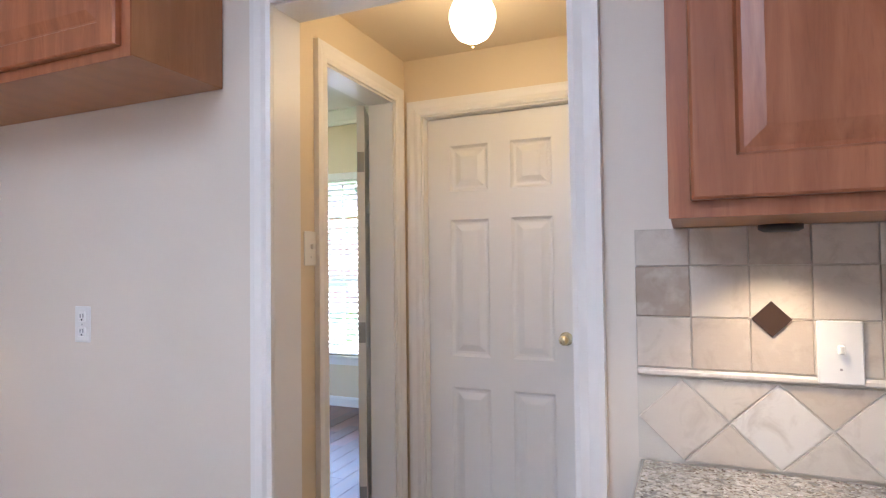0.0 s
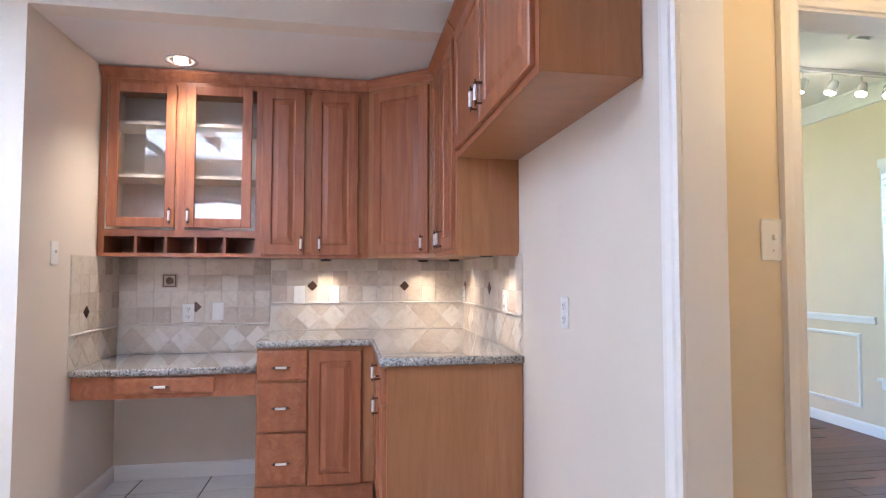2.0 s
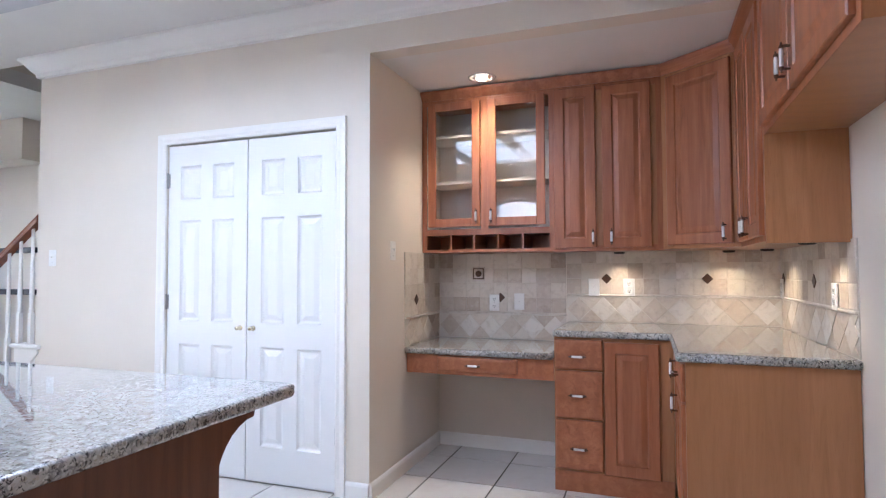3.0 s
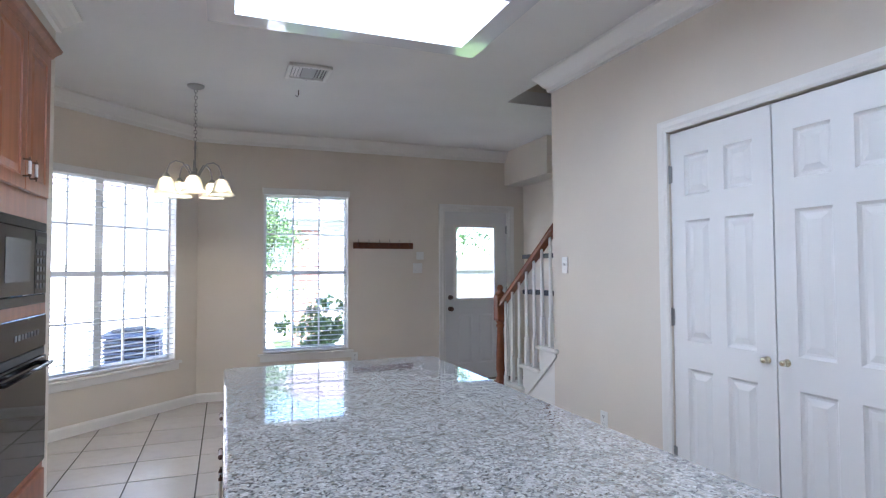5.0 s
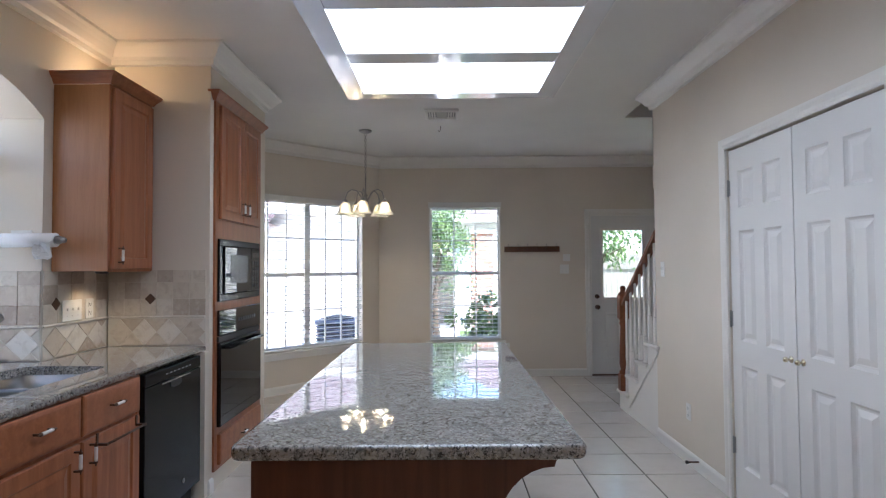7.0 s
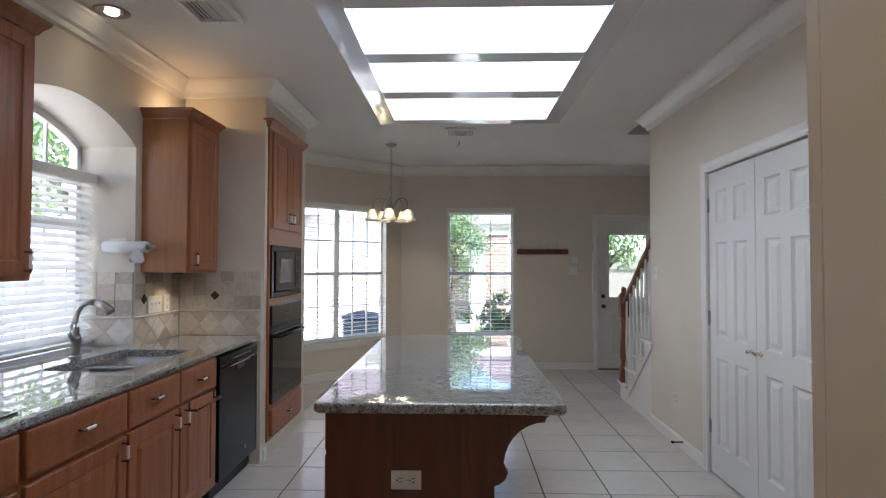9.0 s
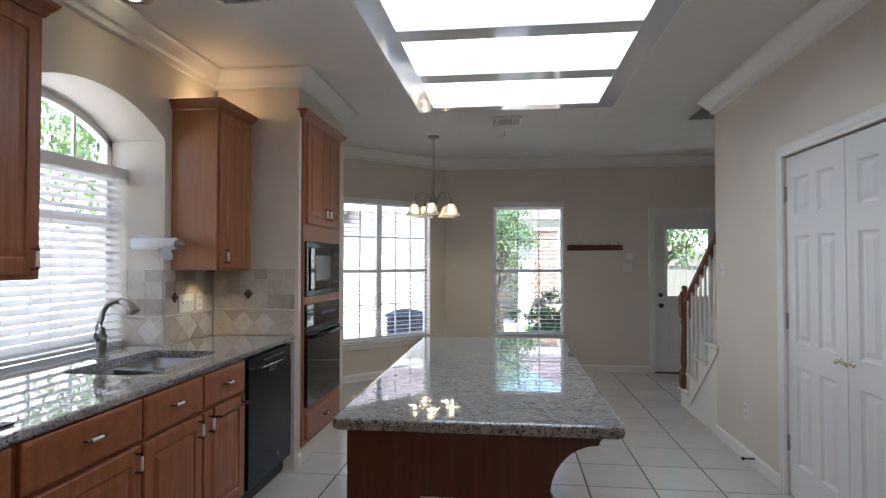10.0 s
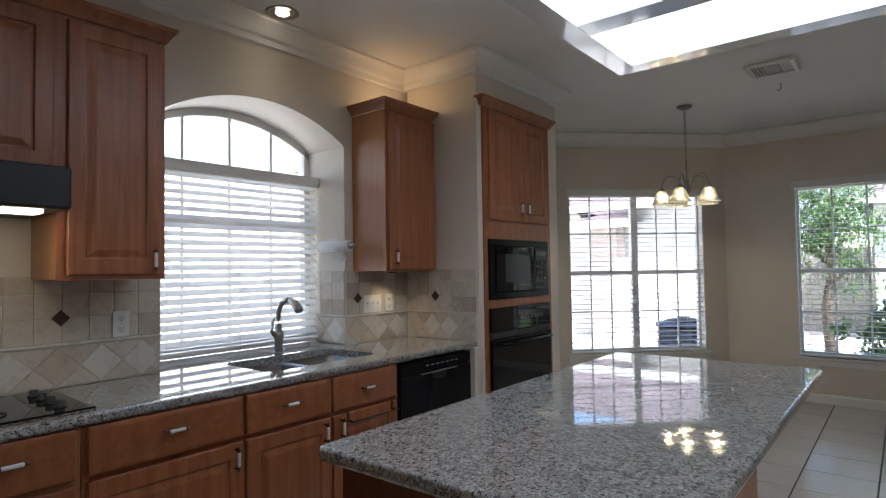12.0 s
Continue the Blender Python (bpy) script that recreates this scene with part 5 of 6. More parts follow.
TOFF = -0.012
plate(on_wall(W_DOOR, UD(-2.022), 1.132), "outlet", "white fridge outlet plate on the bare wall")
plate(on_wall(W_DOOR, UD(0.004), 1.14, TOFF), "switch", "white toggle switch plate on the tiled splashback")
plate(on_wall(W_PANTRY, UP(-3.773), 1.352), "switch", "white toggle switch plate near the stairs")
plate(on_wall(W_PANTRY, UP(-3.348), 0.36), "outlet", "white low outlet plate on the pantry wall")
plate(on_wall(W_SINK, US(-0.95), 1.155, TOFF), "outlet", "white outlet plate on the tiles beside the window")
plate(on_wall(W_SINK, US(-2.50), 1.155, TOFF), "switch", "white triple toggle switch plate under the wall cabinet", 0.165, 0.115, 3)
plate(on_wall(W_SINK, US(-2.655), 1.155, TOFF), "outlet", "white outlet plate beside a triple switch")
W_AB = basis((A, -1.26, 0), NORTH, WEST)
for y, z, k, l in ((-0.865, 1.027, "outlet", "white outlet plate above the desk"), (-0.686, 1.037, "jack", "white telephone jack plate above the desk"), (-0.18, 1.14, "switch", "white toggle switch plate on the alcove tiles"), (0.042, 1.14, "outlet", "white outlet plate on the alcove tiles")):
    plate(on_wall(W_AB, UA(y), z, TOFF), k, l)
plate(on_wall(W_DOOR, UD(-3.80), 1.14, TOFF), "outlet", "white outlet plate in the tiled corner")
plate(on_wall(W_DOOR, UD(-2.785), 1.137, TOFF), "outlet", "white outlet plate at the end of the alcove tiles")
plate(on_wall(W_HW, 1.275 - D - 0.12, 1.368), "switch", "white toggle switch plate in the hall")
plate(on_wall(W_FAR, UF(-2.63), 1.49), "switch", "small white keypad plate beside the back door", 0.09, 0.09)
plate(on_wall(W_FAR, UF(-2.60), 1.345), "switch", "white double toggle switch plate beside the back door", 0.115, 0.115, 2)
plate(on_wall(W_FAR, UF(-1.86), 0.36), "outlet", "white low outlet plate on the far wall")
plate(basis((P - 0.3, ALC, 1.375), WEST, SOUTH), "switch", "white toggle switch plate on the alcove side wall")
ip = plate(basis((-0.852, IY1 + 0.008, 0.608), WEST, SOUTH) @ Matrix.Rotation(radians(90), 4, "Y"), "outlet", "white outlet plate set sideways in the island")

# ---- ceiling fixtures ----
LX0, LX1, LY0, LY1, LZ = -1.845, -0.418, -3.28, -0.40, 2.555
fx = thing("ceiling_light_box", (-1.15, -1.8, C), "large white ceiling light box with four lit diffusers", "ceiling light")
spans = [(-3.155, -2.592), (-2.442, -1.897), (-1.76, -1.215), (-1.075, -0.525)]
bm = boxes((LX0, LX0 + 0.123, LY0, LY1, LZ, C - 0.001), (LX1 - 0.123, LX1, LY0, LY1, LZ, C - 0.001), (LX0 + 0.123, LX1 - 0.123, LY0, spans[0][0], LZ, C - 0.001), (LX0 + 0.123, LX1 - 0.123, spans[-1][1], LY1, LZ, C - 0.001))
part("frame", bm, white_gloss, fx)
for (a, b), (c, d) in zip(spans, spans[1:]):
    part("crossbar", boxes((LX0 + 0.123, LX1 - 0.123, b, c, LZ + 0.001, LZ + 0.1), bevel=0.003), white_gloss, fx)
for a, b in spans:
    part("diffuser", boxes((LX0 + 0.124, LX1 - 0.124, a, b, LZ + 0.02, LZ + 0.026)), diffuser_glow, fx)


def vent(name, x0, x1, y0, y1, label):
    """A ceiling register: a proud frame, a plain middle plate and louvres at both ends."""
    t = thing(name, ((x0 + x1) / 2, (y0 + y1) / 2, C), label, "vent")
    part("frame", boxes((x0, x0 + 0.03, y0, y1, C - 0.026, C - 0.001), (x1 - 0.03, x1, y0, y1, C - 0.026, C - 0.001), (x0 + 0.03, x1 - 0.03, y0, y0 + 0.03, C - 0.026, C - 0.001), (x0 + 0.03, x1 - 0.03, y1 - 0.03, y1, C - 0.026, C - 0.001), bevel=0.005), trim_paint, t)
    # flat grey plate; its tone stands in for the shade behind the louvres
    part("backing", boxes((x0 + 0.025, x1 - 0.025, y0 + 0.025, y1 - 0.025, C - 0.004, C - 0.001)), vent_grey, t)
    part("middle_plate", boxes((x0 + 0.105, x1 - 0.105, y0 + 0.032, y1 - 0.032, C - 0.016, C - 0.013), bevel=0.001), vent_plate, t)
    for k in range(3):
        for x, tilt in ((x0 + 0.045 + 0.022 * k, 35), (x1 - 0.045 - 0.022 * k, -35)):
            bm = boxes((-0.009, 0.009, y0 + 0.031, y1 - 0.031, -0.001, 0.001))
            bm.transform(Matrix.Translation((x, 0, C - 0.014)) @ Matrix.Rotation(radians(tilt), 4, "Y"))
            part("slat", bm, trim_paint, t)
    for y in (y0 + 0.015, y1 - 0.015):
        part("screw", lathe([(0, -0.0015), (0.004, -0.001), (0.005, 0.0), (0, 0.0)], 10), nickel, t, m=Matrix.Translation(((x0 + x1) / 2, y, C - 0.026)))


vent("ceiling_vent", -1.215, -0.91, -4.60, -4.30, "white louvred ceiling vent")
vent("ceiling_vent", 0.13, 0.39, -1.80, -1.50, "white louvred ceiling vent near the sink")
hk = thing("ceiling_hook", (-1.048, -4.92, C), "small dark plant hook screwed into the ceiling", "hook")
part("hook", tube([(-1.048, -4.92, C), (-1.048, -4.92, C - 0.04), (-1.038, -4.92, C - 0.055), (-1.023, -4.92, C - 0.045)], 0.003, 6), bronze, hk)


def downlight(x, y, z, label, power):
    t = thing("recessed_downlight", (x, y, z), label, "ceiling light", "downlights")
    part("trim_ring", lathe([(0.062, 0.0), (0.085, -0.001), (0.09, -0.004), (0.086, -0.008), (0.064, -0.006), (0.06, 0.0)], 28), nickel if z > 2.6 else white_gloss, t, m=Matrix.Translation((x, y, z)))
    part("reflector", lathe([(0, -0.001), (0.058, -0.001), (0.061, -0.003), (0.055, -0.003), (0, -0.002)], 24), nickel, t, m=Matrix.Translation((x, y, z)))
    part("bulb", lathe([(0, -0.003), (0.03, -0.004), (0.036, -0.008), (0.028, -0.014), (0, -0.018)], 24), bulb_glow, t, m=Matrix.Translation((x, y, z)))
    lamp("downlight_beam", "SPOT", look((x, y, z - 0.02), (x, y, 0)), power, (1.0, 0.78, 0.5), cone=110, radius=0.05)


downlight(0.80, -1.682, C, "recessed ceiling downlight, lit, over the sink", 0.7)
downlight(-3.385, -0.81, SOFFIT, "recessed downlight, lit, in the alcove ceiling", 6.5)


def puck(x, y, z, power=0.9):
    t = thing("cabinet_puck_light", (x, y, z), "small warm puck light under a wall cabinet", "puck light", "puck lights")
    part("housing", lathe([(0, 0), (0.034, 0), (0.034, -0.008), (0.026, -0.012), (0, -0.012)], 20), black_matt, t, m=Matrix.Translation((x, y, z - 0.004)))
    lamp("puck_beam", "SPOT", look((x, y, z - 0.018), (x, y, 0)), power, (1.0, 0.74, 0.42), cone=125, radius=0.02)


for x, y in ((A + 0.13, -0.01), (A + 0.13, 0.62), (-2.70, D - 0.13), (-3.55, D - 0.13), (-0.10, D - 0.13), (S - 0.13, -2.58)):
    puck(x, y, 1.372)
lamp("cabinet_top_glow", "POINT", Matrix.Translation((S - 0.14, -2.58, 2.46)), 0.23, (1.0, 0.70, 0.33), radius=0.03)
tl = thing("cabinet_top_light", (S - 0.14, -2.58, 2.37), "warm accent lamp standing on top of the cabinet", "lamp")
part("bulb", lathe([(0, 0), (0.015, 0), (0.02, 0.03), (0.012, 0.05), (0, 0.052)], 14), bulb_glow, tl, m=Matrix.Translation((S - 0.14, -2.58, 2.372)))

# chandelier over the breakfast nook
hx, hy = -0.285, -5.08
ch = thing("chandelier", (hx, hy, C), "brushed nickel five-arm chandelier with lit glass shades", "chandelier")
part("canopy", lathe([(0, 0), (0.065, 0), (0.062, -0.012), (0.04, -0.025), (0.012, -0.032), (0, -0.032)], 24), nickel, ch, m=Matrix.Translation((hx, hy, C - 0.001)))
z = C - 0.03
k = 0
while z > 2.32:
    bm = bmesh.new()
    ring = [(0.011 * math.cos(a), 0, 0.017 * math.sin(a) - 0.014) for a in (2 * math.pi * i / 10 for i in range(11))]
    b = tube(ring, 0.0025, 6)
    b.transform(Matrix.Translation((hx, hy, z)) @ Matrix.Rotation(radians(90 * (k % 2)), 4, "Z"))
    part("chain_link", b, nickel, ch)
    z -= 0.027
    k += 1
part("stem", lathe([(0, 0.30), (0.006, 0.30), (0.007, 0.26), (0.012, 0.25), (0.007, 0.24), (0.007, 0.10), (0.02, 0.08), (0.014, 0.06), (0.03, 0.02), (0.034, 0.0), (0.024, -0.025), (0.008, -0.04), (0.012, -0.05), (0.006, -0.065), (0, -0.068)], 18), nickel, ch, m=Matrix.Translation((hx, hy, 2.03)))
for i in range(5):
    a = radians(72 * i + 18)
    c, s = math.cos(a), math.sin(a)
    P2 = [(0.02, 2.04), (0.05, 2.10), (0.09, 2.155), (0.14, 2.165), (0.18, 2.14), (0.20, 2.09), (0.205, 2.05)]
    arm = part("arm", tube([(hx + r * c, hy + r * s, zz) for r, zz in P2], 0.0055, 8), nickel, ch)
    tx, ty = hx + 0.205 * c, hy + 0.205 * s
    part("socket_cup", lathe([(0, 0.02), (0.012, 0.02), (0.026, 0.0), (0.028, -0.012), (0, -0.012)], 16), nickel, arm, m=Matrix.Translation((tx, ty, 2.045)))
    sh = part("shade", lathe([(0.026, 0.0), (0.048, -0.02), (0.060, -0.055), (0.071, -0.09), (0.096, -0.122), (0.093, -0.123), (0.068, -0.09), (0.057, -0.055), (0.045, -0.02), (0.023, 0.0)], 22), frosted, ch, "frosted bell-shaped glass shade", m=Matrix.Translation((tx, ty, 2.035)))
    part("bulb", lathe([(0, -0.015), (0.014, -0.02), (0.022, -0.045), (0.02, -0.065), (0, -0.08)], 12), bulb_glow, sh, m=Matrix.Translation((tx, ty, 2.035)))
    lamp("shade_glow", "POINT", Matrix.Translation((tx, ty, 1.938)), 0.48, (1.0, 0.80, 0.52), radius=0.016)


# hall ceiling globe
gx, gy = -0.88, 1.45
gl = thing("hall_ceiling_light", (gx, gy, HALL_C), "lit white glass globe on a brass base", "ceiling light")
part("base", lathe([(0, 0), (0.075, 0), (0.075, -0.01), (0.055, -0.03), (0.05, -0.04), (0, -0.04)], 24), brass, gl, m=Matrix.Translation((gx, gy, HALL_C - 0.001)))
part("globe", lathe([(0.045, -0.035), (0.062, -0.055), (0.077, -0.09), (0.079, -0.115), (0.070, -0.15), (0.05, -0.178), (0.02, -0.195), (0.008, -0.198), (0, -0.2)], 28), globe_glow, gl, m=Matrix.Translation((gx, gy, HALL_C)))
part("finial", lathe([(0, -0.198), (0.008, -0.2), (0.006, -0.21), (0, -0.215)], 10), brass, gl, m=Matrix.Translation((gx, gy, HALL_C)))
lamp("hall_glow", "POINT", Matrix.Translation((gx, gy, HALL_C - 0.26)), 0.42, (1.0, 0.68, 0.29), radius=0.1)

# ---- far wall and stairs ----
ck = thing("coat_rack", (-2.19, F, 1.6), "dark wooden coat rack with six metal hooks", "coat rack")
part("board", boxes((-2.54, -1.84, F + 0.001, F + 0.02, 1.565, 1.635), bevel=0.003), dark_oak, ck)
for i in range(6):
    x = -2.49 + 0.12 * i
    part("hook", tube([(x, F + 0.02, 1.62), (x, F + 0.05, 1.60), (x, F + 0.06, 1.63), (x, F + 0.055, 1.665)], 0.004, 6), bronze, ck)

stairs = thing("staircase", (-3.4, -4.0, 0), "white staircase with open stringer rising behind the wall", "stairs", kind="structure")
RISE, GO, Y_S = 0.185, 0.262, -4.96
for i in range(9):
    y = Y_S + GO * i
    zt = RISE * (i + 1)
    x1 = P - 0.005 if i < 4 else P - 0.13
    part("riser", boxes((-3.999, x1, y + 0.02, y + 0.038, RISE * i, zt - 0.03)), trim_paint, stairs)
    part("tread", boxes((-3.999, x1 + (0.03 if i < 4 else 0), y, y + GO + 0.04, zt - 0.03, zt), bevel=0.008), trim_paint, stairs)
bm = bmesh.new()
pts = [(Y_S + 0.02, 0.0)]
for i in range(4):
    pts += [(Y_S + 0.02 + GO * i, RISE * (i + 1) - 0.03), (Y_S + 0.02 + GO * (i + 1), RISE * (i + 1) - 0.03)]
pts = [p for p in pts if p[0] <= -3.92]
pts += [(-3.935, 0.71), (-3.935, 0.0)]
fa, fb = [bm.verts.new((P - 0.004, y, z)) for y, z in pts], [bm.verts.new((P - 0.05, y, z)) for y, z in pts]
bm.faces.new(fa), bm.faces.new(fb[::-1])
for k in range(len(pts)):
    bm.faces.new((fa[k], fb[k], fb[(k + 1) % len(pts)], fa[(k + 1) % len(pts)]))
bmesh.ops.recalc_face_normals(bm, faces=bm.faces)
part("stringer", bm, trim_paint, stairs)
bm = boxes((-0.012, 0.0, 0.0, 0.95, -0.02, 0.02), bevel=0.003)
bm.transform(Matrix.Translation((P + 0.012, -4.63, 0.09)) @ Matrix.Rotation(math.atan2(0.62, 0.74), 4, "X"))
part("stringer_moulding", bm, trim_paint, stairs)
nw = thing("newel_post", (P - 0.02, -4.85, RISE), "turned reddish wooden newel post at the stair foot", "newel post")
part("foot_block", boxes((P - 0.065, P + 0.025, -4.895, -4.805, RISE, RISE + 0.16), bevel=0.006), rail_wood, nw)
part("head_block", boxes((P - 0.065, P + 0.025, -4.895, -4.805, 0.87, 1.10), bevel=0.006), rail_wood, nw)
part("turned_shaft", lathe([(0.04, 0.16), (0.045, 0.18), (0.03, 0.2), (0.042, 0.26), (0.038, 0.4), (0.028, 0.62), (0.04, 0.645), (0.03, 0.66), (0.044, 0.69)], 18), rail_wood, nw, m=Matrix.Translation((P - 0.02, -4.85, RISE)))
part("cap", lathe([(0, 0.09), (0.018, 0.085), (0.03, 0.065), (0.026, 0.045), (0.02, 0.035), (0.04, 0.02), (0.045, 0.0), (0, 0.0)], 18), rail_wood, nw, m=Matrix.Translation((P - 0.02, -4.85, 1.10)))
hr = thing("handrail", (P - 0.02, -4.4, 1.3), "reddish wooden handrail sloping up from the newel", "handrail")
bm = bmesh.new()
prof = [(-0.03, 0.0), (0.03, 0.0), (0.03, 0.02), (0.024, 0.03), (0.03, 0.045), (0.018, 0.06), (-0.018, 0.06), (-0.03, 0.045), (-0.024, 0.03), (-0.03, 0.02)]
rings = [[bm.verts.new((P - 0.02 + a, y, z + b)) for a, b in prof] for y, z in ((-4.805, 1.0), (-3.935, 1.61))]
for k in range(len(prof)):
    bm.faces.new((rings[0][k], rings[0][(k + 1) % len(prof)], rings[1][(k + 1) % len(prof)], rings[1][k]))
bm.faces.new(rings[0][::-1]), bm.faces.new(rings[1])
bmesh.ops.recalc_face_normals(bm, faces=bm.faces)
part("rail", bm, rail_wood, hr)
for i in range(7):
    y = -4.745 + 0.123 * i
    step = RISE * (int((y - Y_S) / GO) + 1)
    top = 1.0 + (y + 4.805) * 0.70
    h = top - step
    bl = thing("baluster", (P - 0.02, y, step), "white turned wooden baluster under the handrail", "baluster", "stair balusters")
    part("block", boxes((P - 0.036, P - 0.004, y - 0.016, y + 0.016, step, step + 0.22), bevel=0.002), trim_paint, bl)
    part("shaft", lathe([(0.016, 0.22), (0.012, 0.232), (0.017, 0.245), (0.011, 0.26), (0.016, 0.34), (0.012, h * 0.7), (0.011, h + 0.01), (0, h + 0.01)], 12), trim_paint, bl, m=Matrix.Translation((P - 0.02, y, step)))
for z in (1.03, 1.45):
    solid("wall_shelf", boxes((-3.998, -3.85, -6.35, -5.55, z, z + 0.05), bevel=0.004), black_matt, "dark floating shelf on the stair wall", "shelf", "stair shelves")
solid("stair_beam", boxes((-3.999, -3.74, F + 0.001, F + 1.0, 2.36, C - 0.001)), wall_paint, kind="structure")

# ---- small things ----
pt = thing("paper_towel_holder", (S + 0.12, -2.288, 1.545), "white paper towel roll on a wall holder", "paper towel")
part("wall_bracket", boxes((S + 0.05, S + 0.16, -2.279, -2.272, 1.545, 1.585), bevel=0.002), plastic, pt)
part("arm", boxes((S + 0.16, S + 0.17, -2.288, -2.18, 1.52, 1.55), bevel=0.001), plastic, pt)
part("spindle_tip", lathe([(0, -0.05), (0.012, -0.048), (0.016, -0.038), (0.012, -0.03), (0.02, -0.022), (0.022, -0.008), (0.014, 0.0), (0, 0.0)], 16, Matrix.Rotation(radians(90), 4, "Y")), nickel, pt, m=Matrix.Translation((S - 0.116, -2.215, 1.53)))
roll = lathe([(0.02, 0), (0.036, 0), (0.036, 0.27), (0.02, 0.27), (0.02, 0)], 24, Matrix.Rotation(radians(90), 4, "Y"))
part("roll", roll, paper, pt, m=Matrix.Translation((S - 0.115, -2.215, 1.53)))
bm = bmesh.new()
rows = []
for k in range(8):
    z = 1.525 - 0.012 * k
    rows.append([bm.verts.new((S - 0.115 + 0.09 * j / 5, -2.18 + 0.01 * math.sin(k * 0.7 + j), z - 0.012 * abs(math.sin(j * 1.3)))) for j in range(6)])
for a, b in zip(rows, rows[1:]):
    for j in range(5):
        bm.faces.new((a[j], a[j + 1], b[j + 1], b[j]))
bmesh.ops.solidify(bm, geom=bm.faces, thickness=0.0008)
part("loose_sheet", bm, paper, pt)
ds = thing("door_stop", (P + 0.03, -3.18, 0.07), "dark spring door stop on the baseboard", "door stop")
part("rod", tube([(P + 0.014, -3.18, 0.07), (P + 0.085, -3.18, 0.07)], 0.006, 8), bronze, ds)
part("tip", tube([(P + 0.085, -3.18, 0.07), (P + 0.10, -3.18, 0.07)], 0.011, 10), rubber, ds)

# ---- dining room ----
for x0, x1 in ((DIN_W, -3.90), (-2.88, -1.53)):
    solid("trim_chair_rail", boxes((x0, x1, DIN_N - 0.022, DIN_N - 0.001, 0.885, 0.945), (x0, x1, DIN_N - 0.032, DIN_N - 0.001, 0.92, 0.935), bevel=0.003), trim_paint, kind="structure")
for x0, x1 in ((-5.0, -4.05), (-2.75, -1.7)):
    bm = sweep([(x0, 0.2), (x1, 0.2), (x1, 0.80), (x0, 0.80)], [(0, 0), (0.008, 0.012), (0.022, 0.014), (0.03, 0)], closed=True)
    bm.transform(basis((0, DIN_N - 0.001, 0), EAST, (0, 0, 1)))
    solid("trim_wall_panel", bm, trim_paint, kind="structure")
tk = thing("track_light", (-3.58, 3.8, C), "white ceiling track with swivelling spot heads", "track light")
part("track", boxes((-3.60, -3.56, 3.25, 4.15, C - 0.03, C - 0.001), bevel=0.003), white_gloss, tk)
for k, y in enumerate((3.35, 3.6, 3.85, 4.08)):
    part("stem", boxes((-3.585, -3.575, y - 0.005, y + 0.005, C - 0.10, C - 0.03)), white_gloss, tk)
    hd = part("spot_head", lathe([(0, 0.05), (0.03, 0.045), (0.036, 0.0), (0.042, -0.05), (0.04, -0.052), (0.03, -0.03), (0, -0.03)], 18), white_gloss, tk, m=look((-3.58, y, C - 0.13), (-3.9 + 0.3 * k, y - 0.6, 1.3)) )
    part("bulb", lathe([(0, -0.04), (0.034, -0.045), (0.03, -0.03), (0, -0.03)], 16), bulb_glow, hd, m=look((-3.58, y, C - 0.13), (-3.9 + 0.3 * k, y - 0.6, 1.3)))
lamp("track_glow", "POINT", Matrix.Translation((-3.55, 3.5, C - 0.35)), 0.28, (1.0, 0.80, 0.50), radius=0.1)
vent("ceiling_vent", -3.05, -2.75, 3.2, 3.35, "white ceiling vent in the dining room")

# ---- splashbacks ----
Q = 0.102
ROW0 = 1.092
TILE_M = {}


def flat_tile(shape, mat, key):
    """A tile from an outline (u, z) in the wall's plane, 8 mm thick with eased edges, its back at y = 0."""
    if key in TILE_M:
        return TILE_M[key]
    bm = bmesh.new()
    cx, cz = sum(p[0] for p in shape) / len(shape), sum(p[1] for p in shape) / len(shape)
    n = len(shape)
    back = [bm.verts.new((u, 0, z)) for u, z in shape]
    mid = [bm.verts.new((u, -0.003, z)) for u, z in shape]
    face = [bm.verts.new((cx + (u - cx) * 0.98, -0.0042, cz + (z - cz) * 0.975)) for u, z in shape]
    for a, b in ((back, mid), (mid, face)):
        for k in range(n):
            bm.faces.new((a[k], a[(k + 1) % n], b[(k + 1) % n], b[k]))
    bm.faces.new(face)
    bmesh.ops.recalc_face_normals(bm, faces=bm.faces)
    TILE_M[key] = mesh_of(bm, mat, "tile")
    return TILE_M[key]


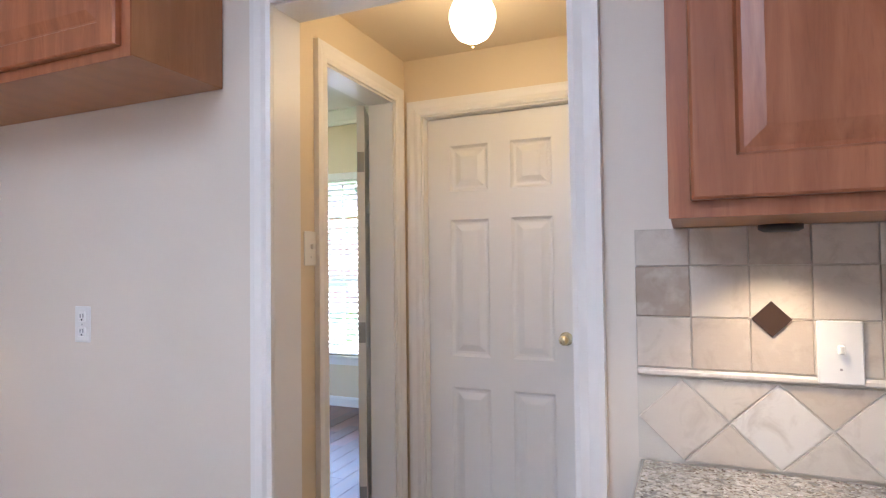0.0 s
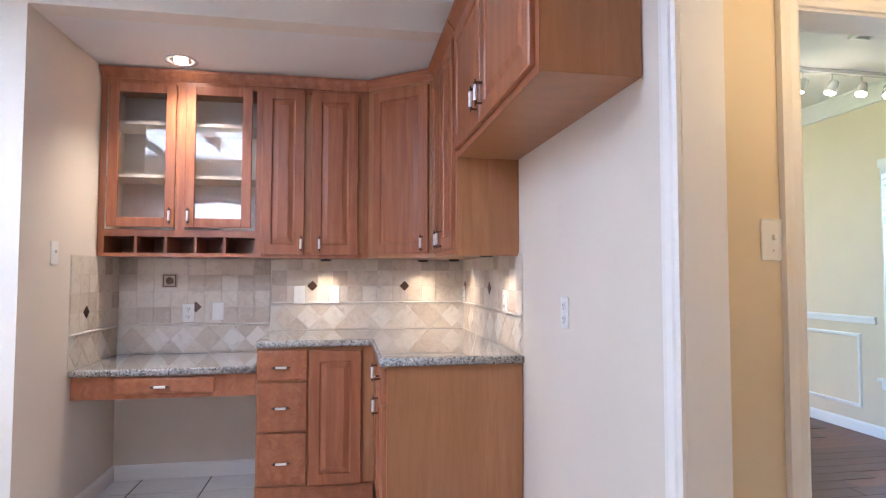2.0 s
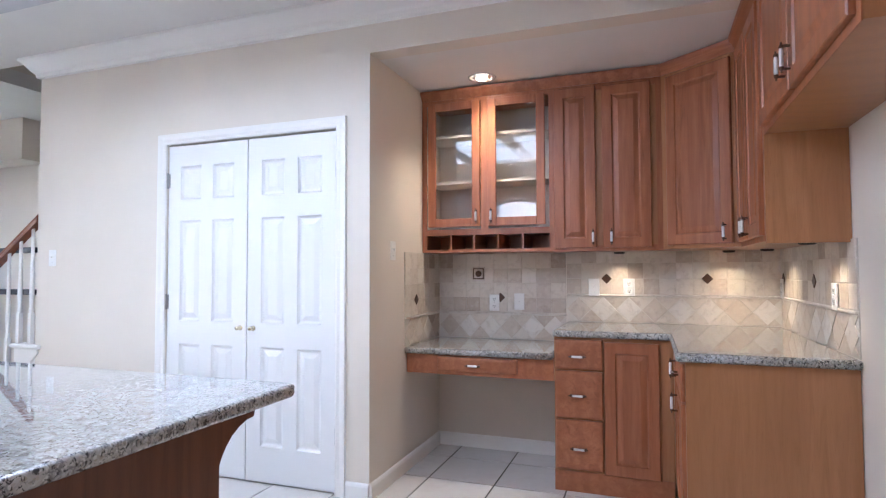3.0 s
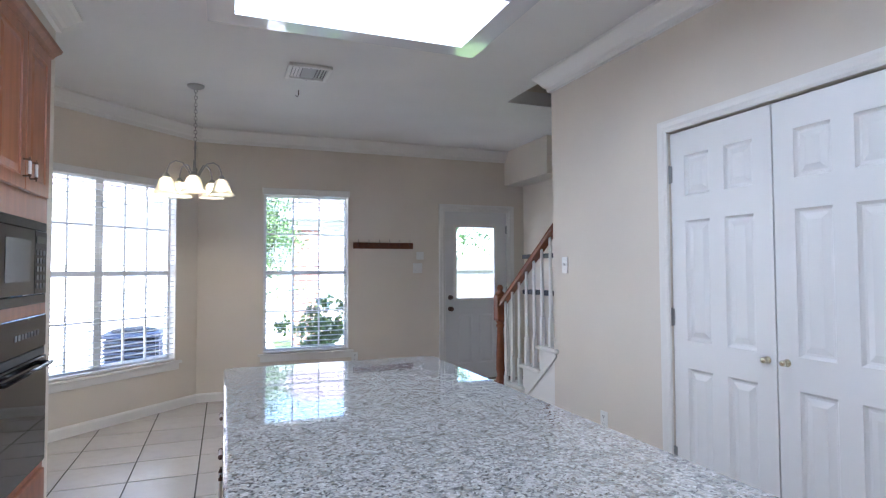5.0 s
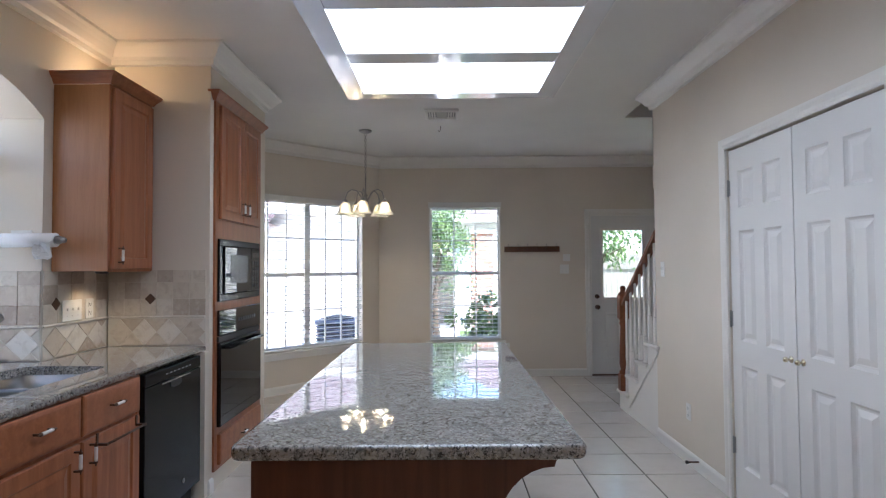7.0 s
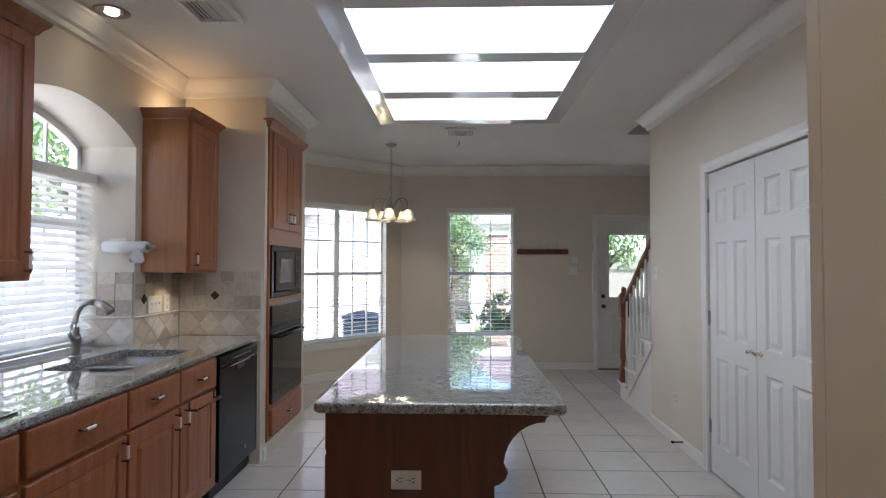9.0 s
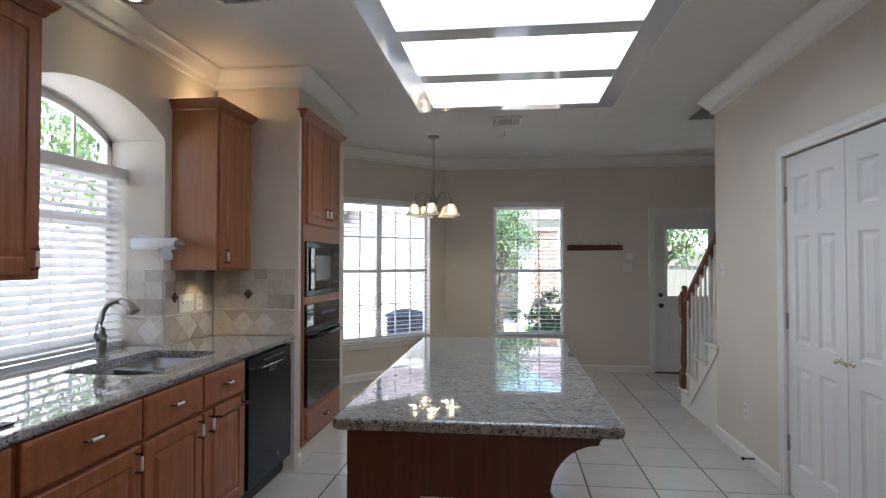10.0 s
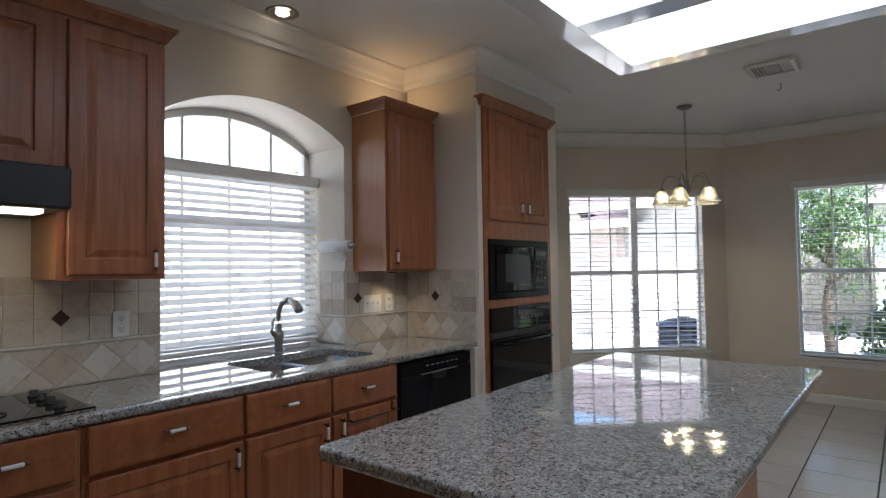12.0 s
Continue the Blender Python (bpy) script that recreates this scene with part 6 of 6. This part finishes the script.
def splash(name, m, u0, u1, z0=TOP, z1=1.374, insets=(), label=""):
    """Tiles on a wall whose pose is m, from u0 to u1: a band of diamonds, a liner, then square rows; insets: u of the dark accents."""
    w = u1 - u0
    t = tagged(solid(name, boxes((0, w, -0.004, -0.0005, z0, z1)), grout, label), category="splashback", kind="structure")
    t.matrix_basis = m @ Matrix.Translation((u0, 0, 0))
    base = rest(t)
    band = 0.163 if z0 > 0.85 else 0.165
    zb = z0 + band + 0.006
    half = band / 2
    nd = max(1, round(w / band))
    pw = w / nd
    g = 0.0011
    for k in range(nd):
        cx = pw * (k + 0.5)
        dia = flat_tile([(-pw / 2 + 2 * g, 0), (0, -half + 2 * g), (pw / 2 - 2 * g, 0), (0, half - 2 * g)], travertine_light if k % 3 else travertine_dark, ("d", round(pw, 3), round(half, 3), bool(k % 3)))
        piece("diamond_tile", dia, t, base @ Matrix.Translation((cx, -0.004, z0 + half + 0.003)))
        for s in (-1, 1):
            tri = flat_tile([(-pw / 2 + 3 * g, -s * (half - g)), (pw / 2 - 3 * g, -s * (half - g)), (0, -s * 3 * g)][::s], travertine_dark if (k + (s > 0)) % 2 else travertine, ("t", round(pw, 3), round(half, 3), s, (k + (s > 0)) % 2))
            piece("triangle_tile", tri, t, base @ Matrix.Translation((pw * (k + (1 if k < nd - 1 else 0)) if k < nd - 1 else cx, -0.004, z0 + half + 0.003)) if k < nd - 1 else base @ Matrix.Translation((cx, -0.0035, z0 + half + 0.003)))
    part("liner", boxes((0, w, -0.016, -0.002, zb, zb + 0.014), bevel=0.004), travertine_light, t, m=base)
    z = zb + 0.016
    row = 0
    while z < z1 - 0.012:
        h = min(Q, z1 - z)
        nn = max(1, round(w / Q))
        tw = w / nn
        for k in range(nn):
            if h > 0.06:
                me = flat_tile([(g, g), (tw - g, g), (tw - g, h - g), (g, h - g)], travertine, ("s", round(tw, 4), round(h, 4)))
                piece("tile", me, t, base @ Matrix.Translation((tw * k, -0.004, z)))
            else:
                me = flat_tile([(g, g), (tw - g, g), (tw - g, h - g), (g, h - g)], travertine_light, ("e", round(tw, 4), round(h, 4)))
                piece("tile", me, t, base @ Matrix.Translation((tw * k, -0.004, z)))
        z += h
        row += 1
    zi = zb + 0.016 + Q
    for u in insets:
        r = 0.034
        me = flat_tile([(-r, 0), (0, -r), (r, 0), (0, r)], bronze, "inset")
        piece("accent_tile", me, t, base @ Matrix.Translation((u - u0, -0.0085, zi)))
    return t


splash("splashback", W_DOOR, UD(-0.345), UD(S - 0.002), insets=[UD(-0.102), UD(0.30), UD(0.72)], label="tumbled stone tile splashback with a diamond band")
splash("splashback", W_SINK, 0.014, US(-1.128), insets=[US(0.5), US(0.0), US(-0.717)], label="tumbled stone tile splashback behind the cooktop")
splash("splashback", W_SINK, US(-2.282), US(-2.838), insets=[US(-2.378)], label="tumbled stone tile splashback beside the window")
splash("splashback", basis((S - 0.012, -2.85, 0), WEST, SOUTH), 0.0, 0.60, insets=[0.262], label="tumbled stone tiles on the end of the oven wall")
splash("splashback", basis((S + 0.352, -2.28, 0), WEST, SOUTH), 0.0, 0.35, label="tumbled stone tiles lining the window recess")
splash("splashback", W_AB, UA(-0.36), UA(D - 0.002), insets=[UA(-0.099), UA(0.51)], label="tumbled stone tile splashback in the alcove")
splash("splashback", W_AB, UA(ALC) + 0.014, UA(-0.365), 0.775, insets=[UA(-0.822)], label="tumbled stone tile splashback above the desk")
def relief_tile(y, z, label):
    """A small embossed tile set into the tiles over the desk."""
    t = thing("relief_tile", (A, y, z), label, "tile", "relief tiles")
    h = 0.046
    part("plaque", boxes((-h, h, -0.0125, -0.004, -h, h), bevel=0.002), travertine_dark, t, m=on_wall(W_AB, UA(y), z))
    part("border", boxes((-h + 0.006, h - 0.006, -0.0155, -0.0125, h - 0.014, h - 0.007), (-h + 0.006, h - 0.006, -0.0155, -0.0125, -h + 0.007, -h + 0.014), (-h + 0.006, -h + 0.013, -0.0155, -0.0125, -h + 0.014, h - 0.014), (h - 0.013, h - 0.006, -0.0155, -0.0125, -h + 0.014, h - 0.014)), bronze, t, m=on_wall(W_AB, UA(y), z))
    part("rosette", lathe([(0, 0.006), (0.008, 0.005), (0.012, 0.001), (0.018, 0.004), (0.023, 0.0), (0, 0.0)], 16, Matrix.Rotation(radians(90), 4, "X")), bronze, t, m=on_wall(W_AB, UA(y), z, -0.0125))


relief_tile(-0.982, 1.231, "dark embossed stone tile with a rosette over the desk")
splash("splashback", W_DOOR, UD(A) + 0.014, UD(-2.53), insets=[UD(-3.78), UD(-3.12)], label="tumbled stone tile splashback beside the fridge space")
splash("splashback", basis((-3.25, ALC, 0), WEST, SOUTH), 0.0, -3.25 - A, 0.775, insets=[0.18], label="tumbled stone tiles on the alcove side wall")

# ---- outdoors ----
grass = material("lawn", (0.07, 0.12, 0.03), 0.9)
_v = coords(grass)
link(grass, ramp(grass, noise_tex(grass, _v, 3.0, 6, 0.7), [(0.3, (0.045, 0.085, 0.02)), (0.7, (0.11, 0.17, 0.045))]), shader(grass).inputs["Base Color"])
concrete = painted("concrete", (0.64, 0.62, 0.58), 0.85, 0.5, 0.12)


def brickwork(name, light, dark, mortar):
    m = material(name, light, 0.85)
    b = node(m, "ShaderNodeTexBrick", Scale=1.0)
    for key, c in (("Color1", light), ("Color2", dark), ("Mortar", mortar)):
        b.inputs[key].default_value = (*c, 1)
    b.inputs["Mortar Size"].default_value = 0.012
    b.inputs["Brick Width"].default_value = 0.21
    b.inputs["Row Height"].default_value = 0.075
    link(m, coords(m, (1, 1, 1), 0, (radians(90), 0, 0)), b.inputs["Vector"])
    link(m, b.outputs["Color"], shader(m).inputs["Base Color"])
    bump(m, b.outputs["Fac"], -0.5, 0.006)
    return m


brick_mat = brickwork("brick", (0.45, 0.22, 0.165), (0.35, 0.165, 0.12), (0.58, 0.55, 0.50))
# paler copy of the brick: the glare of strong sun is put into its colour
sunwashed_brick = brickwork("sunwashed_brick", (0.58, 0.45, 0.39), (0.50, 0.375, 0.32), (0.64, 0.60, 0.55))
siding = painted("siding", (0.72, 0.70, 0.66), 0.7, 0.3, 0.06)
roof_mat = painted("shingle", (0.16, 0.123, 0.13), 0.95, 0.6, 0.3)
fence_wood = oak("fence_wood", ((0.16, 0.14, 0.12), (0.23, 0.21, 0.185), (0.30, 0.27, 0.24)), "z")
bark = painted("bark", (0.13, 0.10, 0.075), 0.95, 0.9, 0.4)
leaf = material("leaf", (0.08, 0.15, 0.035), 0.55)
_lv = node(leaf, "ShaderNodeNewGeometry")
link(leaf, ramp(leaf, _lv.outputs["Random Per Island"], [(0.0, (0.035, 0.085, 0.018)), (0.5, (0.07, 0.15, 0.03)), (1.0, (0.16, 0.24, 0.06))]), shader(leaf).inputs["Base Color"])
shader(leaf).inputs["Transmission Weight"].default_value = 0.15
bin_blue = painted("ac_case", (0.10, 0.13, 0.22), 0.5, 0.1)

solid("ground", boxes((-60, 60, -60, 60, -0.30, -0.16)), grass, kind="structure")
solid("pavement", boxes((-1.4, 8.5, -16.5, F - 0.16, -0.16, -0.11), (1.9, 9.49, F - 0.16, 8, -0.16, -0.11), (8.5, 9.49, -14, F - 0.16, -0.16, -0.11), (-6, -1.4, -8.2, F - 0.16, -0.16, -0.11)), concrete, kind="structure")


def leaves(centre, spread, count, size, seed, flat=1.0):
    rng = random.Random(seed)
    verts, faces = [], []
    clumps = [(rng.gauss(0, 0.5), rng.gauss(0, 0.5), rng.gauss(0, 0.45) * flat) for _ in range(max(6, count // 45))]
    for _ in range(count):
        c = rng.choice(clumps)
        p = Vector((centre[0] + spread * (c[0] + rng.gauss(0, 0.16)), centre[1] + spread * (c[1] + rng.gauss(0, 0.16)), centre[2] + spread * (c[2] + rng.gauss(0, 0.14))))
        r = Euler((rng.uniform(0, 6), rng.uniform(0, 6), rng.uniform(0, 6))).to_matrix()
        s = size * rng.uniform(0.6, 1.3)
        k = len(verts)
        verts += [p + r @ Vector(q) * s for q in ((-0.5, 0, 0), (0, -0.22, 0.03), (0.5, 0, -0.04), (0, 0.22, 0.03))]
        faces.append((k, k + 1, k + 2, k + 3))
    me = bpy.data.meshes.new("crown")
    me.from_pydata([tuple(v) for v in verts], [], faces)
    me.materials.append(leaf)
    return me


def tree(x, y, h, spread, seed, label, count=2600, size=0.16, tall=1.0):
    rng = random.Random(seed)
    t = thing("tree", (x, y, -0.16), label, "tree", "garden trees")
    part("trunk", tube([(x, y, -0.16), (x + 0.05, y + 0.03, h * 0.3), (x - 0.04, y + 0.08, h * 0.6), (x, y, h * 0.9)], [h * 0.035, h * 0.026, h * 0.018, h * 0.006], 10), bark, t)
    for i in range(6):
        a, zz = rng.uniform(0, 6.28), h * rng.uniform(0.4, 0.7)
        part("limb", tube([(x, y, zz), (x + spread * 0.3 * math.cos(a), y + spread * 0.3 * math.sin(a), zz + spread * 0.3), (x + spread * 0.7 * math.cos(a), y + spread * 0.7 * math.sin(a), zz + spread * 0.5)], [h * 0.014, h * 0.009, h * 0.003], 7), bark, t)
    ob = new("crown", leaves((x, y, h * 0.82), spread, count, size, seed, tall))
    under(ob, t)
    return t


def bush(x, y, w, h, seed, label, size=0.09, count=1500):
    t = thing("bush", (x, y, -0.16), label, "bush", "garden bushes")
    part("stems", tube([(x, y, -0.16), (x, y, h * 0.5)], [0.03, 0.01], 7), bark, t)
    ob = new("crown", leaves((x, y, h * 0.45), w, count, size, seed, h / w * 0.6))
    under(ob, t)


tree(-0.95, -9.1, 2.5, 0.52, 3, "slender leafy tree outside the far window", 6500, 0.065, 1.7)
tree(-4.3, -11.4, 3.0, 1.0, 4, "broad leafy tree behind the back door", 6000, 0.11)
tree(5.0, -7.6, 4.3, 1.35, 5, "broad leafy tree beyond the sink window", 6500, 0.12)
tree(-4.6, 9.8, 5.5, 2.2, 6, "leafy street tree in front of the dining room")
bush(-1.66, -7.5, 0.30, 0.95, 11, "low leafy shrub under the far window")
bush(-3.9, 5.9, 0.5, 0.95, 12, "clipped green shrub outside the dining room window")
bush(-3.0, 6.0, 0.5, 0.9, 13, "clipped green shrub outside the dining room window")


def house(name, x0, x1, y0, y1, h, label, mat, roof_h=1.8, windows=()):
    t = thing(name, ((x0 + x1) / 2, (y0 + y1) / 2, -0.16), label, "house")
    part("wall", boxes((x0, x1, y0, y1, -0.16, h)), mat, t)
    bm = bmesh.new()
    o = 0.4
    a = [bm.verts.new(p) for p in ((x0 - o, y0 - o, h), (x1 + o, y0 - o, h), (x1 + o, y1 + o, h), (x0 - o, y1 + o, h))]
    my = (y0 + y1) / 2
    r = [bm.verts.new(p) for p in ((x0 + 1.0, my, h + roof_h), (x1 - 1.0, my, h + roof_h))]
    for f in ((a[0], a[1], r[1], r[0]), (a[1], a[2], r[1]), (a[2], a[3], r[0], r[1]), (a[3], a[0], r[0]), (a[3], a[2], a[1], a[0])):
        bm.faces.new(f)
    part("roof", bm, roof_mat, t)
    part("fascia", boxes((x0 - o, x1 + o, y0 - o - 0.02, y0 - o, h - 0.15, h + 0.02), (x0 - o, x1 + o, y1 + o, y1 + o + 0.02, h - 0.15, h + 0.02)), trim_paint, t)
    for wx, wy, ww, wz0, wz1, axis in windows:
        b = (wx, wx + ww, wy - 0.02, wy + 0.02, wz0, wz1) if axis == "x" else (wx - 0.02, wx + 0.02, wy, wy + ww, wz0, wz1)
        wn = part("window", boxes(b), trim_paint, t)
        c = (wx + 0.06, wx + ww - 0.06, wy - 0.03, wy + 0.03, wz0 + 0.06, wz1 - 0.06) if axis == "x" else (wx - 0.03, wx + 0.03, wy + 0.06, wy + ww - 0.06, wz0 + 0.06, wz1 - 0.06)
        part("pane", boxes(c), black_glass, wn)
    return t


# added pale front, tall enough to fill the sink window with white and bounce sun
house("neighbour_house", 9.5, 17, -14, 7, 5.4, "tall pale house added as a bright backdrop to the sink window", siding, 1.6)
house("garden_wall_house", -4.6, -1.3, -17, -13.2, 2.6, "pale garden house behind the trees", siding, 1.2)
bp = thing("brick_pillar", (-1.79, -10.2, -0.16), "red brick pillar beside the pale garden wall", "pillar")
part("shaft", boxes((-2.0, -1.58, -10.4, -10.0, -0.16, 2.0), bevel=0.01), brick_mat, bp)
part("cap", boxes((-2.03, -1.55, -10.43, -9.97, 2.0, 2.06), bevel=0.01), concrete, bp)
gw = thing("garden_wall", (-2.4, -10.3, -0.16), "pale painted garden wall beside the brick pillar", "garden wall")
part("wall", boxes((-2.75, -2.005, -10.35, -10.2, -0.16, 1.95)), siding, gw)
part("coping", boxes((-2.77, -2.005, -10.39, -10.16, 1.95, 2.0), bevel=0.008), concrete, gw)
house("neighbour_house", -12, 0, 15, 22, 3.0, "brick house across the street", brick_mat, 2.2, [(-6.0, 15, 1.4, 0.9, 2.2, "x"), (-3.2, 15, 1.4, 0.9, 2.2, "x")])


def fence(x0, x1, y, label):
    t = thing("garden_fence", ((x0 + x1) / 2, y, -0.16), label, "fence")
    n = int((x1 - x0) / 0.15)
    me = mesh_of(boxes((-0.07, 0.07, -0.01, 0.01, 0, 1.85)), fence_wood, "board")
    for k in range(n):
        piece("board", me, t, Matrix.Translation((x0 + 0.15 * (k + 0.5), y, -0.16)))
    part("rail", boxes((x0, x1, y + 0.012, y + 0.05, 0.2, 0.28), (x0, x1, y + 0.012, y + 0.05, 1.3, 1.38)), fence_wood, t)


house("garage", 0.6, 8.0, -16, -11.8, 2.7, "pale neighbouring garage with a dark roof", siding, 1.6, [])
house("brick_pier", 2.9, 3.5, -11.75, -11.3, 2.3, "brick gate pier beside the garage, coloured as if washed out by sun", sunwashed_brick, 0.3)
fence(-9.0, 0.4, -14.6, "weathered wooden board fence at the back")
AX0, AX1, AY0, AY1 = 0.13, 0.66, -7.50, -6.97
ac = thing("air_conditioner", (0.395, -7.235, -0.11), "blue-grey outdoor air conditioner unit on a pad", "air conditioner")
part("pad", boxes((AX0 - 0.06, AX1 + 0.06, AY0 - 0.06, AY1 + 0.06, -0.11, -0.05)), concrete, ac)
part("case", boxes((AX0 + 0.015, AX1 - 0.015, AY0 + 0.015, AY1 - 0.015, -0.05, 0.63), bevel=0.04, segs=3), black_matt, ac)
part("lid", boxes((AX0 - 0.01, AX1 + 0.01, AY0 - 0.01, AY1 + 0.01, 0.63, 0.68), bevel=0.015, segs=2), bin_blue, ac)
for k in range(16):
    part("fin", boxes((AX0, AX1, AY0, AY1, 0.0 + 0.039 * k, 0.018 + 0.039 * k), bevel=0.003), bin_blue, ac)
part("fan_grille", lathe([(0.05, 0.0), (0.22, 0.0), (0.22, 0.02), (0.05, 0.05), (0.05, 0.0)], 24), black_matt, ac, m=Matrix.Translation((0.395, -7.235, 0.681)))

# ---- floor tiles ----
T, TX, TY = 0.409, -2.397, -2.75
tile_me = mesh_of(boxes((0.0045, T - 0.0045, 0.0045, T - 0.0045, -0.0045, 0.0), bevel=0.0015), floor_tile, "tile")
for i in range(-5, 11):
    for j in range(-11, 13):
        x, y = TX + T * i, TY + T * j
        if x < A - 0.3 or x > 1.45 or y < F - 0.3 or y > 1.95:
            continue
        if x > FX + 0.1 and -2.85 < y < D - T:
            continue
        if y > D and not (HALL_W - T < x < HALL_E):
            continue
        piece("tile", tile_me, floor, Matrix.Translation((x, y, 0)))
plank_me = mesh_of(boxes((0.001, 0.119, 0.001, 1.199, -0.003, 0.0), bevel=0.001), plank_wood, "plank")
rng = random.Random(5)
for i in range(32):
    off = rng.uniform(0, 1.2)
    for j in range(4):
        x, y = DIN_W + 0.12 * i, D + 0.12 - off + 1.2 * j
        if y > D + 0.1 and y < DIN_N - 1.1:
            piece("plank", plank_me, dining_floor, Matrix.Translation((x, y, 0)))
